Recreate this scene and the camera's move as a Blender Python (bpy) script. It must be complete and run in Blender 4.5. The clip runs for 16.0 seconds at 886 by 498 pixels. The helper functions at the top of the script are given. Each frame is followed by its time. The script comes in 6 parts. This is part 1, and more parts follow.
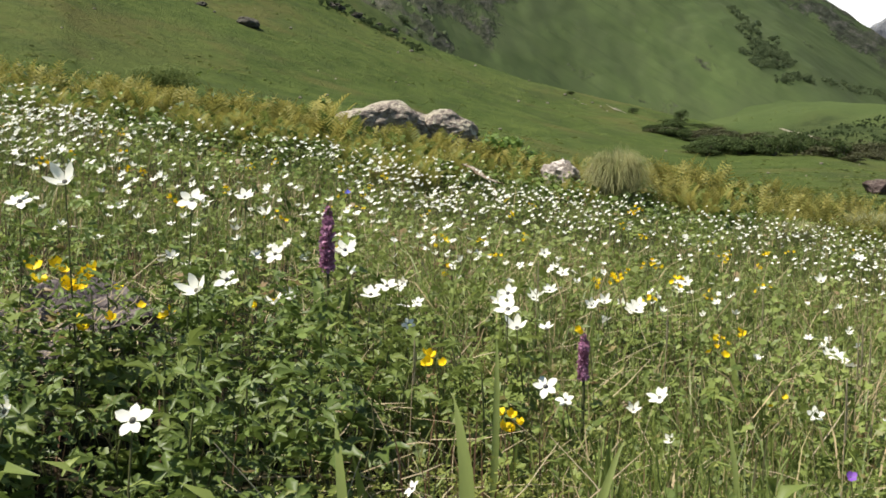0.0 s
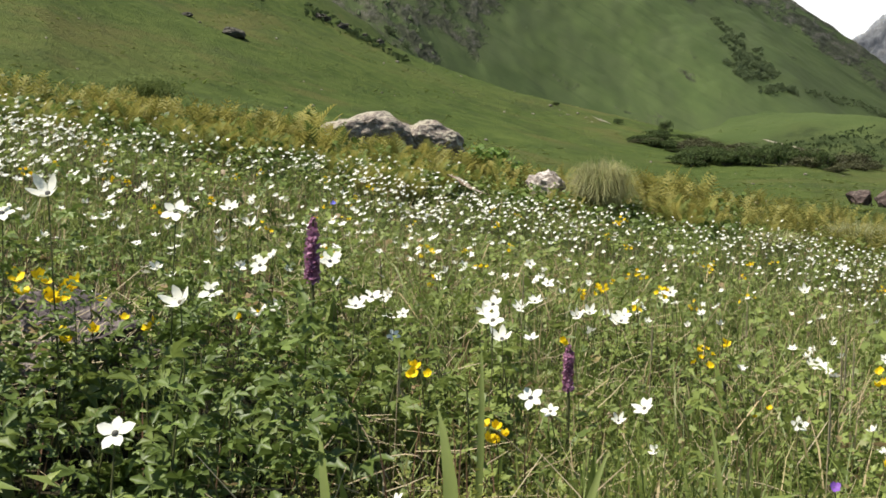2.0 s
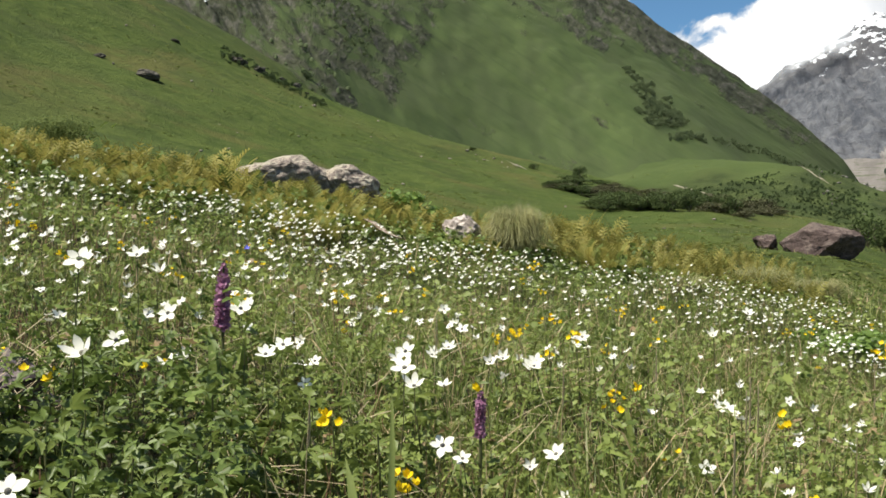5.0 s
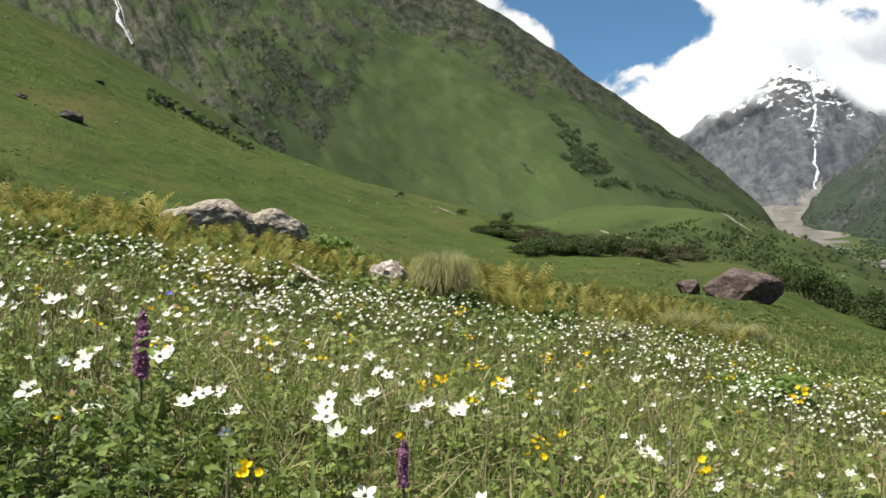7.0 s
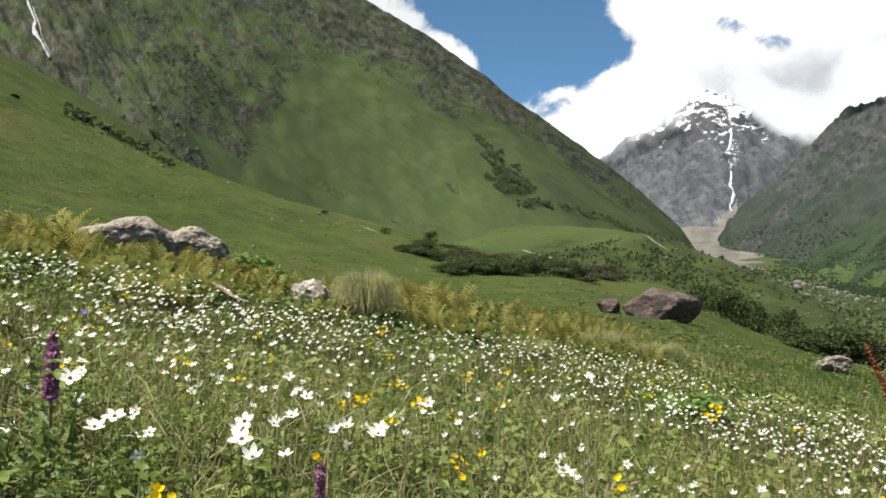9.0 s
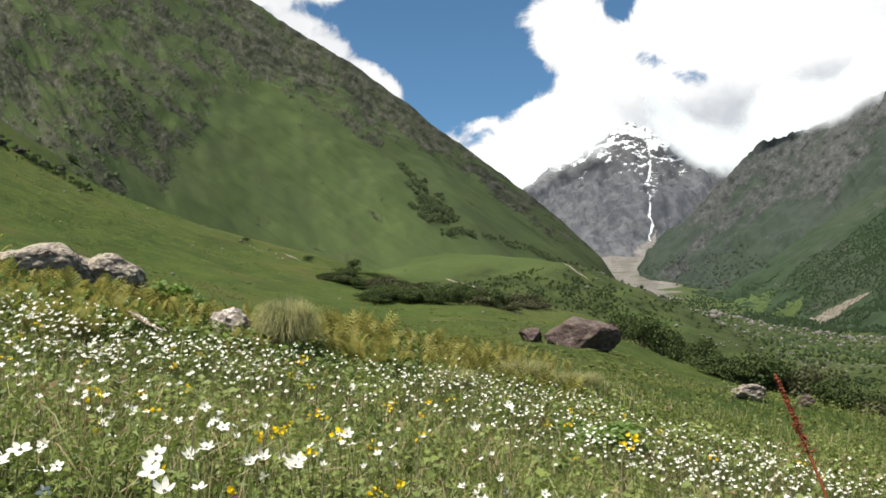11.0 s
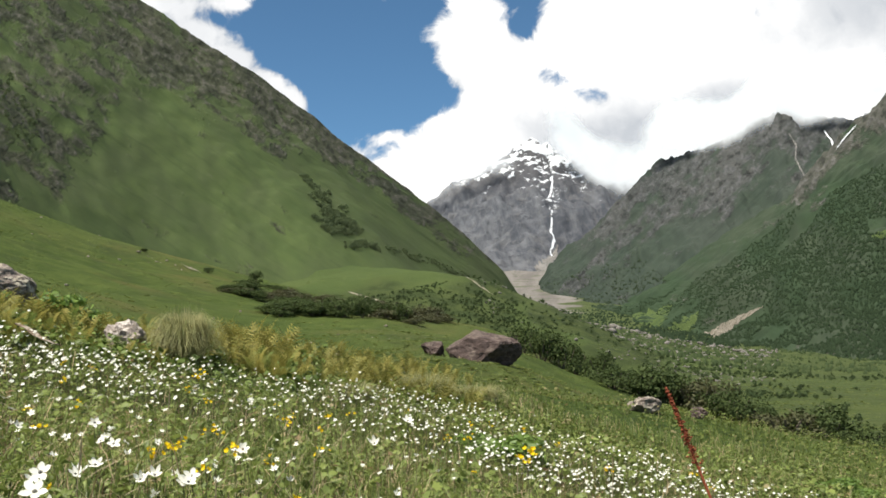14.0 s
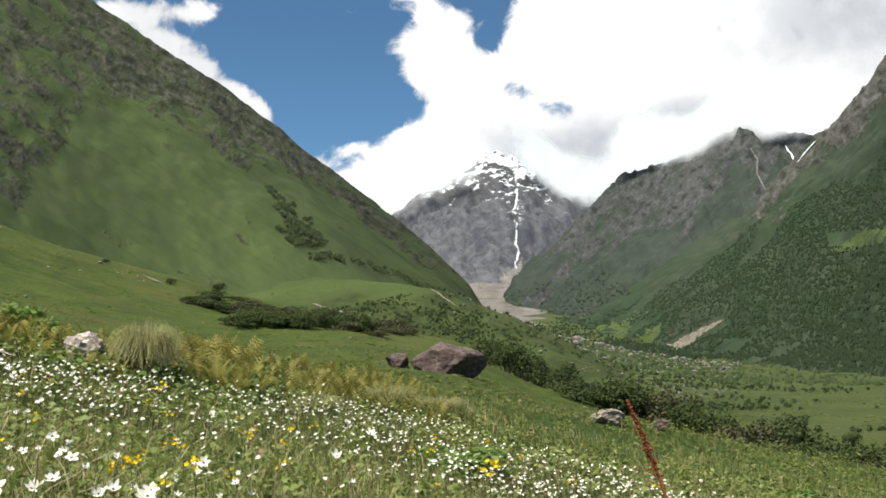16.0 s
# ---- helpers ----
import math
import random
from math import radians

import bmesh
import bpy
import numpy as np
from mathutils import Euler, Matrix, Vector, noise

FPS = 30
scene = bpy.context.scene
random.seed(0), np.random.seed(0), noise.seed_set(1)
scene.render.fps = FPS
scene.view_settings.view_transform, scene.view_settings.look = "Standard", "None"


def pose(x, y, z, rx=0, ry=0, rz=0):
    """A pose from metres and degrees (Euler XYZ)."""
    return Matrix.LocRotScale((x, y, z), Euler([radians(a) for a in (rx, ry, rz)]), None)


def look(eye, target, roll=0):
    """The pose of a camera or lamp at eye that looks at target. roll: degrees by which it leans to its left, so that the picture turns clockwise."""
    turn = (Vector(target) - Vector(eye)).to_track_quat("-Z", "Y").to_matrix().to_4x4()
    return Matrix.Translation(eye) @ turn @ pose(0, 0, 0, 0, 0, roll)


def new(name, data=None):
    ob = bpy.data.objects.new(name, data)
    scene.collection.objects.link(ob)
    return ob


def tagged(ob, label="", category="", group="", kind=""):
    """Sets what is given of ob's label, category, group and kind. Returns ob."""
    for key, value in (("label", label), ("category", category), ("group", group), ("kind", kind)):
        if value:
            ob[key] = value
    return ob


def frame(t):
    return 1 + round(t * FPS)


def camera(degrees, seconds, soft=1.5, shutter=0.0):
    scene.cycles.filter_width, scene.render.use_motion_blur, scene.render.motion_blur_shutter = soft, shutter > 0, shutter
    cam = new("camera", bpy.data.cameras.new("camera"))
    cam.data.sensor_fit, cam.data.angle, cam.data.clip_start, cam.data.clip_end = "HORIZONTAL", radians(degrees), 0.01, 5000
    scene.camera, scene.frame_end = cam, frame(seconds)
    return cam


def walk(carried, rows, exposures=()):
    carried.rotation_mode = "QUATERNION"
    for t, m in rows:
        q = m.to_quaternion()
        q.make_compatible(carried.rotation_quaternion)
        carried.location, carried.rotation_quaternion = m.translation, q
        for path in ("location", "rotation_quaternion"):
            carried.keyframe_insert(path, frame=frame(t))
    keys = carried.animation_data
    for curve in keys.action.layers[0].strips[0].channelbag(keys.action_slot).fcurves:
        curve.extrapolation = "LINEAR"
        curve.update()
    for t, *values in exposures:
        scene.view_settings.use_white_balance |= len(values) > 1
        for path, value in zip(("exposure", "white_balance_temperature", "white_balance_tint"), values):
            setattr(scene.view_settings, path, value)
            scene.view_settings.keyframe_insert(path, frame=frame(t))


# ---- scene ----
from mathutils.bvhtree import BVHTree

# The camera turns on a low tripod; its lens sits 0.13 m in front of the head's pivot.
cam = camera(46.3, 16.0, soft=1.65)
PATH = [(0, 0.00, -2.60), (0.5, -0.06, -2.23), (1, -0.14, -2.08), (1.5, -0.28, -2.04), (2, -0.78, -2.02), (2.5, -1.55, -1.93), (3, -2.33, -1.66), (3.5, -3.02, -1.29), (4, -3.85, -0.83), (6.5, -8.07, 2.43), (7, -9.31, 2.86), (7.5, -10.31, 2.95), (8, -11.42, 3.34), (8.5, -12.45, 3.69), (9, -13.53, 3.91), (11.5, -18.74, 5.72), (12, -19.64, 5.76), (12.5, -20.51, 5.83), (13, -21.56, 5.91), (13.5, -22.36, 6.03), (14, -23.13, 6.22), (14.5, -23.86, 6.37), (15, -24.53, 6.64), (15.5, -24.96, 6.83), (16, -25.08, 6.88)]
LENS = 0.13
PIVOT = Vector((0.0, -LENS, 0.5))
rows = []
for t, yaw, tilt in PATH:
    turn = pose(0, 0, 0, 90 + tilt, 0, yaw)
    ahead = turn.to_3x3() @ Vector((0, 0, -1))
    rows.append((t, Matrix.Translation(PIVOT + ahead * LENS) @ turn))
walk(cam, rows, [(0.0, 0.66), (8.0, 0.63), (16.0, 0.58)])

# ---- light: a high summer sun over the left shoulder, and a half-clouded sky ----
SUN_AZ, SUN_EL = radians(-112), radians(61)
sun_way = Vector((math.sin(SUN_AZ) * math.cos(SUN_EL), math.cos(SUN_AZ) * math.cos(SUN_EL), math.sin(SUN_EL)))
sun_data = bpy.data.lights.new("sun", "SUN")
sun_data.energy, sun_data.angle, sun_data.color = 5.0, radians(0.6), (1.0, 0.95, 0.84)
sun = new("sun", sun_data)
sun.matrix_world = look(tuple(sun_way * 100), (0, 0, 0))


class Nodes:
    """Short calls for building node trees."""

    def __init__(self, tree):
        self.tree = tree
        tree.nodes.clear()

    def put(self, value, socket):
        if isinstance(value, bpy.types.NodeSocket):
            self.tree.links.new(value, socket)
        elif value is not None:
            socket.default_value = value

    def add(self, kind, **settings):
        n = self.tree.nodes.new(kind)
        for key, value in settings.items():
            setattr(n, key, value)
        return n

    def math(self, op, a, b=None, c=None, clamp=False):
        n = self.add("ShaderNodeMath", operation=op, use_clamp=clamp)
        for value, socket in zip((a, b, c), n.inputs):
            self.put(value, socket)
        return n.outputs[0]

    def vec(self, op, a, b=None):
        n = self.add("ShaderNodeVectorMath", operation=op)
        for value, socket in zip((a, b), n.inputs):
            self.put(value, socket)
        return n.outputs["Value"] if op in ("DOT_PRODUCT", "LENGTH") else n.outputs[0]

    def noise(self, place, scale, detail=4.0, rough=0.55, kind="FBM", lac=2.0, dist=0.0):
        n = self.add("ShaderNodeTexNoise", noise_type=kind)
        self.put(place, n.inputs["Vector"])
        for key, value in (("Scale", scale), ("Detail", detail), ("Roughness", rough), ("Lacunarity", lac), ("Distortion", dist)):
            n.inputs[key].default_value = value
        return n.outputs[0]

    def step(self, value, low, high, to_low=0.0, to_high=1.0):
        n = self.add("ShaderNodeMapRange", interpolation_type="SMOOTHSTEP")
        for v, socket in zip((value, low, high, to_low, to_high), n.inputs):
            self.put(v, socket)
        return n.outputs[0]

    def mix(self, factor, a, b):
        n = self.add("ShaderNodeMix", data_type="RGBA")
        self.put(factor, n.inputs["Factor"])
        for value, socket in ((a, n.inputs[6]), (b, n.inputs[7])):
            self.put((*value, 1.0) if isinstance(value, tuple) else value, socket)
        return n.outputs[2]

    def scaled(self, place, factors):
        return self.vec("MULTIPLY", place, factors)


def sky_world():
    world = bpy.data.worlds.new("sky")
    world.use_nodes = True
    scene.world = world
    k = Nodes(world.node_tree)
    sky = k.add("ShaderNodeTexSky", sky_type="NISHITA")
    sky.sun_disc, sky.sun_elevation, sky.sun_rotation = False, SUN_EL, SUN_AZ
    sky.altitude, sky.air_density, sky.dust_density, sky.ozone_density = 3400, 1.0, 0.0, 1.5
    way = k.add("ShaderNodeTexCoord").outputs["Generated"]
    n_big = k.noise(way, 6.0, 10.0, 0.58, dist=0.3)
    n_soft = k.noise(k.vec("ADD", way, (3.1, 1.7, 0.4)), 7.0, 7.0, 0.6)
    n_fine = k.noise(k.vec("ADD", way, (0.2, 5.7, 2.4)), 22.0, 9.0, 0.62, dist=0.4)
    cover = k.math("ADD", k.math("MULTIPLY", k.math("SUBTRACT", n_big, 0.5), 3.4), k.math("MULTIPLY", k.math("SUBTRACT", n_fine, 0.5), 4.0))
    # cloud banks: azimuth, elevation, half width, half height (degrees), weight
    banks = [(43, 17, 12, 8, 1.4), (33, 19, 6, 5, 1.0), (27.5, 14.5, 4.2, 4.0, 1.1), (24.9, 17.6, 1.9, 2.6, 1.5), (23, 10.4, 5.4, 1.9, 1.5), (14.6, 14.2, 1.0, 0.7, 2.2), (13.2, 15.2, 1.1, 0.7, 2.2), (11.2, 16.3, 1.3, 0.5, 1.9), (9.4, 17.5, 1.5, 0.6, 2.0), (7.4, 18.8, 1.6, 0.6, 2.0), (10.8, 19.2, 1.3, 0.6, 1.3),
             (18.0, 18.0, 3.9, 3.1, -1.7), (20.2, 15.0, 2.4, 1.8, -1.6), (31.3, 14.5, 1.7, 0.8, -1.5), (29.3, 15.6, 1.2, 0.6, -1.2), (27.6, 20.4, 1.9, 1.6, -1.8), (27.5, 18.2, 0.8, 0.8, -1.3), (40.6, 18.4, 0.5, 0.5, -0.8), (21.2, 14.7, 0.9, 0.30, 1.15), (20.0, 12.4, 0.9, 0.35, 1.0), (22.6, 13.2, 0.7, 0.4, 0.7)]

    def bank(az, el, wide, high):
        a, e = radians(az), radians(el)
        to = Vector((math.sin(a) * math.cos(e), math.cos(a) * math.cos(e), math.sin(e)))
        side = Vector((math.cos(a), -math.sin(a), 0))
        up = side.cross(to)
        ahead = k.math("GREATER_THAN", k.vec("DOT_PRODUCT", way, tuple(to)), 0.3)
        dx = k.math("MULTIPLY", k.vec("DOT_PRODUCT", way, tuple(side)), 1 / math.sin(radians(wide)))
        dy = k.math("MULTIPLY", k.vec("DOT_PRODUCT", way, tuple(up)), 1 / math.sin(radians(high)))
        d2 = k.math("ADD", k.math("MULTIPLY", dx, dx), k.math("MULTIPLY", dy, dy))
        return k.math("MULTIPLY", k.math("POWER", 2.718, k.math("MULTIPLY", d2, -0.8)), ahead)

    for az, el, wide, high, weight in banks:
        cover = k.math("MULTIPLY_ADD", bank(az, el, wide, high), weight, cover)
    mask = k.step(cover, 0.04, 0.74)
    # thicker, greyer cloud over the valley head
    shade = k.math("ADD", k.math("MULTIPLY", k.step(n_soft, 0.30, 0.64), 0.72), k.math("MULTIPLY", k.step(cover, 0.3, 1.2), 0.40))
    for az, el, wide, high, weight in [(33.6, 12.1, 4.4, 1.7, -0.9), (28.5, 12.8, 2.0, 1.0, -0.3), (49, 18.5, 4.0, 3.0, -0.5), (40, 13.5, 3.0, 1.0, -0.6)]:
        shade = k.math("MULTIPLY_ADD", bank(az, el, wide, high), weight, shade)
    shade = k.math("MAXIMUM", k.math("MINIMUM", shade, 1.0), 0.0)
    cloud = k.mix(shade, (0.56, 0.59, 0.63), (1.15, 1.14, 1.12))
    blue = k.add("ShaderNodeBackground")
    k.put(k.scaled(sky.outputs[0], (0.72, 0.98, 1.0)), blue.inputs[0])
    blue.inputs[1].default_value = 0.082
    white = k.add("ShaderNodeBackground")
    k.put(cloud, white.inputs[0])
    white.inputs[1].default_value = 0.74
    both = k.add("ShaderNodeMixShader")
    k.put(mask, both.inputs[0])
    k.tree.links.new(blue.outputs[0], both.inputs[1])
    k.tree.links.new(white.outputs[0], both.inputs[2])
    k.tree.links.new(both.outputs[0], k.add("ShaderNodeOutputWorld").inputs[0])


sky_world()


# ---- materials ----
def material(name, rough=0.8, spec=0.3):
    m = bpy.data.materials.new(name)
    m.use_nodes = True
    k = Nodes(m.node_tree)
    b = k.add("ShaderNodeBsdfPrincipled")
    b.inputs["Roughness"].default_value = rough
    b.inputs["Specular IOR Level"].default_value = spec
    out = k.add("ShaderNodeOutputMaterial")
    k.tree.links.new(b.outputs[0], out.inputs[0])
    k.bsdf, k.out = b, out
    return m, k


def relief(k, height, distance, strength=1.0):
    n = k.add("ShaderNodeBump")
    n.inputs["Strength"].default_value, n.inputs["Distance"].default_value = strength, distance
    k.put(height, n.inputs["Height"])
    k.put(n.outputs[0], k.bsdf.inputs["Normal"])


def leafy(name, low, high, rough=0.55, through_light=0.3, dry=None, dry_share=0.85, source="island", spec=0.3):
    """Leaf or petal stuff: colour varies from piece to piece, some light comes through."""
    m, k = material(name, rough, spec)
    r = k.add("ShaderNodeNewGeometry").outputs["Random Per Island"] if source == "island" else k.add("ShaderNodeObjectInfo").outputs["Random"]
    place = k.add("ShaderNodeNewGeometry").outputs["Position"]
    patch = k.noise(place, 1.3, 3.0)
    fine = k.noise(place, 60.0, 2.0)
    f = k.math("ADD", k.math("MULTIPLY", r, 0.6), k.math("ADD", k.math("MULTIPLY", k.step(patch, 0.35, 0.65), 0.25), k.math("MULTIPLY", fine, 0.15)))
    col = k.mix(f, low, high)
    if dry:
        col = k.mix(k.step(k.math("ADD", k.math("FRACT", k.math("MULTIPLY", r, 7.31)), k.math("MULTIPLY", k.math("SUBTRACT", patch, 0.5), 0.6)), dry_share - 0.06, dry_share + 0.06), col, dry)
    k.put(col, k.bsdf.inputs["Base Color"])
    if through_light:
        tr = k.add("ShaderNodeBsdfTranslucent")
        k.put(col, tr.inputs[0])
        mx = k.add("ShaderNodeMixShader")
        mx.inputs[0].default_value = through_light
        k.tree.links.new(k.bsdf.outputs[0], mx.inputs[1])
        k.tree.links.new(tr.outputs[0], mx.inputs[2])
        k.tree.links.new(mx.outputs[0], k.out.inputs[0])
    return m


def ground_material():
    m, k = material("meadow_ground", 0.95, 0.1)
    geo = k.add("ShaderNodeNewGeometry")
    p = geo.outputs["Position"]
    dist = k.vec("LENGTH", p)
    xyz = k.add("ShaderNodeSeparateXYZ")
    k.put(p, xyz.inputs[0])
    big, mid, fine = k.noise(p, 0.035, 5.0), k.noise(p, 0.35, 6.0, 0.6), k.noise(p, 5.0, 5.0, 0.65)
    turf = k.mix(k.step(mid, 0.3, 0.7), (0.045, 0.069, 0.015), (0.080, 0.107, 0.025))
    turf = k.mix(k.math("MULTIPLY", k.step(big, 0.45, 0.7), 0.5), turf, (0.102, 0.114, 0.034))
    turf = k.mix(k.math("MULTIPLY", k.step(fine, 0.48, 0.75), 0.5), turf, (0.040, 0.058, 0.013))
    patch = k.noise(p, 0.11, 5.0, 0.65)
    tufts = k.noise(p, 1.1, 5.0, 0.7)
    turf = k.mix(k.math("MULTIPLY", k.step(tufts, 0.54, 0.66), 0.55), turf, (0.034, 0.048, 0.012))
    turf = k.mix(k.math("MULTIPLY", k.step(tufts, 0.42, 0.32), 0.5), turf, (0.120, 0.132, 0.042))
    turf = k.mix(k.math("MULTIPLY", k.step(patch, 0.52, 0.66), 0.6), turf, (0.046, 0.060, 0.020))
    sere = k.noise(p, 0.07, 7.0, 0.7, dist=0.5)
    turf = k.mix(k.math("MULTIPLY", k.step(sere, 0.52, 0.64), 0.5), turf, (0.105, 0.092, 0.032))
    turf = k.mix(k.math("MULTIPLY", k.step(k.noise(p, 0.45, 6.0, 0.75), 0.56, 0.66), 0.45), turf, (0.030, 0.046, 0.012))
    far_turf = k.mix(k.step(k.noise(p, 0.018, 6.0, 0.62), 0.34, 0.66), (0.052, 0.076, 0.024), (0.074, 0.100, 0.032))
    turf = k.mix(k.step(dist, 190.0, 280.0, 0.0, 0.85), turf, far_turf)
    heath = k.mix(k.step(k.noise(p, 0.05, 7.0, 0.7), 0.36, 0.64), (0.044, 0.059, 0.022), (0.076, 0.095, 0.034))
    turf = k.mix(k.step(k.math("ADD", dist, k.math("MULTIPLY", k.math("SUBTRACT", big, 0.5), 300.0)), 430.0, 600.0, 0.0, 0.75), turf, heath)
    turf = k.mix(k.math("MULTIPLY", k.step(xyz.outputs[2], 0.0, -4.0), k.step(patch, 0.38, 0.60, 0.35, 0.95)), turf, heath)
    nrm = k.add("ShaderNodeSeparateXYZ")
    k.put(geo.outputs["Normal"], nrm.inputs[0])
    # scrubby steep banks; the dark tone also stands for shade on their fronts
    turf = k.mix(k.math("MULTIPLY", k.step(nrm.outputs[2], 0.965, 0.925), k.step(dist, 160.0, 230.0, 0.0, 0.85)), turf, k.mix(k.step(patch, 0.4, 0.6), (0.030, 0.042, 0.016), (0.060, 0.076, 0.026)))
    # thatch and soil close by; the shade under the plants is in their colour
    shaded_soil = k.mix(k.step(fine, 0.35, 0.65), (0.011, 0.011, 0.006), (0.040, 0.034, 0.017))
    col = k.mix(k.step(dist, 4.5, 12.0), shaded_soil, turf)
    # the stony outwash far up the valley
    along = k.math("ADD", k.math("MULTIPLY", xyz.outputs[0], math.sin(radians(29))), k.math("MULTIPLY", xyz.outputs[1], math.cos(radians(29))))
    aside = k.math("SUBTRACT", k.math("MULTIPLY", xyz.outputs[0], math.cos(radians(29))), k.math("MULTIPLY", xyz.outputs[1], math.sin(radians(29))))
    bed = k.add("ShaderNodeCombineXYZ")
    k.put(aside, bed.inputs[0])
    k.put(k.math("MULTIPLY", along, 0.10), bed.inputs[1])
    ways = bed.outputs[0]
    gravel = k.mix(k.step(k.noise(ways, 0.02, 6.0, 0.65), 0.35, 0.65), (0.135, 0.122, 0.110), (0.205, 0.186, 0.168))
    gravel = k.mix(k.math("MULTIPLY", k.step(k.noise(p, 0.012, 6.0, 0.7), 0.50, 0.60), 0.6), gravel, heath)
    gravel = k.mix(k.step(k.math("ADD", aside, k.math("MULTIPLY", k.math("SUBTRACT", k.noise(p, 0.006, 5.0, 0.6), 0.5), 420.0)), 35.0, 65.0), gravel, heath)
    col = k.mix(k.step(k.math("ADD", along, k.math("MULTIPLY", big, 700.0)), 2450.0, 2650.0), col, gravel)
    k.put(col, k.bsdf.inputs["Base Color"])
    relief(k, k.math("ADD", k.math("ADD", mid, k.math("MULTIPLY", tufts, 0.8)), k.math("MULTIPLY", fine, 0.4)), 0.55, 0.85)
    return m


def slope_material(name, grass_low, grass_high, rock_low, rock_high, rock_at, rock_full, rock_share, scale=1.0, steep=0.62, high=0.13, blend=0.07, marks=1.0, bump=0.45):
    """A mountain side: turf below, bare rock above and where it is steep, with gullies and scree."""
    m, k = material(name, 0.95, 0.15)
    geo = k.add("ShaderNodeNewGeometry")
    p = geo.outputs["Position"]
    xyz, nrm = k.add("ShaderNodeSeparateXYZ"), k.add("ShaderNodeSeparateXYZ")
    k.put(p, xyz.inputs[0])
    k.put(geo.outputs["Normal"], nrm.inputs[0])
    big = k.noise(p, 0.006 / scale, 6.0, 0.6)
    mid = k.noise(p, 0.03 / scale, 8.0, 0.65)
    fine = k.noise(p, 0.16 / scale, 6.0, 0.65)
    grain = k.noise(p, 0.55 / scale, 4.0, 0.7)
    grass = k.mix(k.step(k.math("ADD", k.math("MULTIPLY", big, 0.6), k.math("MULTIPLY", mid, 0.4)), 0.28, 0.72), grass_low, grass_high)
    grass = k.mix(k.math("MULTIPLY", k.step(fine, 0.52, 0.75), 0.45), grass, tuple(c * 0.6 for c in grass_low))
    rock = k.mix(k.step(k.math("ADD", k.math("MULTIPLY", mid, 0.5), k.math("MULTIPLY", fine, 0.5)), 0.36, 0.64), rock_low, rock_high)
    cleft = k.noise(k.scaled(p, (1.0, 1.0, 0.6)), 0.075 / scale, 7.0, 0.7, dist=0.6)
    # clefts: their shade is put into rock and grass as darker colour
    rock = k.mix(k.math("MULTIPLY", k.step(cleft, 0.47, 0.40), 0.75 * marks), rock, tuple(c * 0.35 for c in rock_low))
    grass = k.mix(k.math("MULTIPLY", k.step(cleft, 0.43, 0.34), 0.22), grass, tuple(c * 0.45 for c in grass_low))
    up = k.step(xyz.outputs[2], rock_at, rock_full, -0.22, high)
    bare = k.math("ADD", k.math("ADD", k.math("MULTIPLY", mid, 0.32), k.math("ADD", k.math("MULTIPLY", big, 0.12), k.math("ADD", k.math("MULTIPLY", fine, 0.36), k.math("MULTIPLY", grain, 0.20)))), up)
    bare = k.math("ADD", bare, k.step(nrm.outputs[2], steep, steep - 0.25, 0.0, 0.22))
    col = k.mix(k.math("MULTIPLY", k.step(bare, 0.53 - blend, 0.53 + blend), rock_share), grass, rock)
    col = k.mix(k.math("MULTIPLY", k.step(grain, 0.55, 0.68), 0.55 * marks), col, tuple(c * 0.4 for c in grass_low))
    col = k.mix(k.math("MULTIPLY", k.step(grain, 0.36, 0.28), 0.35 * marks), col, rock_high)
    k.put(col, k.bsdf.inputs["Base Color"])
    relief(k, k.math("ADD", mid, k.math("ADD", k.math("MULTIPLY", fine, 0.5), k.math("MULTIPLY", grain, 0.12))), 12.0 * scale, bump)
    return m, k, col


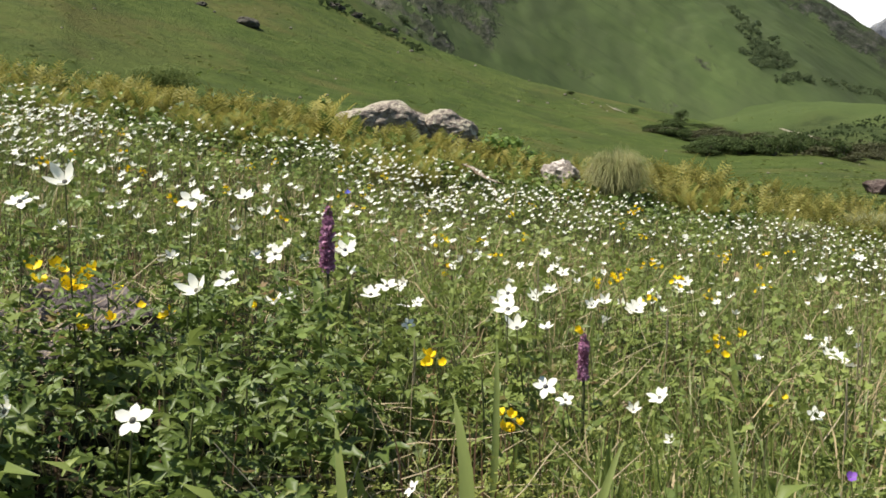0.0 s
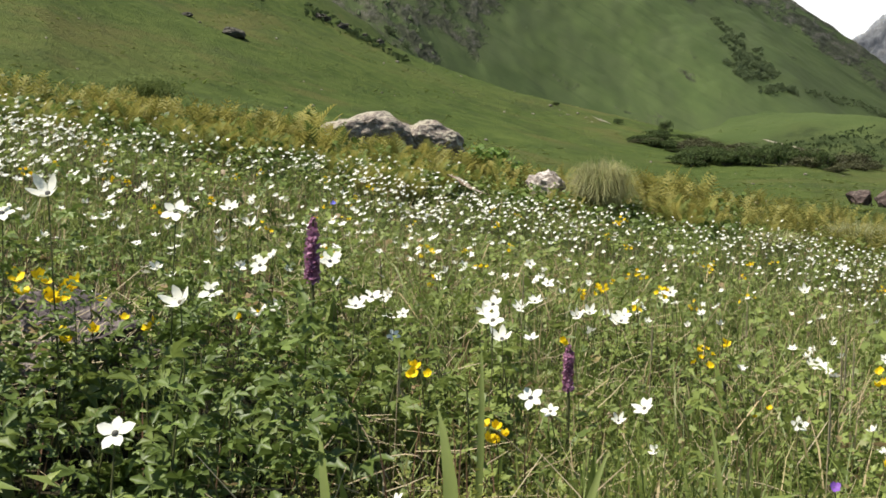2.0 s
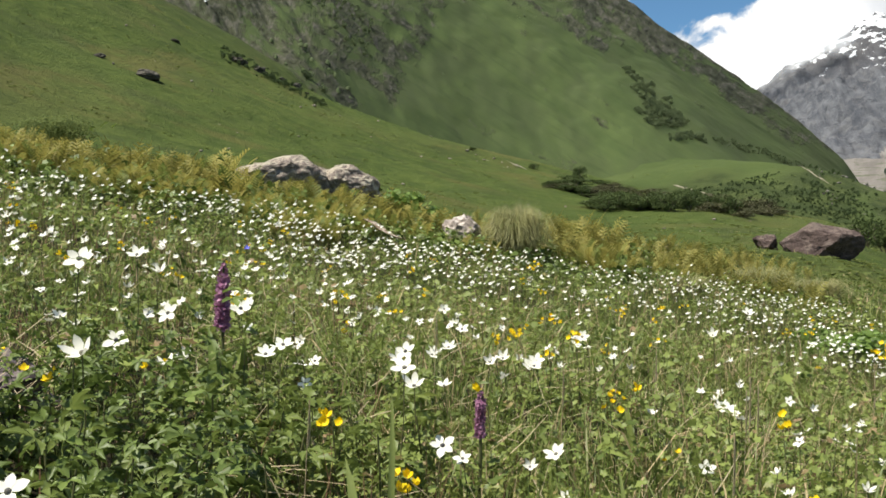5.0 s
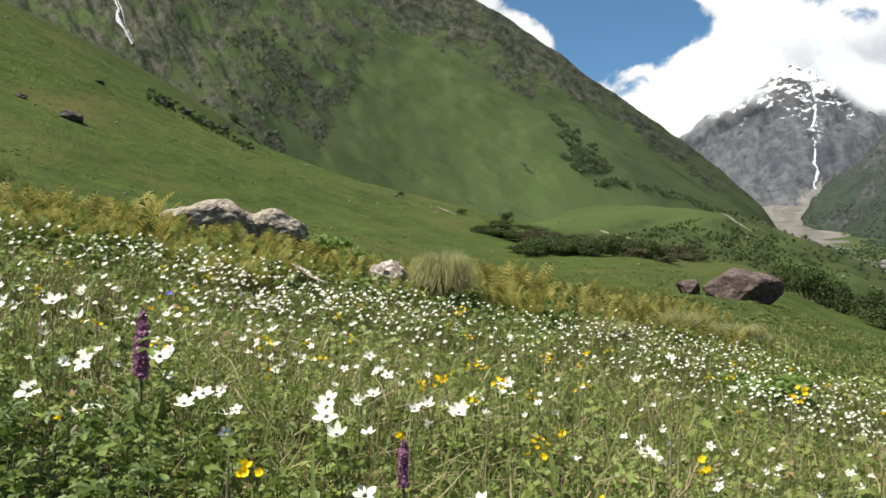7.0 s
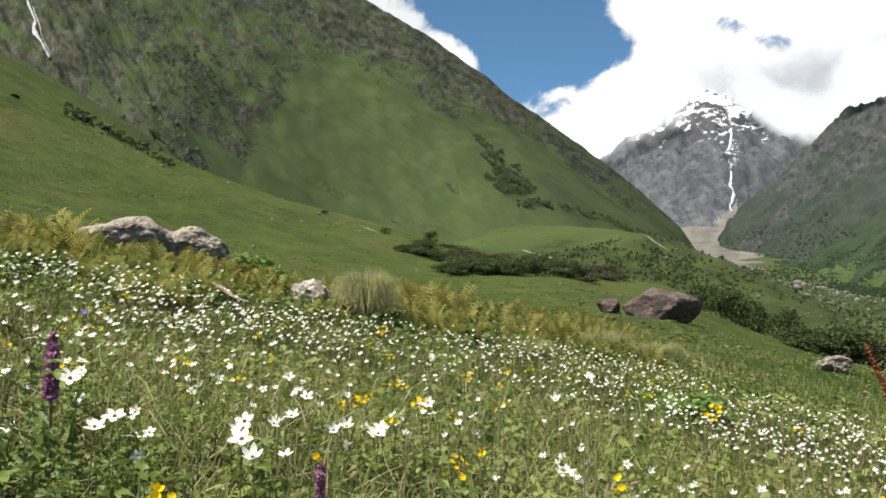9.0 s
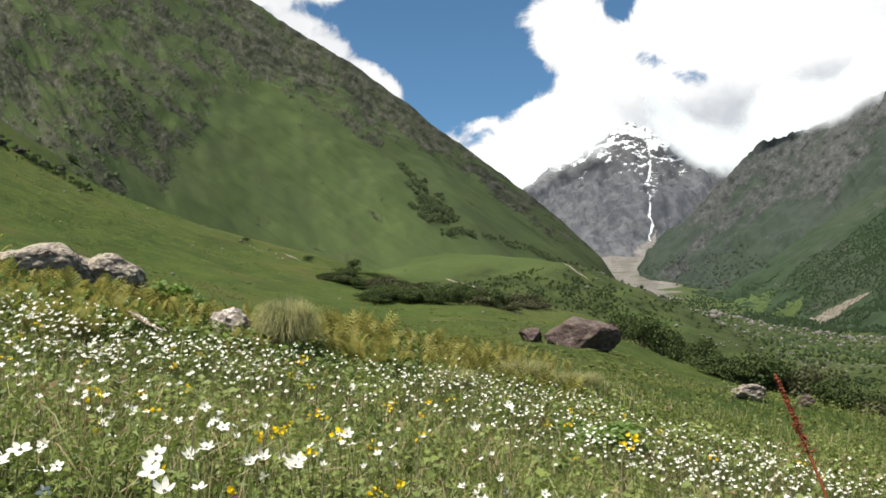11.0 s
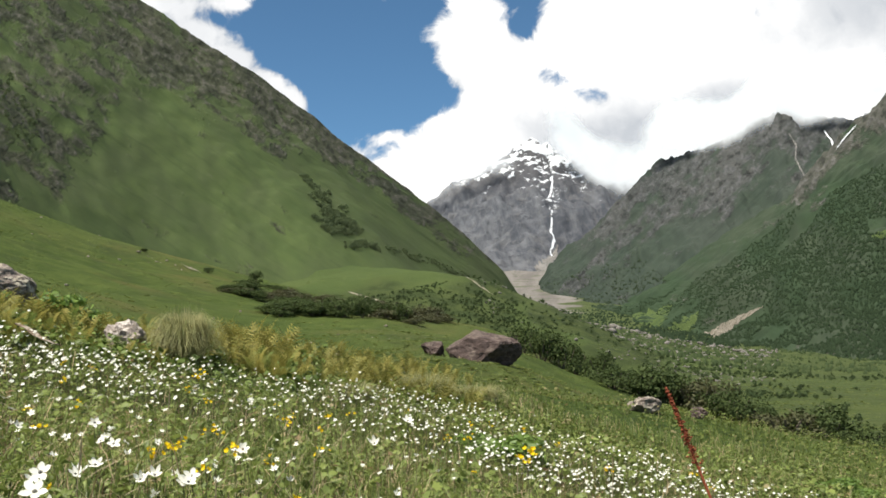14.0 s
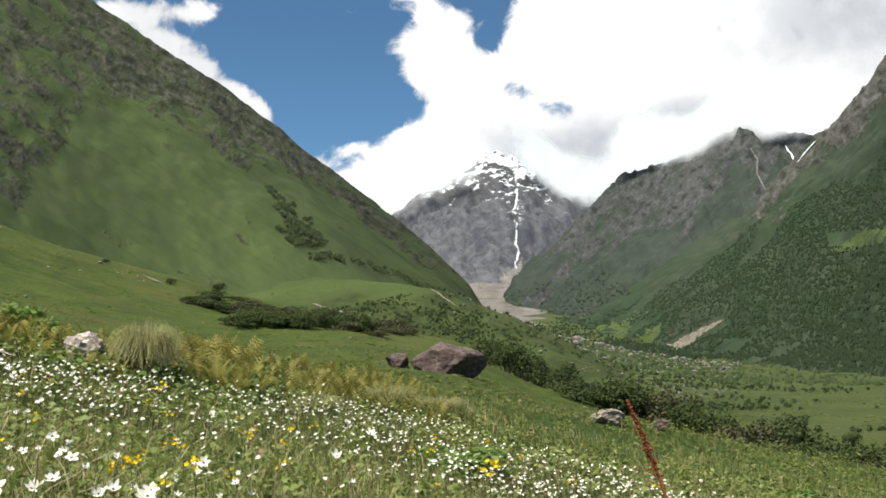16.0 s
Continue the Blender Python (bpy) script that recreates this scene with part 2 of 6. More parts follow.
def peak_material():
    """Grey slate walls with faint upright streaks; snow on the summit's ledges and in one gully."""
    m, k = material("peak_rock", 0.95, 0.1)
    geo = k.add("ShaderNodeNewGeometry")
    p = geo.outputs["Position"]
    xyz, nrm = k.add("ShaderNodeSeparateXYZ"), k.add("ShaderNodeSeparateXYZ")
    k.put(p, xyz.inputs[0])
    k.put(geo.outputs["Normal"], nrm.inputs[0])
    big, mid = k.noise(p, 0.0030, 6.0, 0.6), k.noise(p, 0.018, 8.0, 0.70)
    streak = k.noise(k.scaled(p, (1.0, 0.4, 0.25)), 0.034, 8.0, 0.70, dist=0.3)
    ledge = k.noise(k.scaled(p, (0.5, 0.5, 1.5)), 0.024, 8.0, 0.68, dist=0.5)
    # grey rock tones, tinted blue to hold some of the distance's haze
    rock = k.mix(k.step(k.math("ADD", k.math("MULTIPLY", big, 0.4), k.math("MULTIPLY", streak, 0.6)), 0.40, 0.60), (0.068, 0.072, 0.083), (0.142, 0.145, 0.156))
    rock = k.mix(k.math("MULTIPLY", k.step(mid, 0.50, 0.62), 0.45), rock, (0.150, 0.147, 0.147))
    rock = k.mix(k.math("MULTIPLY", k.step(ledge, 0.42, 0.36), 0.5), rock, (0.036, 0.039, 0.047))
    rock = k.mix(k.step(xyz.outputs[2], 640.0, 830.0, 0.0, 0.35), rock, (0.105, 0.092, 0.087))
    high = k.step(k.math("ADD", xyz.outputs[2], k.math("MULTIPLY", k.math("SUBTRACT", mid, 0.5), 260.0)), 560.0, 900.0, -0.20, 0.015)
    speck = k.math("ADD", k.math("MULTIPLY", ledge, 0.55), k.math("MULTIPLY", k.noise(p, 0.032, 6.0, 0.7), 0.45))
    snow = k.step(k.math("ADD", k.math("ADD", speck, high), k.step(nrm.outputs[2], 0.30, 0.75, -0.02, 0.04)), 0.505, 0.535)
    bearing = k.math("ARCTAN2", xyz.outputs[0], xyz.outputs[1])
    wiggle = k.math("MULTIPLY", k.math("SUBTRACT", k.noise(p, 0.010, 5.0), 0.5), 0.016)
    off = k.math("ABSOLUTE", k.math("SUBTRACT", k.math("ADD", bearing, wiggle), radians(29.15)))
    gully = k.math("MULTIPLY", k.step(off, 0.0015, 0.0004), k.step(k.noise(p, 0.012, 6.0, 0.7), 0.46, 0.52))
    beside = k.math("MULTIPLY", k.step(off, 0.016, 0.006), k.math("MULTIPLY", k.step(speck, 0.535, 0.56), k.step(xyz.outputs[2], 560.0, 700.0)))
    snow = k.math("MAXIMUM", k.math("MAXIMUM", snow, gully), beside)
    k.put(k.mix(snow, rock, (0.80, 0.82, 0.85)), k.bsdf.inputs["Base Color"])
    relief(k, k.math("ADD", mid, k.math("MULTIPLY", streak, 0.8)), 34.0, 0.6)
    return m


def mountain_material(name, grass_low, grass_high, heath_low, heath_high, stone_low, stone_high, crags=0.6, fine_scale=1.0, bump=0.34):
    """Smooth turf with faint runnels down the fall line; crumbling crags and heath where the slope is bare."""
    m, k = material(name, 0.95, 0.1)
    bare = k.add("ShaderNodeAttribute", attribute_name="bare").outputs["Fac"]
    fall = k.add("ShaderNodeAttribute", attribute_name="fall").outputs["Vector"]
    fall = k.scaled(fall, (fine_scale, fine_scale, 1.0))
    big, mid, fine = k.noise(fall, 0.018, 5.0, 0.6), k.noise(k.scaled(fall, (1.0, 0.55, 1.0)), 0.065, 7.0, 0.64), k.noise(fall, 0.36, 5.0, 0.68)
    run = k.noise(k.scaled(fall, (1.0, 0.16, 1.0)), 0.075, 5.0, 0.58, dist=0.5)
    thin = k.noise(k.scaled(fall, (1.0, 0.09, 1.0)), 0.26, 5.0, 0.62, dist=0.3)
    grass = k.mix(k.step(run, 0.28, 0.72), grass_low, grass_high)
    grass = k.mix(k.math("MULTIPLY", k.step(big, 0.40, 0.64), 0.5), grass, tuple(c * 0.5 + d * 0.5 for c, d in zip(grass_low, heath_high)))
    grass = k.mix(k.math("MULTIPLY", k.step(thin, 0.53, 0.66), 0.42), grass, tuple(c * 0.7 for c in grass_low))
    grass = k.mix(k.math("MULTIPLY", k.step(fine, 0.57, 0.70), 0.30), grass, tuple(c * 1.25 for c in grass_high))
    heath = k.mix(k.step(k.math("ADD", k.math("MULTIPLY", fine, 0.5), k.math("MULTIPLY", big, 0.5)), 0.36, 0.64), heath_low, heath_high)
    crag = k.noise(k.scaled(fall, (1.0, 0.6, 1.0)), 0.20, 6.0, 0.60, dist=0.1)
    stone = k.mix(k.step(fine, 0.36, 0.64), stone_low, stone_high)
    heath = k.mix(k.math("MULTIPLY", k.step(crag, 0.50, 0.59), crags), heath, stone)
    # low parts of the crag relief coloured darker, as shade in clefts
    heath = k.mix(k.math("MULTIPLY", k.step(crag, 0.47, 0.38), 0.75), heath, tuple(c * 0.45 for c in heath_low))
    edge = k.math("ADD", bare, k.math("ADD", k.math("MULTIPLY", k.math("SUBTRACT", mid, 0.5), 2.6), k.math("ADD", k.math("MULTIPLY", k.math("SUBTRACT", run, 0.5), 1.8), k.math("MULTIPLY", k.math("SUBTRACT", fine, 0.5), 0.7))))
    share = k.step(edge, 0.36, 0.70)
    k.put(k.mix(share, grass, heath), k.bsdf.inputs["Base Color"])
    rough_part = k.math("MULTIPLY", k.math("ADD", crag, k.math("MULTIPLY", fine, 0.35)), k.math("MULTIPLY_ADD", share, 1.0, 0.05))
    relief(k, k.math("ADD", rough_part, k.math("MULTIPLY", thin, 0.06)), 8.0 / fine_scale, bump)
    return m


GROUND = ground_material()
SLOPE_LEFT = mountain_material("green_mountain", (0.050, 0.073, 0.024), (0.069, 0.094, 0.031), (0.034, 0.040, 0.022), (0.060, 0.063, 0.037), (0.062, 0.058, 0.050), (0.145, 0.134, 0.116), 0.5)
# right and far slopes: blue raised in the colours to stand for haze
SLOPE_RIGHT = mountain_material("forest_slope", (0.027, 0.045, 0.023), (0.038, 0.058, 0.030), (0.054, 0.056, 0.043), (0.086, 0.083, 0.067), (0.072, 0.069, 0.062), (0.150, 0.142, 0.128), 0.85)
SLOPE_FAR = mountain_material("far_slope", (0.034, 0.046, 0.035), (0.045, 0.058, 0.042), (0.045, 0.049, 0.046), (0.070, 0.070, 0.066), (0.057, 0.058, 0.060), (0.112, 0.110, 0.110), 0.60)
PEAK = peak_material()


def rock_material(name, dark, light, lichen, lichen_share=0.5, scale=1.0):
    m, k = material(name, 0.92, 0.2)
    p = k.add("ShaderNodeTexCoord").outputs["Object"]
    nrm = k.add("ShaderNodeSeparateXYZ")
    k.put(k.add("ShaderNodeNewGeometry").outputs["Normal"], nrm.inputs[0])
    big, mid, fine = k.noise(p, 2.2 / scale, 5.0, 0.6), k.noise(p, 8.0 / scale, 6.0, 0.65), k.noise(p, 40.0 / scale, 5.0, 0.6)
    col = k.mix(k.step(k.math("ADD", k.math("MULTIPLY", mid, 0.6), k.math("MULTIPLY", fine, 0.4)), 0.34, 0.66), dark, light)
    spots = k.math("ADD", k.math("MULTIPLY", big, 0.5), k.math("ADD", k.math("MULTIPLY", mid, 0.5), k.math("MULTIPLY", nrm.outputs[2], 0.12)))
    col = k.mix(k.math("MULTIPLY", k.step(spots, 0.54, 0.64), lichen_share), col, lichen)
    k.put(col, k.bsdf.inputs["Base Color"])
    relief(k, k.math("ADD", mid, k.math("MULTIPLY", fine, 0.45)), 0.05 * scale, 0.9)
    return m


GREY_ROCK = rock_material("grey_rock", (0.105, 0.082, 0.070), (0.36, 0.300, 0.255), (0.45, 0.41, 0.31), 0.7, 0.55)
PALE_ROCK = rock_material("pale_rock", (0.17, 0.14, 0.12), (0.46, 0.39, 0.34), (0.62, 0.56, 0.50), 0.7, 0.35)
PURPLE_ROCK = rock_material("purple_rock", (0.060, 0.048, 0.050), (0.190, 0.155, 0.150), (0.26, 0.22, 0.20), 0.4, 0.3)
RED_ROCK = rock_material("red_rock", (0.042, 0.030, 0.026), (0.135, 0.095, 0.084), (0.21, 0.17, 0.14), 0.5, 1.8)
DARK_ROCK = rock_material("dark_rock", (0.030, 0.028, 0.024), (0.115, 0.10, 0.085), (0.17, 0.16, 0.12), 0.5, 1.5)


# ---- land ----
def lattice(ix, iy, seed):
    h = (ix.astype(np.int64) * 374761393 + iy.astype(np.int64) * 668265263 + seed * 1442695041) & 0x7FFFFFFF
    h = ((h ^ (h >> 13)) * 1274126177) & 0x7FFFFFFF
    return ((h ^ (h >> 16)) & 0xFFFF) / 65535.0


def smooth_noise(x, y, seed=0):
    x, y = np.asarray(x, float), np.asarray(y, float)
    ix, iy = np.floor(x), np.floor(y)
    fx, fy = x - ix, y - iy
    fx, fy = fx * fx * fx * (fx * (fx * 6 - 15) + 10), fy * fy * fy * (fy * (fy * 6 - 15) + 10)
    a, b = lattice(ix, iy, seed), lattice(ix + 1, iy, seed)
    c, d = lattice(ix, iy + 1, seed), lattice(ix + 1, iy + 1, seed)
    return (a + (b - a) * fx) * (1 - fy) + (c + (d - c) * fx) * fy - 0.5


def fbm(x, y, octaves=5, seed=0, gain=0.5):
    total, amp, f = 0.0, 1.0, 1.0
    for i in range(octaves):
        total = total + amp * smooth_noise(x * f + 17.3 * i, y * f - 9.1 * i, seed + i)
        amp, f = amp * gain, f * 2.03
    return total


def ramp(v, low, high):
    s = np.clip((v - low) / (high - low), 0, 1)
    return s * s * (3 - 2 * s)


def soft_plus(v, width):
    return width * np.logaddexp(0, v / width)


def valley_floor(x, y):
    along = x * math.sin(radians(29)) + y * math.cos(radians(29))
    return -9.0 + 2.35e-5 * np.maximum(along, 0) ** 2 + 2.0 * fbm(x / 90, y / 90, 4, 40)


def hillside(x, y):
    """The long green slope behind the knoll, rising to the left and ending in a spur."""
    r = np.hypot(x, y)
    h = 16.0 * (np.clip(y - 41, 0, 150) / 107) ** 1.74 - 0.02 * np.maximum(41 - y, 0)
    yy, xx = np.clip(y, 0, 190), np.clip(x, -160, 400)
    h = h - 0.0014 * yy * (xx - 19) + 0.0024 * yy * soft_plus(-xx, 6.0) - 0.22 * soft_plus(xx - 0.5 * yy - 4, 3.0) + 0.35
    az = np.degrees(np.arctan2(x, y))
    h = h + 0.0125 * r * ramp(r, 28, 44) * ramp(az, 13, 22) * (1 - ramp(az, 26.5, 31)) * (1 - ramp(r, 125, 160))
    h = h - 0.42 * soft_plus(r - 158 + 12 * fbm(x / 40, y / 40, 3, 7), 7.0)
    return h + 0.9 * fbm(x / 16, y / 16, 4, 3) * ramp(r, 14, 60)


def fan_terrace(x, y):
    """A grassed debris fan with a steep front below the mountain."""
    x, y = x + 9 * fbm(x / 40, y / 40, 3, 5), y + 14 * fbm(x / 50, y / 50, 3, 6)
    top = 34.0 + 0.17 * (np.clip(x, -60, 260) - 150) + 0.10 * np.clip(y - 340, 0, 150)
    return top - 0.36 * soft_plus(340 - y, 6.0) - 0.50 * soft_plus(x - 152, 6.0) - 0.5 * soft_plus(y - 500, 10.0) - 0.1 * soft_plus(40 - x, 8.0) + 1.6 * fbm(x / 14, y / 14, 3, 8)


def boulder_fan(x, y):
    """A broad bouldery fan that runs down from the foot of the left mountain into the valley."""
    r, az = np.hypot(x, y), np.degrees(np.arctan2(x, y))
    lip = np.interp(az, [14, 20, 23, 25.5, 29.2, 31.7, 33.9, 36.2, 38.4, 40.6, 43, 60], [400, 480, 560, 620, 700, 760, 820, 880, 930, 980, 1000, 1000])
    rise = np.interp(az, [14, 20, 23, 25.5, 26.8, 29.2, 31.7, 33.9, 36.2, 38.4, 40.6, 43, 48, 60], [0.0, 3.4, 4.2, 4.10, 3.55, 2.85, 2.08, 1.62, 1.15, 0.75, 0.35, -0.05, -0.8, -2.0])
    top = lip * np.tan(np.radians(rise)) + 0.5
    return top - (top + 9.0) / (lip - 215) * soft_plus(lip - r, 15.0) - 0.25 * soft_plus(r - lip, 15.0) + 2.2 * fbm(x / 30, y / 30, 4, 18)


def second_spur(x, y):
    """A grassy shoulder that rises behind the hillside's edge."""
    r, az = np.hypot(x, y), np.degrees(np.arctan2(x, y))
    rise = np.interp(az, [-60, -30, -20, -12.3, -9.1, -6.0, -3.0, -1.8, -0.6, 1.5, 6], [16, 18, 17.5, 15.2, 13.95, 12.55, 10.9, 9.8, 8.6, 5.5, -4])
    top = 205 * np.tan(np.radians(rise)) + 0.5
    return top - 0.5 * soft_plus(r - 205, 4.0) - 0.42 * soft_plus(205 - r, 8.0) + 1.2 * fbm(x / 14, y / 14, 4, 21)


def soft_max(a, b, width):
    return width * np.logaddexp(a / width, b / width)


def knoll(x, y):
    """The flower slope under the camera."""
    across = -0.18 * x + 0.03 * soft_plus(x, 1.0) + 0.01 * soft_plus(x - 7, 1.5)
    rise = 0.0078 * np.clip(y, -30, 11.5) ** 2
    h = across + rise + (0.09 * ramp(x, 4, 9) - 0.05) * np.maximum(y - 11.5, 0) - 0.12 * soft_plus(x - 12.3, 0.8) + 0.10 * fbm(x / 1.6, y / 1.6, 4, 11)
    return h


def land(x, y):
    x, y = np.asarray(x, float), np.asarray(y, float)
    r = np.hypot(x, y)
    far = soft_max(soft_max(hillside(x, y), valley_floor(x, y), 2.5), fan_terrace(x, y), 2.0)
    far = soft_max(far, boulder_fan(x, y), 1.5)
    far = np.where(np.abs(np.degrees(np.arctan2(x, y))) < 60, soft_max(far, second_spur(x, y), 1.0), far)
    edge = 13.0 + 14.0 * ramp(np.degrees(np.arctan2(x, y)), 15, 34)
    s = ramp(r / edge, 1.0, 2.1)
    return knoll(np.clip(x, -60, 60), np.clip(y, -60, 60)) * (1 - s) + far * s


def land_at(x, y):
    return float(land(np.array([x]), np.array([y]))[0])


def grid_mesh(name, points, rows_n, cols_n, mat, closed=False):
    """A sheet of quads from rows of points."""
    mesh = bpy.data.meshes.new(name)
    i, j = np.meshgrid(np.arange(rows_n - 1), np.arange(cols_n if closed else cols_n - 1), indexing="ij")
    j2 = (j + 1) % cols_n
    quads = np.stack([i * cols_n + j, i * cols_n + j2, (i + 1) * cols_n + j2, (i + 1) * cols_n + j], -1).reshape(-1, 4)
    fill_mesh(mesh, points.reshape(-1, 3), quads)
    mesh.materials.append(mat)
    mesh.polygons.foreach_set("use_smooth", np.ones(len(quads), bool))
    return mesh


def fill_mesh(mesh, verts, faces):
    """verts (n, 3); faces (m, 3) or (m, 4) vertex numbers."""
    k = faces.shape[1]
    mesh.vertices.add(len(verts))
    mesh.vertices.foreach_set("co", np.ascontiguousarray(verts, np.float32).ravel())
    mesh.loops.add(faces.size)
    mesh.loops.foreach_set("vertex_index", np.ascontiguousarray(faces, np.int32).ravel())
    mesh.polygons.add(len(faces))
    mesh.polygons.foreach_set("loop_start", np.arange(0, faces.size, k, dtype=np.int32))
    mesh.update(calc_edges=True)


def build_ground():
    angles = np.radians(np.concatenate([np.arange(-34, 58, 0.36), np.arange(58, 326, 4.0)]))
    radii = np.concatenate([[0.0], 0.2 * 1.031 ** np.arange(0, 332)])
    rr, aa = np.meshgrid(radii, angles, indexing="ij")
    x, y = rr * np.sin(aa), rr * np.cos(aa)
    pts = np.stack([x, y, land(x, y)], -1)
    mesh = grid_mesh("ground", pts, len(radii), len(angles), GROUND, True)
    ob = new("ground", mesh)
    return tagged(ob, "green alpine meadow ground sloping down into a wide valley", "ground", kind="structure")


build_ground()


def spot(az, el, r):
    """A place by bearing, height angle (degrees) and distance from the tripod."""
    a, e = radians(az), radians(el)
    return (r * math.sin(a), r * math.cos(a), r * math.tan(e) + 0.5)


def build_mountain(name, label, crest, foot, mat, nu, nv, rough, ravines, seed, bow=1.12, back=1.25, slant=0.0, crag=0.05, bare_left=0.0, ravine=0.22, bareness=None, runs=33.0, crag_size=1.0):
    """A mountain side between a foot line and a crest line, with a back slope behind it."""
    crest, foot = np.array(crest, float), np.array(foot, float)
    u = np.linspace(0, 1, nu)

    def along(line, bearing):
        el, r = np.interp(bearing, line[:, 0], line[:, 1]), np.interp(bearing, line[:, 0], line[:, 2])
        a = np.radians(bearing)
        return np.stack([r * np.sin(a), r * np.cos(a), r * np.tan(np.radians(el)) + 0.5], -1)

    if crest[0, 0] > crest[-1, 0]:
        crest, foot = crest[::-1], foot[::-1]
    top = crest[0, 0] + (crest[-1, 0] - crest[0, 0]) * u
    low = np.clip(top + slant * (1 - np.exp(-(crest[-1, 0] - top) / 8.0)), foot[0, 0], foot[-1, 0]) if slant else foot[0, 0] + (foot[-1, 0] - foot[0, 0]) * u
    c, f = along(crest, top), along(foot, low)
    f[:, 2] = np.minimum(f[:, 2], land(f[:, 0], f[:, 1]) - 0.01 * np.hypot(f[:, 0], f[:, 1]))
    if slant:
        even = np.ones(71) / 71
        f = np.stack([np.convolve(np.pad(f[:, i], 35, mode="edge"), even, mode="valid") for i in range(3)], -1)
        f[:, 2] -= 3.0
    length = np.linalg.norm(np.diff(c, axis=0), axis=1).sum()
    v = np.linspace(0, 1, nv)
    vv, uu = np.meshgrid(v, u, indexing="ij")
    p = f[None] + (c - f)[None] * vv[..., None]
    p[..., 2] = f[None, :, 2] + (c - f)[None, :, 2] * vv ** bow
    a, b = uu * length, vv * np.linalg.norm((c - f), axis=1).mean()
    mid = np.sin(np.pi * np.clip(vv, 0, 1)) ** 0.7
    gully = 1 - 2 * np.abs(fbm((a + 0.25 * b) / ravines, b / (ravines * 5), 4, seed))
    lift = rough * ((gully - 0.75) * mid * ravine + fbm(a / 160, b / 160, 6, seed + 20, 0.55) * (0.25 + 0.6 * mid))
    crags = ramp(vv + 0.9 * fbm(a / 130, b / 130, 4, seed + 50) + bare_left * (1 - ramp(top, -1, 8))[None], 0.26, 0.62)
    lift += rough * (0.20 * fbm(a / 38, b / 38, 4, seed + 40, 0.6) + crag * (0.5 - np.abs(fbm(a / 17, b / 17, 3, seed + 60, 0.6)) * 2)) * crags * ramp(vv, 0.06, 0.3)
    lift *= ramp(vv, 0.0, 0.12)
    p[..., 2] += lift
    if bareness:
        r_flat = np.hypot(p[..., 0], p[..., 1])
        az_, el_ = np.degrees(np.arctan2(p[..., 0], p[..., 1])), np.degrees(np.arctan2(p[..., 2] - 0.5, r_flat))
        fa, fb = 16 * (az_ * math.sin(radians(runs)) + el_ * math.cos(radians(runs))), 16 * (az_ * math.cos(radians(runs)) - el_ * math.sin(radians(runs)))
        bare = bareness(az_, el_, fa, fb)
        shelf = fbm(a / 26, b / 40, 4, seed + 70, 0.6)
        p[..., 2] += bare * ramp(vv, 0.05, 0.2) * crag_size * (3.2 * shelf + 1.4 * (0.4 - np.abs(fbm(a / 13, b / 16, 3, seed + 60, 0.6)) * 2))
    out = c.copy()
    out[:, :2] *= back
    out[:, 2] = np.minimum(c[:, 2] * 0.2, 0)
    tail = p[-1][None] + (out - p[-1])[None] * np.linspace(0.06, 1, 10)[:, None, None]
    pts = np.concatenate([p, tail], 0)
    mesh = grid_mesh(name, pts, len(pts), nu, mat)
    if bareness:
        extra = np.zeros((10, nu))
        mesh.attributes.new("bare", "FLOAT", "POINT").data.foreach_set("value", np.concatenate([bare, extra]).astype(np.float32).ravel())
        flow = np.stack([np.concatenate([v_, extra]) for v_ in (fa, fb, fb * 0)], -1)
        mesh.attributes.new("fall", "FLOAT_VECTOR", "POINT").data.foreach_set("vector", flow.astype(np.float32).ravel())
    tagged(new(name, mesh), label, "mountain", kind="structure")
    return p


def left_bareness(az, el, a, b):
    """How bare the green mountain is: crags under the crest, a broad rough flank behind the spur."""
    rim = np.interp(az, [-14, -1.6, 0.2, 2.6, 4.6, 5.6, 8.6, 11.0, 13.4, 14.8, 17.9, 21.0, 24.2, 26.1], [4, 6.5, 8.2, 8.6, 11.4, 13.8, 13.5, 12.9, 11.0, 11.1, 9.6, 7.6, 5.6, 4.6])
    return ramp((el - rim) + 1.7 * fbm(a / 45, b / 160, 4, 88), -0.9, 1.5) * np.interp(az, [-6, -2, 4, 8], [0.74, 0.52, 0.54, 0.74])


def crest_bareness(crest, depth, most, fade):
    """Bare rock in a band below a crest line."""
    crest = np.array(sorted(crest), float)
    return lambda az, el, a, b: most * ramp(az, *fade) * (1 - ramp(np.interp(az, crest[:, 0], crest[:, 1]) - el + 1.6 * fbm(a / 60, b / 90, 4, 89), depth * 0.35, depth * 1.3))


LEFT_SIDE = build_mountain("mountain_left", "steep green mountainside with grey rock bands near its crest",
               [(-60, 30, 650), (-40, 29, 700), (-14, 27, 800), (0, 22.5, 900), (6.2, 19.1, 1000), (11.1, 16.35, 1100), (15.5, 13.7, 1300), (18, 11.72, 1400),
                (19.9, 10.4, 1500), (22.4, 8.6, 1700), (24.3, 7.1, 1900), (26.5, 4.95, 2100), (27.6, 3.2, 2200)],
               [(-60, 6, 150), (-40, 7, 165), (-14, 8, 175), (2, 5.8, 185), (7, 5.0, 220), (12, 5.2, 310), (18, 5.6, 430), (22, 5.6, 450), (25, 4.0, 520), (27.3, 1.8, 900), (28, 2.2, 1500)],
               SLOPE_LEFT, 540, 230, 10.0, 330.0, 101, slant=9.0, crag=0.0, bare_left=-0.5, ravine=0.06, bareness=left_bareness)
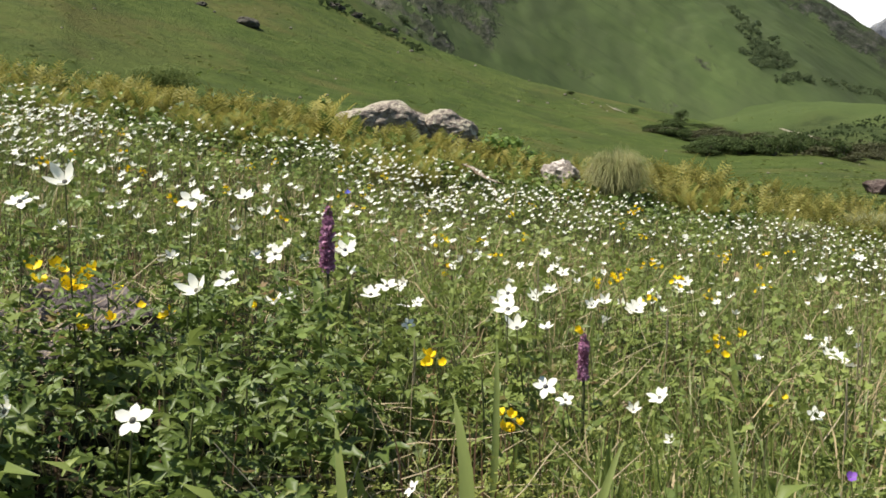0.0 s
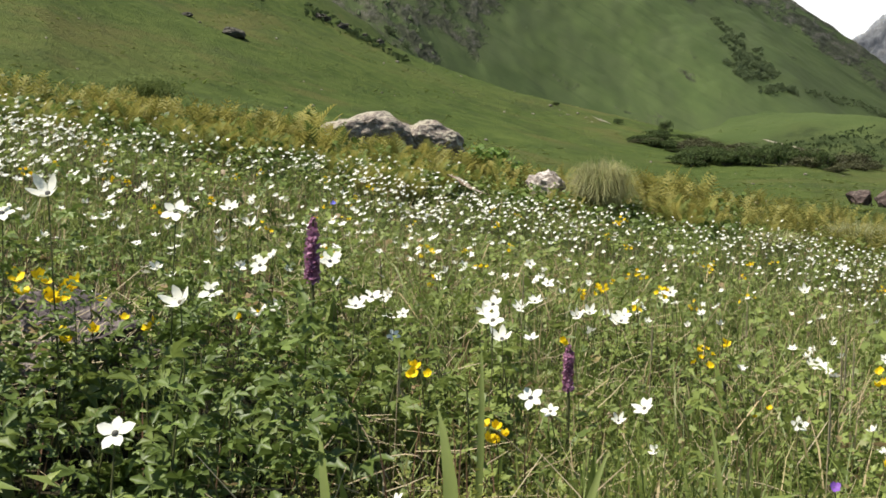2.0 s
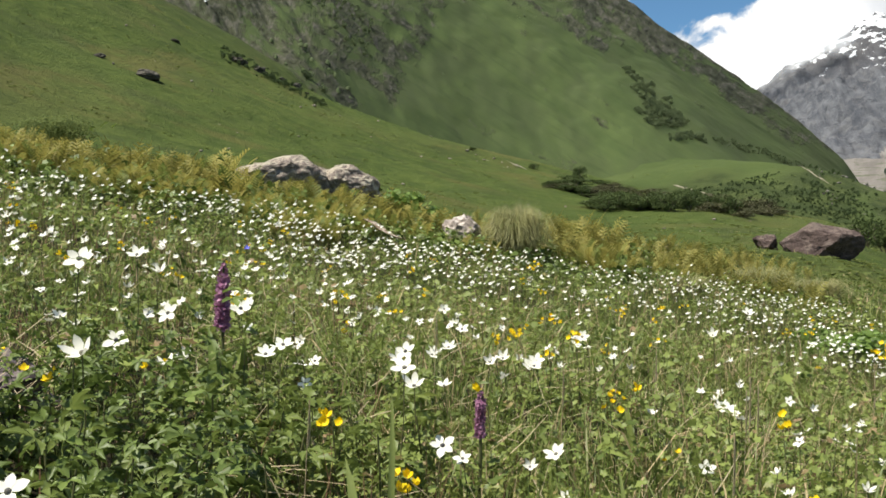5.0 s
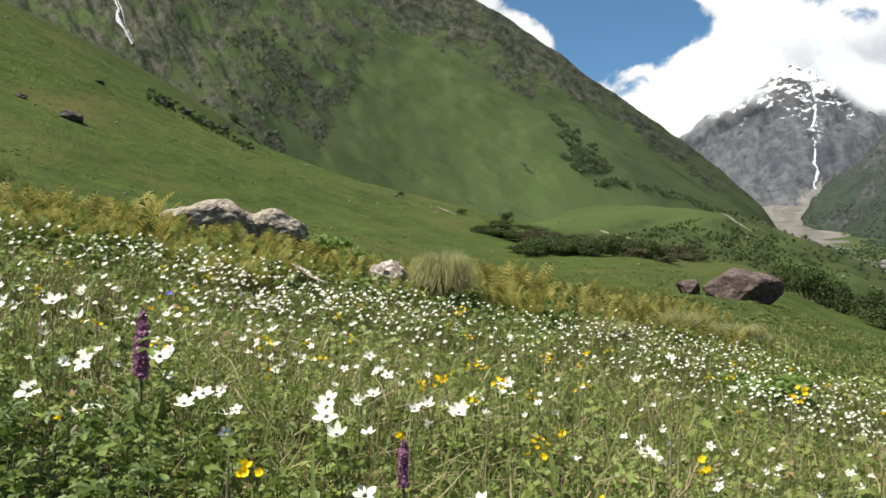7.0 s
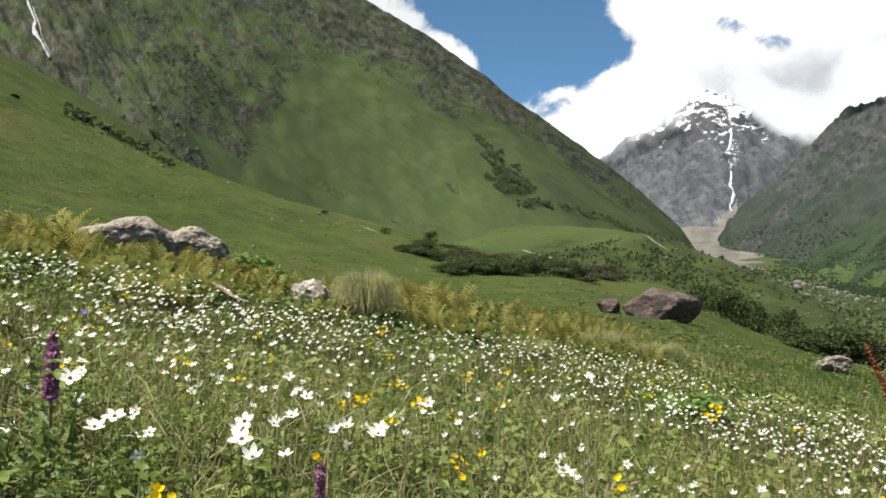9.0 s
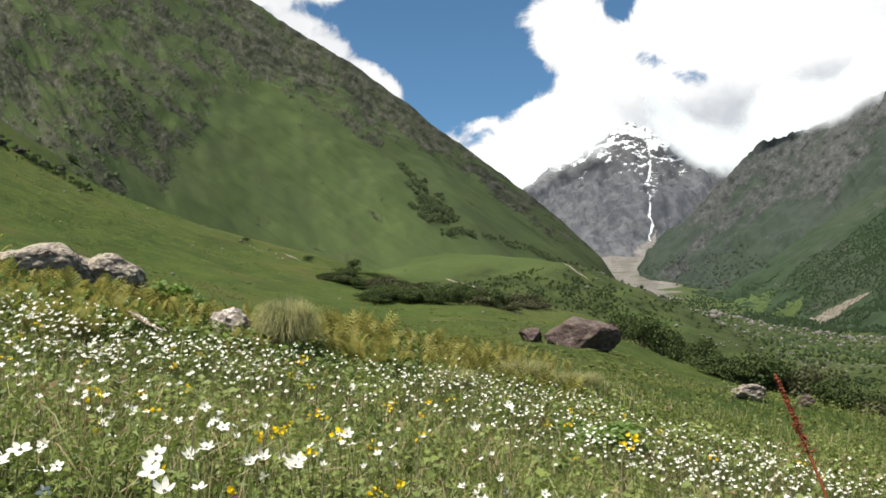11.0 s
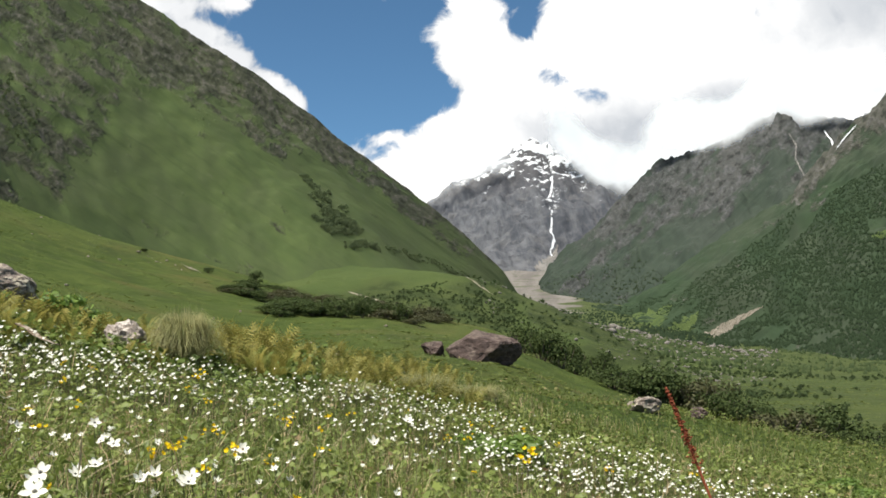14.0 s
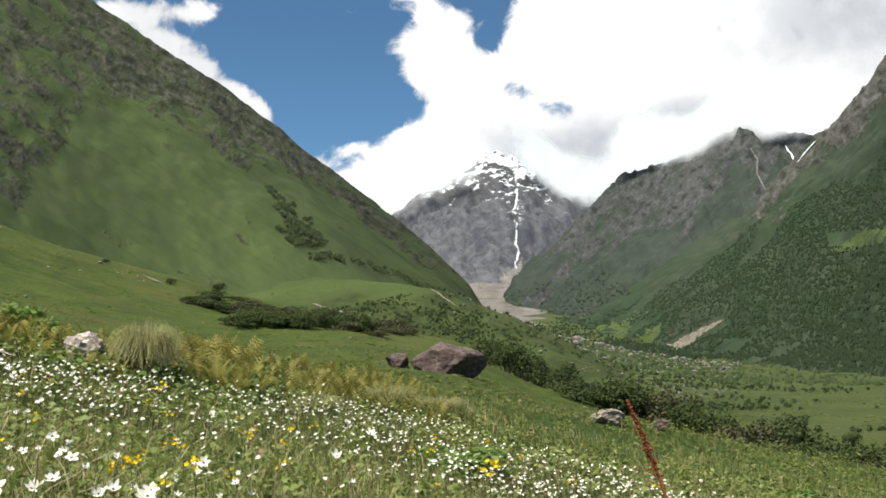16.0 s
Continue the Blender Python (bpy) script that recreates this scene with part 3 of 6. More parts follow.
RIGHT_SIDE = build_mountain("mountain_right", "dark forested mountainside with bare rock above",
               [(75, 30, 1300), (60, 26, 1400), (54, 21, 1500), (48.9, 16.0, 1600), (46.9, 13.7, 1800), (44.6, 11.8, 2000), (41.9, 9.0, 2200), (38, 6.4, 2400), (34, 4.0, 2600), (31.5, 2.5, 2750)],
               [(75, -3, 330), (60, -2, 400), (48, -1.0, 600), (41.6, 0.2, 850), (37.8, 1.0, 1100), (34.5, 1.5, 1400), (31.8, 2.2, 1900), (31, 2.3, 2100)],
               SLOPE_RIGHT, 300, 160, 45.0, 330.0, 202, bareness=crest_bareness([(75, 30), (60, 26), (54, 21), (48.9, 16.0), (46.9, 13.7), (44.6, 11.8), (41.9, 9.0), (38, 6.4), (34, 4.0)], 2.2, 0.85, (38, 44)), runs=-38.0, crag_size=2.2)
FAR_SIDE = build_mountain("mountain_far_right", "rugged grey-green mountain ridge running into cloud",
               [(56, 14, 2900), (50, 14, 2950), (44.9, 12.5, 2900), (42.7, 12.8, 2900), (41.4, 13.35, 2900), (40.1, 12.7, 2950), (38.1, 11.6, 3000), (36.3, 11.2, 3050), (35.3, 11.1, 3100),
                (33.8, 9.6, 3150), (31.2, 6.9, 3200), (29.0, 5.1, 3250), (28.4, 4.0, 3300)],
               [(56, 2, 1700), (44, 2.5, 1900), (38, 2.6, 2100), (34, 2.5, 2300), (31, 2.4, 2500), (29.3, 2.8, 2750), (28.6, 3.2, 2950)],
               SLOPE_FAR, 280, 160, 80.0, 420.0, 303, bareness=crest_bareness([(56, 14), (44.9, 12.5), (41.4, 13.7), (38.1, 11.6), (35.3, 11.1), (33.8, 9.6), (31.2, 6.9), (28.4, 4.0)], 4.4, 0.72, (26, 35)), runs=-42.0, crag_size=1.3)
PEAK_SIDE = build_mountain("mountain_peak", "snow-streaked grey rock peak at the valley head",
               [(8, 5, 4300), (18, 7.4, 4300), (22.4, 8.6, 4350), (23.7, 9.7, 4400), (25.6, 10.5, 4400), (27.2, 11.7, 4400), (28.1, 12.35, 4400), (29.4, 11.7, 4400), (30.7, 10.9, 4400),
                (33.1, 9.8, 4350), (34.1, 9.4, 4350), (40, 9.0, 4300), (48, 8, 4300)],
               [(8, 3.5, 3600), (22, 4.2, 3700), (27, 4.8, 3750), (30, 4.6, 3700), (48, 3, 3600)],
               PEAK, 280, 150, 110.0, 300.0, 404, 1.25, 1.08)

# ---- small builders ----
GRASS = leafy("grass_blades", (0.088, 0.128, 0.027), (0.265, 0.315, 0.082), 0.48, 0.36, (0.52, 0.40, 0.23), 0.82, spec=0.35)
TURF = leafy("turf_blades", (0.090, 0.122, 0.026), (0.180, 0.208, 0.052), 0.6, 0.35, (0.26, 0.22, 0.10), 0.88)
HERB = leafy("herb_leaves", (0.078, 0.118, 0.026), (0.320, 0.375, 0.098), 0.48, 0.36, (0.30, 0.21, 0.11), 0.95, spec=0.32)
DARK_HERB = leafy("dark_leaves", (0.036, 0.062, 0.012), (0.215, 0.285, 0.068), 0.46, 0.30, spec=0.35)
BLADE = leafy("blade_leaves", (0.170, 0.220, 0.060), (0.270, 0.310, 0.095), 0.5, 0.4, spec=0.3)
MOSS = leafy("mossy_leaves", (0.120, 0.150, 0.028), (0.330, 0.340, 0.085), 0.6, 0.4)
FERN_LEAF = leafy("fern_leaves", (0.205, 0.208, 0.046), (0.440, 0.375, 0.100), 0.6, 0.45, (0.160, 0.212, 0.050), 0.66, "object")
PETAL = leafy("white_petals", (0.80, 0.78, 0.67), (0.87, 0.85, 0.76), 0.6, 0.25)
YELLOW = leafy("yellow_petals", (0.80, 0.54, 0.008), (0.85, 0.66, 0.015), 0.5, 0.25)
PURPLE = leafy("purple_florets", (0.24, 0.08, 0.17), (0.55, 0.29, 0.42), 0.55, 0.2)
VIOLET = leafy("violet_petals", (0.16, 0.06, 0.34), (0.28, 0.12, 0.48), 0.5, 0.2)
BLUE = leafy("blue_petals", (0.08, 0.09, 0.45), (0.14, 0.14, 0.60), 0.5, 0.2)
RUST = leafy("rust_seeds", (0.20, 0.040, 0.022), (0.36, 0.10, 0.045), 0.7, 0.15)
STEM = leafy("stems", (0.060, 0.078, 0.026), (0.130, 0.118, 0.052), 0.6, 0.1, source="object")
CENTRE = leafy("flower_centres", (0.050, 0.050, 0.062), (0.150, 0.140, 0.100), 0.7, 0.0, source="object")
SHRUB = leafy("shrub_leaves", (0.042, 0.063, 0.020), (0.086, 0.114, 0.036), 0.65, 0.3, spec=0.15)
BROWN_SHRUB = leafy("brown_shrub_leaves", (0.045, 0.048, 0.018), (0.100, 0.098, 0.040), 0.6, 0.2)
TUSSOCK = leafy("tussock_blades", (0.190, 0.225, 0.072), (0.480, 0.435, 0.235), 0.55, 0.5)
BARK = leafy("bark", (0.07, 0.055, 0.04), (0.14, 0.115, 0.09), 0.9, 0.0, source="object")
LOG = rock_material("weathered_log", (0.13, 0.09, 0.06), (0.30, 0.23, 0.17), (0.38, 0.33, 0.27), 0.6, 0.4)

rng = np.random.default_rng(12)


def soup(name, verts, faces, mat, smooth=False):
    mesh = bpy.data.meshes.new(name)
    fill_mesh(mesh, verts, faces)
    mesh.materials.append(mat)
    if smooth:
        mesh.polygons.foreach_set("use_smooth", np.ones(len(faces), bool))
    return mesh


def part(name, mesh, parent, label=""):
    ob = new(name, mesh)
    ob.parent = parent
    if label:
        ob["label"] = label
    return ob


def stamp(verts, faces, places, turns, sizes):
    """Many copies of one small piece in one array: turns (n, 3, 3), sizes (n,) or (n, 3)."""
    n, m = len(places), len(verts)
    sizes = np.asarray(sizes, float)
    scaled = verts[None] * (sizes[:, None, None] if sizes.ndim == 1 else sizes[:, None, :])
    out = np.einsum("nij,nmj->nmi", turns, scaled) + places[:, None, :]
    return out.reshape(-1, 3), (faces[None] + (np.arange(n) * m)[:, None, None]).reshape(-1, faces.shape[1])


def turns_about_z(angles):
    c, s, z = np.cos(angles), np.sin(angles), np.zeros_like(angles)
    return np.stack([np.stack([c, -s, z], -1), np.stack([s, c, z], -1), np.stack([z, z, z + 1], -1)], -2)


def turns_facing(normals, spin):
    """Turns that bring z onto the normals, spun about them."""
    w = normals / np.linalg.norm(normals, axis=1, keepdims=True)
    ref = np.where(np.abs(w[:, 2:3]) > 0.9, np.array([[1.0, 0, 0]]), np.array([[0, 0, 1.0]]))
    u = np.cross(ref, w)
    u /= np.linalg.norm(u, axis=1, keepdims=True)
    v = np.cross(w, u)
    c, s = np.cos(spin)[:, None], np.sin(spin)[:, None]
    return np.stack([u * c + v * s, v * c - u * s, w], -1)


def sector(n, az0, az1, r0, r1, near=0.6):
    """Places on the slope, thicker towards the tripod."""
    az = np.radians(rng.uniform(az0, az1, n))
    q, even = rng.random(n), rng.random(n) > near
    r = np.where(even, np.sqrt(r0 ** 2 + (r1 ** 2 - r0 ** 2) * q), r0 * (r1 / r0) ** q)
    x, y = r * np.sin(az), r * np.cos(az)
    return x, y, r


def blades(x, y, z, height, width, lean, rows_n=2):
    """Bent tapering blades, one island each."""
    n = len(x)
    a = rng.uniform(0, 2 * np.pi, n)
    side = np.stack([np.cos(a), np.sin(a), np.zeros(n)], -1)
    b = a + np.pi / 2 + rng.normal(0, 0.5, n)
    bend = np.stack([np.cos(b), np.sin(b), np.zeros(n)], -1)
    base = np.stack([x, y, z], -1)
    up = np.array([0, 0, 1.0])
    verts = []
    for i in range(rows_n):
        f = i / rows_n
        c = base + up * (height * f)[:, None] + bend * (lean * height * f ** 1.8)[:, None]
        w = (width * (1 - 0.45 * f))[:, None] * 0.5
        verts += [c - side * w, c + side * w]
    verts.append(base + up * (height * (1 - 0.25 * lean))[:, None] + bend * (lean * height)[:, None])
    m = len(verts)
    tri = []
    for i in range(rows_n - 1):
        tri += [(2 * i, 2 * i + 1, 2 * i + 3), (2 * i, 2 * i + 3, 2 * i + 2)]
    tri.append((m - 3, m - 2, m - 1))
    v = np.stack(verts, 1).reshape(-1, 3)
    f = (np.array(tri)[None] + (np.arange(n) * m)[:, None, None]).reshape(-1, 3)
    return v, f


def lobed_leaf(lobes=5, depth=0.45):
    """A palmate leaf of unit length in the xy plane, slightly dished; its stalk end at the origin."""
    pts = [(0, 0, 0)]
    steps = lobes * 2 + 1
    for i in range(steps):
        a = radians(-125 + 250 * i / (steps - 1))
        r = 0.56 if i % 2 else 0.56 * (1 - depth)
        pts.append((math.sin(a) * r, 0.42 + math.cos(a) * r, 0.10 * (r - 0.3) + 0.05 * math.sin(3 * a)))
    pts.append((0, 0.40, -0.04))
    hub = len(pts) - 1
    ring = list(range(1, steps + 1))
    faces = [(hub, ring[i + 1], ring[i]) for i in range(steps - 1)] + [(hub, ring[0], 0), (hub, 0, ring[-1])]
    return np.array(pts, float), np.array(faces)


def slim_leaf():
    """A lance-shaped leaf of unit length with a folded midrib and a drooping tip."""
    rows_ = [(0.0, 0.03, 0.0), (0.45, 0.15, 0.12), (1.0, 0.01, -0.02)]
    pts, faces = [], []
    for yy, w, z in rows_:
        pts += [(-w, yy, z + 0.25 * w), (0, yy, z), (w, yy, z + 0.25 * w)]
    for i in range(len(rows_) - 1):
        a = 3 * i
        for j in (0, 1):
            faces += [(a + j, a + j + 1, a + j + 4), (a + j, a + j + 4, a + j + 3)]
    return np.array(pts, float), np.array(faces)


def stalk(points, radius, sides=4):
    """A thin tube through points as arrays of verts and triangles."""
    p = np.array(points, float)
    n = len(p)
    a = np.arange(sides) * 2 * np.pi / sides
    rad = np.linspace(radius, radius * 0.6, n)
    v = (p[:, None, :] + rad[:, None, None] * np.stack([np.cos(a), np.sin(a), np.zeros(sides)], -1)[None]).reshape(-1, 3)
    f = []
    for i in range(n - 1):
        for j in range(sides):
            q, w = i * sides + j, i * sides + (j + 1) % sides
            f += [(q, w, w + sides), (q, w + sides, q + sides)]
    return v, np.array(f)


def joined(pieces):
    vs, fs, base = [], [], 0
    for v, f in pieces:
        vs.append(v)
        fs.append(f + base)
        base += len(v)
    return np.concatenate(vs), np.concatenate(fs)


def flower_head(petals, length, width, dish, seed):
    """Petals of an open flower, facing up, each a little different."""
    r = random.Random(seed)
    pieces = []
    for i in range(petals):
        a = 2 * math.pi * (i + r.uniform(-0.12, 0.12)) / petals
        l, w, d = length * r.uniform(0.88, 1.1), width * r.uniform(0.85, 1.12), dish + r.uniform(-0.15, 0.15)
        rows_ = [(0.10, 0.24), (0.45, 0.96), (0.76, 0.82), (1.0, 0.10)]
        pts, fc = [], []
        for f, ww in rows_:
            z = d * l * f * f
            pts += [(-0.5 * w * ww, l * f, z + 0.12 * w * ww), (0, l * f, z), (0.5 * w * ww, l * f, z + 0.12 * w * ww)]
        for q in range(3):
            for j in (0, 1):
                b = 3 * q + j
                fc += [(b, b + 1, b + 4), (b, b + 4, b + 3)]
        m = np.array([[math.cos(a), -math.sin(a), 0], [math.sin(a), math.cos(a), 0], [0, 0, 1]])
        pieces.append((np.array(pts) @ m.T, np.array(fc)))
    return joined(pieces)


def dome(radius, height, sides=7):
    pts = [(0, 0, height)]
    for ring, (f, z) in enumerate(((0.6, 0.75), (1.0, 0.15))):
        for i in range(sides):
            a = 2 * math.pi * (i + 0.5 * ring) / sides
            pts.append((math.cos(a) * radius * f, math.sin(a) * radius * f, z * height))
    fc = [(0, 1 + i, 1 + (i + 1) % sides) for i in range(sides)]
    for i in range(sides):
        a, b, c, d = 1 + i, 1 + (i + 1) % sides, 1 + sides + i, 1 + sides + (i + 1) % sides
        fc += [(a, c, b), (b, c, d)]
    return np.array(pts, float), np.array(fc)


# ---- rocks ----
def rock_mesh(name, size, seed, mat, cuts=7, rough=0.16, detail=4, sharp=0.55, faces=()):
    """A weathered boulder: a ball cut by planes, then worn by noise. Its base sits at z = 0."""
    r = random.Random(seed)
    bm = bmesh.new()
    bmesh.ops.create_icosphere(bm, subdivisions=detail, radius=1.0)
    planes = []
    for i in range(cuts):
        n = Vector((r.gauss(0, 1), r.gauss(0, 1), r.gauss(0.2, 0.8))).normalized()
        planes.append((n, r.uniform(sharp, sharp + 0.3)))
    planes += [(Vector(n).normalized(), d) for n, d in faces]
    off = Vector((seed * 1.7, seed * 0.9, seed * 2.3))
    for v in bm.verts:
        p = v.co.copy()
        for n, d in planes:
            over = p.dot(n) - d
            if over > 0:
                p -= n * over * 0.92
        p += v.co * (noise.fractal(p * 1.6 + off, 1.0, 2.0, 5) * rough + noise.fractal(p * 6 + off, 0.9, 2.1, 4) * rough * 0.35)
        v.co = Vector((p.x * size[0] / 2, p.y * size[1] / 2, p.z * size[2] * 0.62))
    low = min(v.co.z for v in bm.verts)
    for v in bm.verts:
        v.co.z -= low * 0.62
    mesh = bpy.data.meshes.new(name)
    bm.to_mesh(mesh)
    bm.free()
    mesh.materials.append(mat)
    return mesh


def place_rock(name, label, az, r, size, seed, mat, turn=0.0, tilt=0.0, lift=0.0, group="", **shape):
    ob = new(name, rock_mesh(name, size, seed, mat, **shape))
    x, y = r * math.sin(radians(az)), r * math.cos(radians(az))
    ob.matrix_world = pose(x, y, land_at(x, y) + lift, 0, tilt, turn - az)
    return tagged(ob, label, "rock", group)


place_rock("boulder", "large weathered grey-brown boulder with a pale lichened top among ferns", -3.15, 11.3, (1.16, 0.8, 0.62), 3, GREY_ROCK, 0, 3, 0.06, detail=5, cuts=4, sharp=0.7, rough=0.16, faces=[((-0.34, -0.20, 0.92), 0.30), ((0.52, -0.28, 0.80), 0.33), ((0.1, -0.9, 0.3), 0.6), ((0.35, -0.85, -0.35), 0.45)])
place_rock("boulder", "smaller rounded grey boulder beside the large one among ferns", 0.15, 11.5, (0.70, 0.6, 0.40), 8, GREY_ROCK, 20, 10, 0.05, detail=5, cuts=4, sharp=0.7, rough=0.14)
place_rock("stone", "pale whitish angular stone at the edge of the flowers", 6.75, 9.6, (0.48, 0.4, 0.33), 15, PALE_ROCK, 10, 5, 0.0, rough=0.3, cuts=9, sharp=0.45)
place_rock("stone", "small brown-grey stone behind the pale one", 8.0, 10.5, (0.30, 0.25, 0.27), 21, RED_ROCK, 0, 0, 0.0)
place_rock("boulder", "big slab-like reddish-brown boulder with a dark overhanging end on grass", 25.5, 45.0, (3.4, 2.4, 1.75), 31, RED_ROCK, 0, 6, -0.14, detail=5, cuts=3, sharp=0.7, rough=0.11,
           faces=[((0.22, -0.28, 0.93), 0.50), ((0.78, -0.58, -0.26), 0.44), ((-0.15, -0.95, 0.25), 0.58), ((-0.75, -0.1, 0.62), 0.66), ((0.75, -0.65, 0.1), 0.72)])
place_rock("boulder", "low reddish rock lying beside the big slab boulder", 22.75, 45.5, (1.25, 0.9, 0.75), 37, RED_ROCK, 30, 6, 0.0)
place_rock("stone", "flat pinkish-grey stone half sunk in the grass", 34.2, 13.6, (0.50, 0.4, 0.20), 41, GREY_ROCK, 0, 3, 0.0)
place_rock("stone", "dark low stone in the grass of the lower slope", 37.0, 14.0, (0.30, 0.26, 0.14), 43, RED_ROCK, 0, 0, 0.0)
place_rock("boulder", "dark-sided rock on the open green hillside", -10.5, 108.0, (2.6, 2.0, 0.95), 47, DARK_ROCK, 0, 6, 0.0)


spur_r = random.Random(17)
for az, rr, w in ((-5.9, 146, 2.6), (-5.55, 147, 1.6), (-4.75, 147, 2.3), (-4.45, 148, 1.5), (-3.5, 150, 1.3), (-2.7, 150, 1.6), (-2.2, 149, 1.0), (-9.2, 138, 1.4), (-13.0, 112, 1.2)):
    place_rock("rock", "dark weathered outcrop half sunk in the grassy spur", az, rr, (w, w * 0.9, w * spur_r.uniform(0.30, 0.45)), 60 + int(rr), DARK_ROCK, spur_r.uniform(0, 90), spur_r.uniform(-8, 8), -0.10 * w, "outcrops on the spur", detail=4, rough=0.35)


def fallen_log():
    a, b = spot(1.2, 0, 8.8), spot(3.3, 0, 8.3)
    p = [(a[0] + (b[0] - a[0]) * f, a[1] + (b[1] - a[1]) * f) for f in np.linspace(0, 1, 9)]
    v, f = stalk([(x, y, land_at(x, y) + 0.20) for x, y in p], 0.03, 8)
    v = v + np.stack([fbm(v[:, 0] * 9, v[:, 2] * 30, 3, 5), fbm(v[:, 1] * 9, v[:, 2] * 30, 3, 6), fbm(v[:, 0] * 12, v[:, 1] * 12, 3, 8)], -1) * 0.03
    return tagged(new("log", soup("log", v, f, LOG, True)), "weathered brown broken branch lying in the meadow", "log")


fallen_log()


# ---- shrubs ----
def shrub_mesh(name, seed, leaves, mat, leaf=0.07, lumps=9):
    """An uneven crown of small leaf clumps, about one metre across and high, open at places."""
    r = np.random.default_rng(seed)
    c = np.stack([r.uniform(-0.36, 0.36, lumps), r.uniform(-0.36, 0.36, lumps), r.uniform(0.10, 0.66, lumps)], -1)
    rad = r.uniform(0.15, 0.30, lumps)
    which = r.integers(0, lumps, leaves)
    d = r.normal(size=(leaves, 3))
    d[:, 2] = np.where(d[:, 2] < -0.2, -d[:, 2] * 0.5, d[:, 2])
    d /= np.linalg.norm(d, axis=1, keepdims=True)
    p = c[which] + d * (rad[which] * r.uniform(0.7, 1.08, leaves))[:, None]
    p[:, 2] = np.maximum(p[:, 2], 0.02)
    quad = np.array([(-0.5, 0.2, 0), (0, 0, 0.05), (0.5, 0.6, 0.1), (0, 1.5, 0)], float)
    tri = np.array([(0, 1, 2), (0, 2, 3)])
    v, f = stamp(quad, tri, p, turns_facing(d + r.normal(size=d.shape) * 0.55, r.uniform(0, 6.28, leaves)), leaf * r.uniform(0.6, 1.3, leaves))
    return soup(name, v, f, mat)


def limbs_mesh(seed, mat):
    r = random.Random(seed)
    pieces = []
    for i in range(7):
        a, l = r.uniform(0, 6.28), r.uniform(0.2, 0.4)
        pieces.append(stalk([(0, 0, 0), (math.cos(a) * l * 0.4, math.sin(a) * l * 0.4, 0.25), (math.cos(a) * l, math.sin(a) * l, 0.62)], 0.022, 5))
    return soup("stem", *joined(pieces), mat)


CROWNS = [shrub_mesh("crown", s, 1900, SHRUB, 0.042, 15) for s in (1, 2, 3)]
BROWN_CROWNS = [shrub_mesh("crown", s, 1900, BROWN_SHRUB, 0.042, 15) for s in (4, 5)]
FAR_CROWNS = [shrub_mesh("crown", s, 800, m, 0.064, 15) for s, m in ((1, SHRUB), (2, SHRUB), (3, BROWN_SHRUB))]
FEATHERY = shrub_mesh("crown", 8, 9500, leafy("feathery_leaves", (0.125, 0.160, 0.050), (0.200, 0.235, 0.080), 0.7, 0.45, spec=0.1), 0.019, 22)
LUSH_CROWN = shrub_mesh("crown", 9, 1100, leafy("lush_leaves", (0.085, 0.150, 0.028), (0.230, 0.330, 0.075), 0.5, 0.4, spec=0.4), 0.085, 14)
BRANCHES = limbs_mesh(6, BARK)


def shrub(label, az, r, wide, high, group, brown=False, name="shrub"):
    x, y = r * math.sin(radians(az)), r * math.cos(radians(az))
    if group:
        wide, high = wide * random.uniform(0.75, 1.25), high * random.uniform(0.5, 1.05)
        x, y = x + random.uniform(-0.5, 0.5) * wide, y + random.uniform(-0.7, 0.7) * wide
    ob = new(name)
    ob.matrix_world = pose(x, y, land_at(x, y) - 0.10 * high, 0, 0, random.uniform(0, 360)) @ Matrix.Diagonal((wide, wide, high, 1))
    part("crown", FEATHERY if name == "feathery_shrub" else LUSH_CROWN if name == "leafy_plant" else random.choice(FAR_CROWNS if r > 150 else BROWN_CROWNS if brown else CROWNS), ob)
    if name not in ("feathery_shrub", "leafy_plant"):
        part("stem", BRANCHES, ob)
    return tagged(ob, label, "shrub", group)


random.seed(5)
# a thicket on the green slope
for i in range(84):
    az = random.uniform(11.2, 13.8) if i < 14 else random.uniform(13.9, 22.9)
    r = random.uniform(116, 128) if i < 14 else random.uniform(97, 116)
    brown = az > 20.6 or random.random() < 0.12
    shrub("brownish green shrub at the thicket's end" if brown else "dense dark green shrub in a thicket on the hillside", az, r, random.uniform(1.7, 3.4), random.uniform(1.2, 2.7) * (0.75 if i < 14 else 1.0), "thicket on the hillside", brown)
for i in range(90):
    az = random.uniform(13.6, 23.2)
    r = random.uniform(114, 138)
    shrub("low olive-brown heath shrub behind the thicket", az, r, random.uniform(2.2, 3.8), random.uniform(0.7, 1.4), "thicket on the hillside", random.random() < 0.65)
shrub("small round dark tree standing alone on the green slope", 12.85, 140, 1.9, 2.1, "", name="small_tree")
shrub("low dark shrub on the open green hillside", 10.6, 138, 1.4, 1.1, "hillside shrubs")
shrub("low dark shrub on the open green hillside", 6.9, 142, 1.2, 0.9, "hillside shrubs")
shrub("feathery grey-green shrub behind the ferns", -14.9, 66.0, 4.2, 3.1, "", name="feathery_shrub")
shrub("low leafy green plant between the yellow ferns", -15.9, 10.4, 0.38, 0.30, "", name="leafy_plant")
shrub("green leafy plant beside the boulders", 3.2, 10.6, 0.62, 0.42, "", name="leafy_plant")
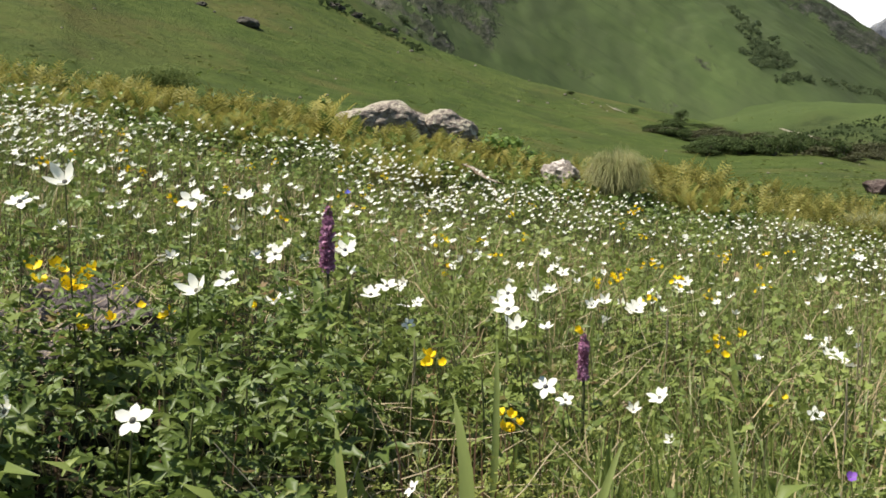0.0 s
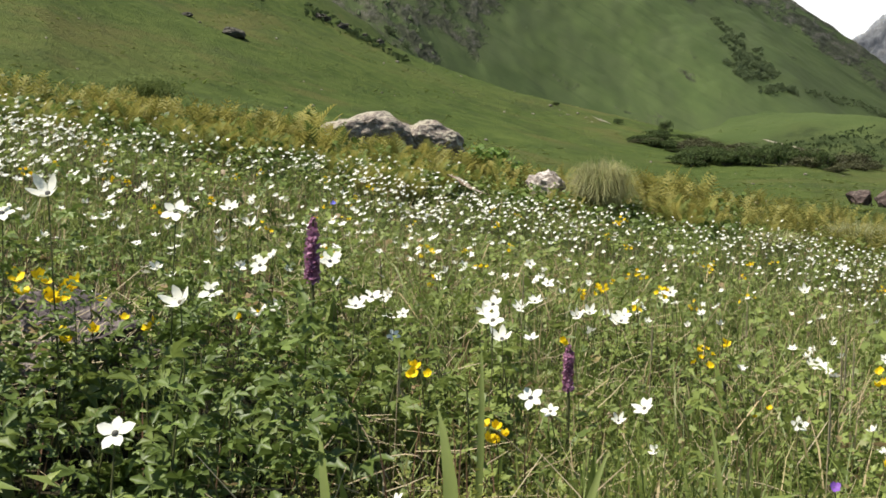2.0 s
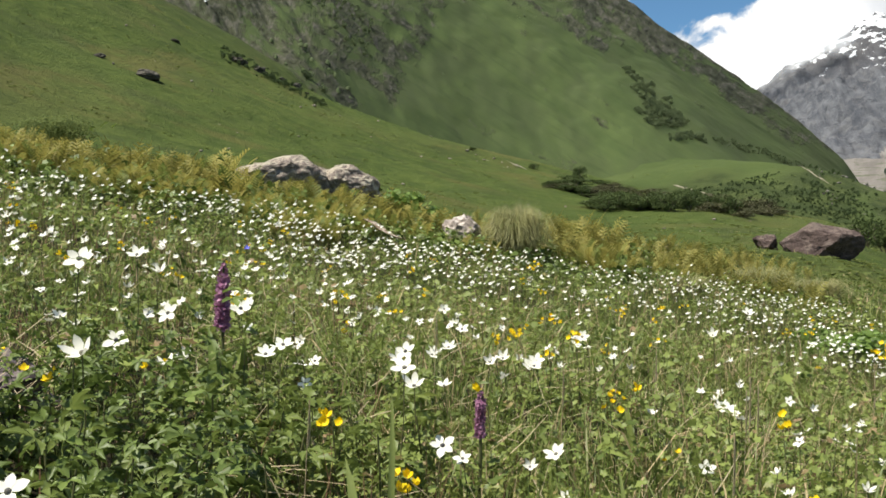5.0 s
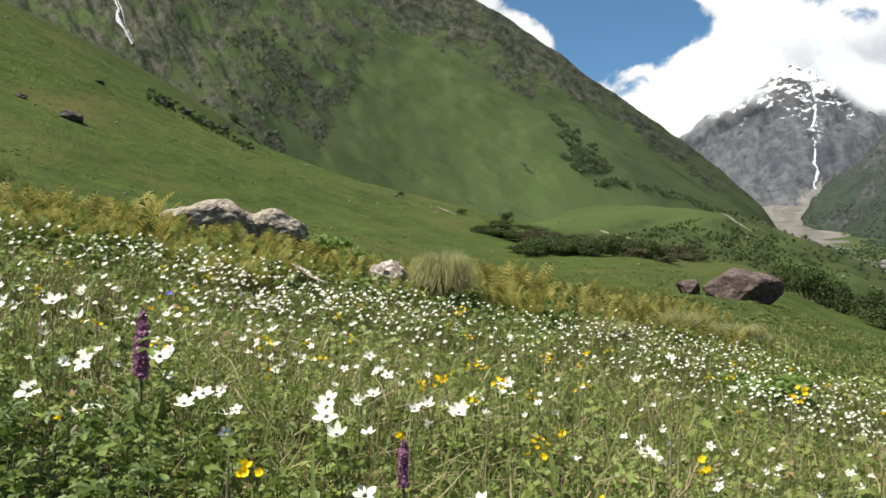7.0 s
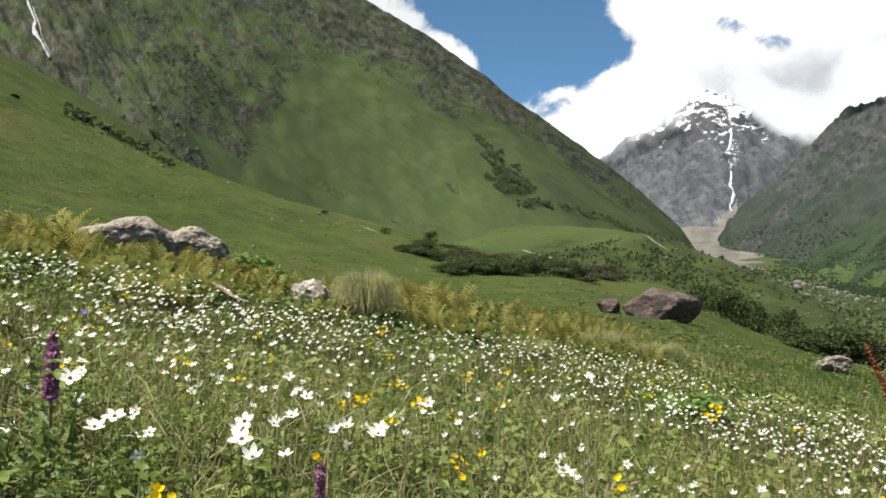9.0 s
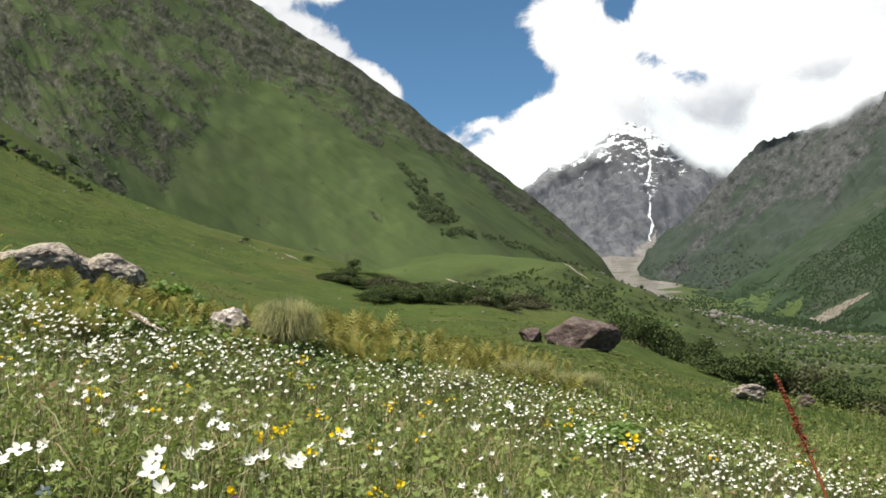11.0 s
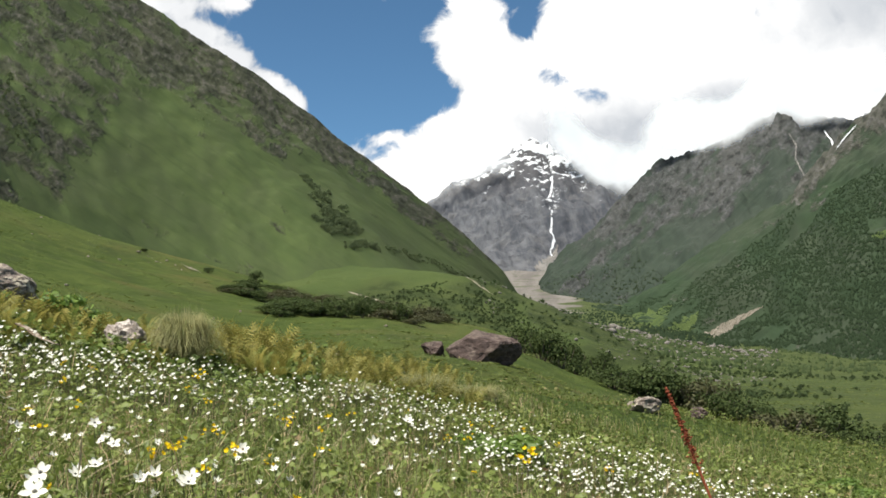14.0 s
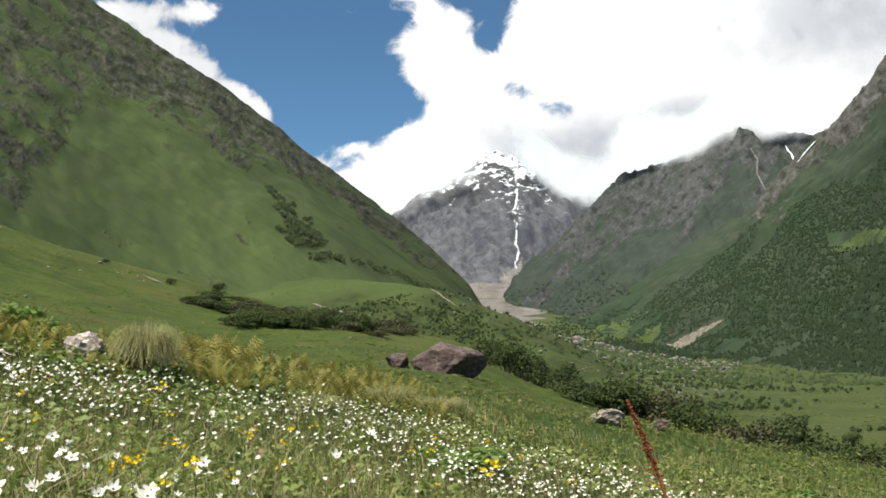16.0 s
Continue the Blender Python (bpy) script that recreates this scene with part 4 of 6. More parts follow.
for az, r, w, h in ((26.4, 6.6, 0.50, 0.30), (27.3, 6.8, 0.42, 0.26), (25.6, 6.9, 0.40, 0.24), (28.2, 6.7, 0.30, 0.22), (43.6, 9.4, 0.42, 0.20), (44.6, 9.0, 0.34, 0.18)):
    shrub("low fresh green leafy plant among the white flowers", az, r, w, h, "", name="leafy_plant")
# shrubs down in the valley
for az, r, w, h in [(27.6, 72, 2.4, 1.9), (28.5, 74, 2.6, 2.0), (29.4, 72, 2.6, 2.0), (30.3, 74, 2.6, 1.9), (31.2, 70, 2.6, 1.7), (32.2, 66, 2.6, 1.8), (33.2, 66, 2.6, 2.0), (34.1, 67, 2.8, 2.2), (35.0, 67, 3.0, 2.3), (35.9, 66, 2.8, 2.2),
                    (36.8, 66, 2.8, 2.1), (37.7, 66, 2.6, 1.8), (38.6, 66, 2.4, 1.5), (40.0, 70, 2.2, 1.5), (40.9, 68, 2.6, 2.1), (41.8, 68, 2.4, 2.1), (43.2, 70, 2.4, 2.0)]:
    shrub("dark green shrub at the foot of the slope in the valley", az, r, w * 1.15, h * 1.65, "valley shrubs", random.random() < 0.25)
for az, r, w, h in [(44.4, 64, 2.6, 1.3), (45.4, 62, 2.8, 1.5), (46.4, 60, 2.8, 1.6), (44.9, 70, 3.0, 1.9), (46.0, 72, 3.2, 2.0), (47.6, 70, 3.0, 1.9), (49.0, 68, 3.0, 1.8), (43.9, 78, 2.6, 1.6), (47.4, 58, 2.8, 1.5), (48.4, 56, 2.8, 1.4), (39.4, 74, 1.8, 1.2), (42.4, 86, 1.6, 1.1), (45.0, 96, 1.8, 1.2), (47.0, 92, 1.8, 1.3), (48.5, 88, 1.6, 1.2),
                    (43.6, 120, 2.0, 1.4), (46.2, 130, 2.0, 1.4), (41.0, 140, 2.4, 1.5), (38.2, 110, 2.4, 1.4), (36.4, 130, 2.6, 1.6), (33.5, 95, 2.4, 1.5), (31.2, 110, 2.4, 1.6), (29.2, 100, 2.4, 1.6)]:
    shrub("low green shrub scattered over the valley floor", az, r, w, h * 1.5, "valley shrubs", random.random() < 0.4)


for az, r, w, h in [(38.2, 66, 3.4, 4.0), (39.2, 68, 3.6, 4.2), (40.4, 66, 3.6, 3.8), (41.4, 68, 3.4, 4.2), (42.4, 66, 3.8, 4.0), (43.4, 68, 3.4, 3.6), (44.4, 66, 3.6, 3.8), (45.6, 66, 3.6, 3.6), (46.8, 64, 3.6, 3.4), (48.0, 64, 3.4, 3.4)]:
    shrub("tall olive-brown shrub in the thicket below the slope", az + random.uniform(-0.4, 0.4), r + random.uniform(-5, 5), w, h * random.uniform(0.7, 1.1), "valley shrubs", random.random() < 0.3)
for i in range(44):
    az = random.uniform(26.4, 36.0)
    shrub("dark green bush in the belt across the bouldery fan", az, random.uniform(185, 270), random.uniform(3.0, 5.5), random.uniform(2.6, 4.4), "bushes on the fan", random.random() < 0.3)


# ---- tussock grass ----
def tussock(label, az, r, wide, high, n, seed):
    global rng
    rng = np.random.default_rng(seed)
    x0, y0 = r * math.sin(radians(az)), r * math.cos(radians(az))
    a, q = rng.uniform(0, 6.28, n), np.sqrt(rng.random(n)) * wide * 0.22
    x, y = np.cos(a) * q, np.sin(a) * q
    far_out = rng.random(n) ** 0.7
    a = a + rng.normal(0, 0.45, n)
    spread = wide * 0.50 * far_out
    l = high * rng.uniform(0.50, 1.12, n) * (1.0 - 0.28 * far_out)
    side = np.stack([-np.sin(a), np.cos(a), np.zeros(n)], -1) * rng.uniform(0.003, 0.006, n)[:, None]
    out = np.stack([np.cos(a), np.sin(a), np.zeros(n)], -1)
    up = np.array([0, 0, 1.0])
    base = np.stack([x, y, np.zeros(n)], -1)
    rows_ = []
    for f in (0, 0.25, 0.5, 0.75, 1.0):
        c = base + out * (spread * f ** 1.5)[:, None] + up * (l * np.sin(f * (1.45 + 1.35 * far_out ** 1.5)))[:, None]
        rows_ += [c - side * (1.05 - f), c + side * (1.05 - f)]
    v = np.stack(rows_, 1).reshape(-1, 3)
    t = np.array([(k + d[0], k + d[1], k + d[2]) for k in (0, 2, 4, 6) for d in ((0, 1, 3), (0, 3, 2))])
    f = (t[None] + (np.arange(n) * 10)[:, None, None]).reshape(-1, 3)
    ob = new("grass_tussock", soup("grass_tussock", v, f, TUSSOCK))
    ob.location = (x0, y0, land_at(x0, y0) - 0.02)
    return tagged(ob, label, "grass", "tussocks")


tussock("large pale straw-tipped tussock of long grass", 9.5, 9.6, 0.66, 0.55, 2600, 71)
tussock("low dry tan tussock of grass", 22.5, 10.5, 0.8, 0.30, 1100, 72)
tussock("low dry tan tussock of grass", 25.4, 11.0, 0.7, 0.28, 900, 73)
tussock("low dry tan tussock of grass", 18.8, 9.0, 0.5, 0.2, 400, 74)


# ---- ferns ----
def frond_mesh(seed, length=0.42, pairs=13, full=True):
    """An upright arching fern leaf along +y/+z from the origin."""
    pf = np.array([(0, 3, 1), (1, 3, 2), (2, 3, 4)])[: 3 if full else 2]
    r = random.Random(seed)
    pieces, spine = [], []
    for i in range(pairs + 3):
        f = i / (pairs + 2)
        spine.append((0.0, length * 0.42 * f ** 1.7, length * (f - 0.16 * f ** 3)))
    pieces.append(stalk(spine, 0.004, 3))
    pv = np.array([(0, -0.5, 0), (0, 0.5, 0), (0.55, 0.42, 0.03), (0.55, -0.42, 0.03), (1.0, 0.05, -0.08)], float)
    if not full:
        pv, pf = np.array([(0, -0.5, 0), (0, 0.5, 0), (0.6, 0.4, 0.03), (1.0, -0.1, -0.08)], float), np.array([(0, 3, 1), (1, 3, 2)])
    for i in range(pairs):
        f = 0.16 + 0.84 * i / pairs
        j = min(int(f * (pairs + 2)), pairs + 1)
        p, q = np.array(spine[j]), np.array(spine[j + 1])
        t = (q - p) / np.linalg.norm(q - p)
        span = length * 0.24 * math.sin(math.pi * (0.18 + 0.80 * f)) ** 0.8 * r.uniform(0.9, 1.1)
        for sgn in (-1, 1):
            ex = np.array([sgn, 0.2, 0.5]) / 1.14
            ez = np.cross(ex, t)
            m = np.stack([ex * span, t * length * 0.042, ez * span * 0.5], -1)
            pieces.append((pv @ m.T + p, pf if sgn > 0 else pf[:, ::-1]))
    return joined(pieces)


FROND_SHAPES = [frond_mesh(s) for s in (1, 2, 3)]
LIGHT_FRONDS = [frond_mesh(s, 0.42, 8, False) for s in (4, 5, 6)]
FRONDS = [soup("frond", *s, FERN_LEAF) for s in FROND_SHAPES]


def fern(x, y, size, r):
    ob = new("fern")
    ob.matrix_world = pose(x, y, land_at(x, y) - 0.01, 0, 0, r.uniform(0, 360)) @ Matrix.Scale(size, 4)
    n = r.randint(4, 6)
    for i in range(n):
        fr = part("frond", r.choice(FRONDS), ob)
        fr.matrix_basis = pose(0, 0, 0, r.uniform(-22, 12), r.uniform(-8, 8), 360 * i / n + r.uniform(-25, 25)) @ Matrix.Scale(r.uniform(0.75, 1.1), 4)
    return tagged(ob, "yellowing green fern with upright fronds on the knoll", "fern", "ferns along the knoll")


fern_r = random.Random(9)
fern_spots = []
while len(fern_spots) < 820:
    az = fern_r.uniform(-29, 25.5)
    inner = 9.1 + 0.4 * math.sin(az * 0.7) + (0.4 if az > 10 else 0) - (0.6 if -6 < az < 2 else 0)
    r_ = inner + abs(fern_r.gauss(0, 1.6))
    if r_ > 13.6 or (4 < az < 12 and fern_r.random() < 0.55) or (-6.0 < az < 1.8 and 10.7 < r_ < 12.2):
        continue
    if az > 17 and fern_r.random() < (az - 17) / 12:
        continue
    size = fern_r.uniform(0.55, 0.95) * (0.75 if r_ < 9.8 else 1.0) * (1.2 if 10.3 < az < 15 or -13 < az < -6 else 0.9 if az > 9 else 1.0)
    fern_spots.append((r_, r_ * math.sin(radians(az)), r_ * math.cos(radians(az)), size))
fern_spots.sort()
for r_, x, y, size in fern_spots[:290]:
    fern(x, y, size, fern_r)
rest = np.repeat(np.array(fern_spots[290:]), 5, axis=0)
n_rest = len(rest)
g_fern = np.random.default_rng(19)
places = np.stack([rest[:, 1], rest[:, 2], land(rest[:, 1], rest[:, 2]) - 0.01], -1)
spin = g_fern.uniform(0, 6.28, n_rest)
lean = np.stack([g_fern.normal(0, 0.16, n_rest), g_fern.normal(0, 0.16, n_rest), np.ones(n_rest)], -1)
kind_of = g_fern.integers(0, 3, n_rest)
FERN_REST = leafy("fern_rest_leaves", (0.190, 0.195, 0.044), (0.425, 0.365, 0.098), 0.6, 0.45)
tagged(new("fern_bank", soup("fern_bank", *joined([stamp(*LIGHT_FRONDS[i], places[kind_of == i], turns_facing(lean[kind_of == i], spin[kind_of == i]), rest[kind_of == i, 3] * g_fern.uniform(0.75, 1.1, int((kind_of == i).sum()))) for i in range(3)]), FERN_REST)),
       "bank of yellow-green ferns behind the nearest ones", "ferns", kind="stuff")
for i in range(16):
    az, r_ = fern_r.uniform(-6.5, 1.8), fern_r.uniform(10.1, 10.65)
    fern(r_ * math.sin(radians(az)), r_ * math.cos(radians(az)), fern_r.uniform(0.7, 0.95), fern_r)
for az, r_, s in ((-6.6, 10.9, 1.45), (-7.3, 11.2, 1.3), (-6.0, 11.4, 1.35), (-5.4, 10.9, 1.1)):
    fern(r_ * math.sin(radians(az)), r_ * math.cos(radians(az)), s, fern_r)

# ---- meadow flowers ----
HEADS = [flower_head(n, 0.0228, 0.0140, d, s) for n, d, s in ((5, 0.30, 1), (6, 0.5, 2), (5, 0.85, 3), (5, 0.15, 4))]
HEAD_MESHES = [soup("blossom", *h, PETAL) for h in HEADS]
CENTRE_MESH = soup("centre", *dome(0.0044, 0.0045), CENTRE)
STEM_MESH = soup("stem", *stalk([(0, 0, 0), (0.012, 0.004, 0.35), (0.006, -0.006, 0.7), (0, 0, 1.0)], 0.0017, 4), STEM)
LEAF5, LEAF3, SLIM = lobed_leaf(5, 0.45), lobed_leaf(3, 0.5), slim_leaf()


def ruff(seed):
    """The whorl of cut leaves on an anemone's stem."""
    r = np.random.default_rng(seed)
    n = 5
    a = np.arange(n) * 2 * np.pi / n + r.uniform(-0.3, 0.3, n)
    t = turns_facing(np.stack([np.cos(a) * 0.5, np.sin(a) * 0.5, np.ones(n)], -1), r.uniform(0, 6.28, n))
    return soup("leaf_whorl", *stamp(*LEAF5, np.zeros((n, 3)), t, r.uniform(0.026, 0.042, n)), HERB)


RUFFS = [ruff(s) for s in (1, 2, 3)]


def face_way(r, spread=0.5):
    return Vector((-0.25 + r.gauss(0, spread), -0.45 + r.gauss(0, spread), 1.0)).normalized()


def anemone(x, y, high, r, size=1.0, way=None, head=None, label="white five-petalled anemone with a dark centre on a thin stem"):
    ob = new("anemone")
    ob.location = (x, y, land_at(x, y))
    s = part("stem", STEM_MESH, ob)
    s.matrix_basis = pose(0, 0, 0, 0, 0, r.uniform(0, 360)) @ Matrix.Diagonal((1, 1, high, 1))
    b = part("blossom", HEAD_MESHES[head if head is not None else r.randrange(4)], ob)
    q = (way or face_way(r)).to_track_quat("Z", "Y").to_matrix().to_4x4()
    b.matrix_basis = Matrix.Translation((0, 0, high)) @ q @ pose(0, 0, 0, 0, 0, r.uniform(0, 360)) @ Matrix.Scale(size, 4)
    part("centre", CENTRE_MESH, b)
    w = part("leaf_whorl", r.choice(RUFFS), ob)
    w.matrix_basis = Matrix.Translation((0, 0, high * r.uniform(0.35, 0.6))) @ pose(0, 0, 0, 0, 0, r.uniform(0, 360)) @ Matrix.Scale(r.uniform(0.8, 1.3), 4)
    return tagged(ob, label, "flower", "white anemones")


def high_at(az, el, r):
    x, y, z = spot(az, el, r)
    return x, y, max(z - land_at(x, y), 0.05)


flower_r = random.Random(21)
# single blossoms close to the tripod: bearing, height angle, distance
WHITE_A = [(-23.1, -10.9, 1.54), (-22.2, -0.2, 1.60), (-20.0, 0.8, 1.60), (-16.8, -11.8, 1.10), (-13.7, -2.0, 2.96), (-13.6, -0.1, 1.71), (-13.4, -5.0, 1.48), (-11.8, -4.4, 1.93), (-10.8, 0.1, 2.26), (-10.3, -3.1, 3.21), (-9.7, -0.8, 2.96), (-9.2, -3.0, 2.14), (-9.2, -5.8, 1.93), (-8.5, -2.5, 2.57), (-8.2, -5.4, 2.26), (-5.4, -2.8, 2.26), (-4.0, -5.3, 1.93), (-3.1, -4.8, 2.14)]
WHITE_B = [(-2.2, -5.9, 2.96), (-1.9, -6.9, 2.75), (-1.7, -15.9, 2.26), (-1.4, -5.7, 2.96), (3.1, -5.6, 2.96), (3.6, -6.1, 1.83), (3.6, -5.2, 2.14), (4.1, -7.1, 2.03), (5.0, -5.4, 3.21), (5.2, -5.3, 2.96), (5.6, -2.9, 3.50), (5.7, -10.3, 1.83), (5.7, -7.1, 2.96), (5.9, -5.0, 3.21), (6.6, -4.0, 3.50), (6.8, -11.0, 2.57), (8.2, -5.8, 3.21), (8.5, -5.6, 4.20)]
WHITE_C = [(8.9, -5.6, 3.21), (10.3, -6.0, 2.96), (10.5, -11.4, 2.75), (10.6, -6.0, 2.96), (10.7, -5.7, 2.96), (11.9, -10.7, 2.03), (12.5, -13.0, 3.21), (13.2, -4.4, 3.50), (16.9, -8.4, 3.50), (19.9, -11.2, 2.75), (20.1, -4.2, 4.20), (20.5, -8.1, 2.96), (20.6, -8.0, 3.21), (20.9, -8.1, 2.96), (21.9, -3.0, 4.20)]
NEAR_WHITE = WHITE_A + WHITE_B + WHITE_C
YELLOW_SPOTS_A = [(-20.0, -3.9, 1.75, 4, 1.5), (-18.8, -4.1, 1.75, 3, 1.4), (-18.0, -3.9, 1.75, 1, 1.2), (-18.8, -5.9, 1.70, 1, 1.2), (-19.8, -6.5, 1.70, 1, 1.1), (-15.1, -6.0, 1.80, 2, 1.1), (-9.9, -5.6, 2.00, 1, 1.0), (-0.4, -8.4, 1.90, 4, 1.1), (3.8, -11.9, 1.60, 4, 1.0), (-14.5, -0.0, 3.20, 2, 1.2), (-8.8, -0.8, 3.30, 2, 1.1), (13.0, -4.2, 3.60, 3, 1.0), (9.8, -4.0, 3.80, 3, 1.0), (15.1, -7.4, 2.80, 3, 0.9), (3.0, -2.9, 3.60, 3, 1.1)]
YELLOW_SPOTS_B = [(0.0, -2.2, 3.80, 3, 1.1), (3.6, -0.8, 4.80, 3, 1.1), (18.0, -10.4, 2.40, 1, 1.0), (24.8, -12.5, 1.90, 6, 1.0), (8.1, -7.0, 2.10, 1, 1.0), (14.8, -7.6, 2.30, 3, 1.0), (23.8, -8.4, 2.20, 3, 1.0), (11.2, -5.4, 3.00, 3, 1.0), (12.9, -4.4, 3.00, 3, 1.0), (28.7, -4.7, 3.50, 4, 1.0), (9.6, -4.1, 3.20, 3, 1.0), (28.6, -4.6, 3.20, 4, 1.0), (10.4, -0.5, 6.00, 3, 1.2), (10.7, -0.4, 6.30, 3, 1.2), (28.7, -4.6, 4.60, 3, 1.0)]
NEAR_YELLOW = YELLOW_SPOTS_A + YELLOW_SPOTS_B

def standing(az, el, r_, least):
    """Draws a blossom's stand nearer until its stem is at least so long; gives place, height and the change of distance."""
    r_new = r_
    while high_at(az, el, r_new)[2] < least and r_new > 1.0:
        r_new *= 0.97
    return (*high_at(az, el, r_new), r_new / r_)


for az, el, r_ in NEAR_WHITE:
    x, y, h, nearer = standing(az, el, r_, 0.17)
    anemone(x, y, h, flower_r, flower_r.uniform(0.92, 1.10) * nearer, Vector((-0.2 + flower_r.gauss(0, 0.3), -1.3 if r_ < 1.2 else -0.75 + flower_r.gauss(0, 0.3), 1.0)).normalized(), flower_r.choice((0, 0, 1, 2, 3)) if r_ > 1.2 else 3)


def flower_edge(az):
    return np.interp(az, [-30, -10, 8, 25, 33, 41, 52], [9.4, 9.0, 8.9, 8.6, 7.8, 6.8, 6.0])


def thick(x, y, r, az):
    """How likely an anemone stands there."""
    patch = 0.5 + 1.4 * fbm(x / 0.9, y / 0.9, 3, 61)
    band = np.interp(r, [1.6, 2.5, 3.6, 4.8, 6.5, 9.0], [0.10, 0.22, 0.38, 0.70, 1.0, 0.95])
    right = 1.0 + 1.5 * ramp(az, 18, 34) * (1 - ramp(r, 6.5, 8))
    middle = 1.0 - 0.28 * np.exp(-((az - 8) / 7) ** 2)
    return np.clip(patch, 0.12, 1.2) * band * right * middle


n_try = 12500
az_t = rng.uniform(-29, 51, n_try)
r_t = np.sqrt(rng.uniform(1.9 ** 2, 9.9 ** 2, n_try))
x_t, y_t = r_t * np.sin(np.radians(az_t)), r_t * np.cos(np.radians(az_t))
keep = (rng.random(n_try) < thick(x_t, y_t, r_t, az_t) * 0.80) & (r_t < flower_edge(az_t) + rng.normal(0, 0.25, n_try))
keep &= ~((r_t < 2.6) & (az_t > -24) & (az_t < 24) & (rng.random(n_try) < 0.8))
x_t, y_t, r_t = x_t[keep], y_t[keep], r_t[keep]
order = np.argsort(r_t)
x_t, y_t, r_t = x_t[order], y_t[order], r_t[order]
single = 300 - len(NEAR_WHITE)
for x, y in zip(x_t[:single], y_t[:single]):
    anemone(float(x), float(y), flower_r.uniform(0.13, 0.24), flower_r, flower_r.uniform(0.52, 0.78))

# the many further off
xs, ys = x_t[single:], y_t[single:]
n_far = len(xs)
hs = rng.uniform(0.13, 0.25, n_far)
base = np.stack([xs, ys, land(xs, ys)], -1)
heads, stems = [], []
up3 = np.array([0, 0, 1.0])
normals = np.stack([-0.25 + rng.normal(0, 0.4, n_far), -0.38 + rng.normal(0, 0.4, n_far), np.ones(n_far)], -1)
spins = rng.uniform(0, 6.28, n_far)
kinds = rng.integers(0, 4, n_far)
for i, h in enumerate(HEADS):
    m = kinds == i
    heads.append(stamp(*h, base[m] + up3 * hs[m][:, None], turns_facing(normals[m], spins[m]), rng.uniform(0.46, 0.78, m.sum()) * np.interp(np.degrees(np.arctan2(xs[m], ys[m])), [-25, -8, 4, 15, 30], [1.24, 1.20, 0.98, 0.82, 0.66])))
tagged(new("anemone_field", soup("anemone_field", *joined(heads), PETAL)), "countless small white anemones thick over the slope", "flowers", kind="stuff")
sv, sf = stalk([(0, 0, 0), (0.01, 0.004, 0.5), (0, 0, 1.0)], 0.0018, 3)
tagged(new("anemone_stems", soup("anemone_stems", *stamp(sv, sf, base, turns_about_z(spins), np.stack([np.ones(n_far), np.ones(n_far), hs], -1)), STEM)), "thin dark stems of the many anemones", "stems", kind="stuff")

# yellow cinquefoils
YHEAD = [soup("blossom", *flower_head(5, 0.0092, 0.0110, d, s), YELLOW) for d, s in ((0.8, 5), (1.3, 6))]


def cinquefoil(x, y, high, r, blooms=None, size=1.0):
    ob = new("yellow_flower")
    ob.location = (x, y, land_at(x, y))
    part("stem", STEM_MESH, ob).matrix_basis = Matrix.Diagonal((1, 1, high * 0.9, 1))
    for i in range(blooms or r.randint(3, 6)):
        b = part("blossom", r.choice(YHEAD), ob)
        q = Vector((r.gauss(-0.1, 0.5), r.gauss(-0.5, 0.4), 0.9)).normalized().to_track_quat("Z", "Y").to_matrix().to_4x4()
        b.matrix_basis = Matrix.Translation((r.uniform(-0.028, 0.028) * size, r.uniform(-0.028, 0.028) * size, high + r.uniform(-0.03, 0.012))) @ q @ Matrix.Scale(size * r.uniform(0.85, 1.15), 4)
    w = part("leaf_whorl", r.choice(RUFFS), ob)
    w.matrix_basis = Matrix.Translation((0, 0, high * 0.6)) @ Matrix.Scale(0.9, 4)
    return tagged(ob, "bright yellow cup-shaped flowers in a small cluster", "flower", "yellow flowers")


for az, el, r_, n, s in NEAR_YELLOW:
    x, y, h, nearer = standing(az, el, r_, 0.14)
    cinquefoil(x, y, h, flower_r, n + 1, s * nearer * (1.0 if r_ < 2 else 0.85))
for i in range(85):
    az, r_ = flower_r.uniform(-26, 48), math.sqrt(flower_r.uniform(2.2 ** 2, 8.2 ** 2))
    if r_ < float(flower_edge(az)):
        cinquefoil(r_ * math.sin(radians(az)), r_ * math.cos(radians(az)), flower_r.uniform(0.10, 0.19), flower_r)


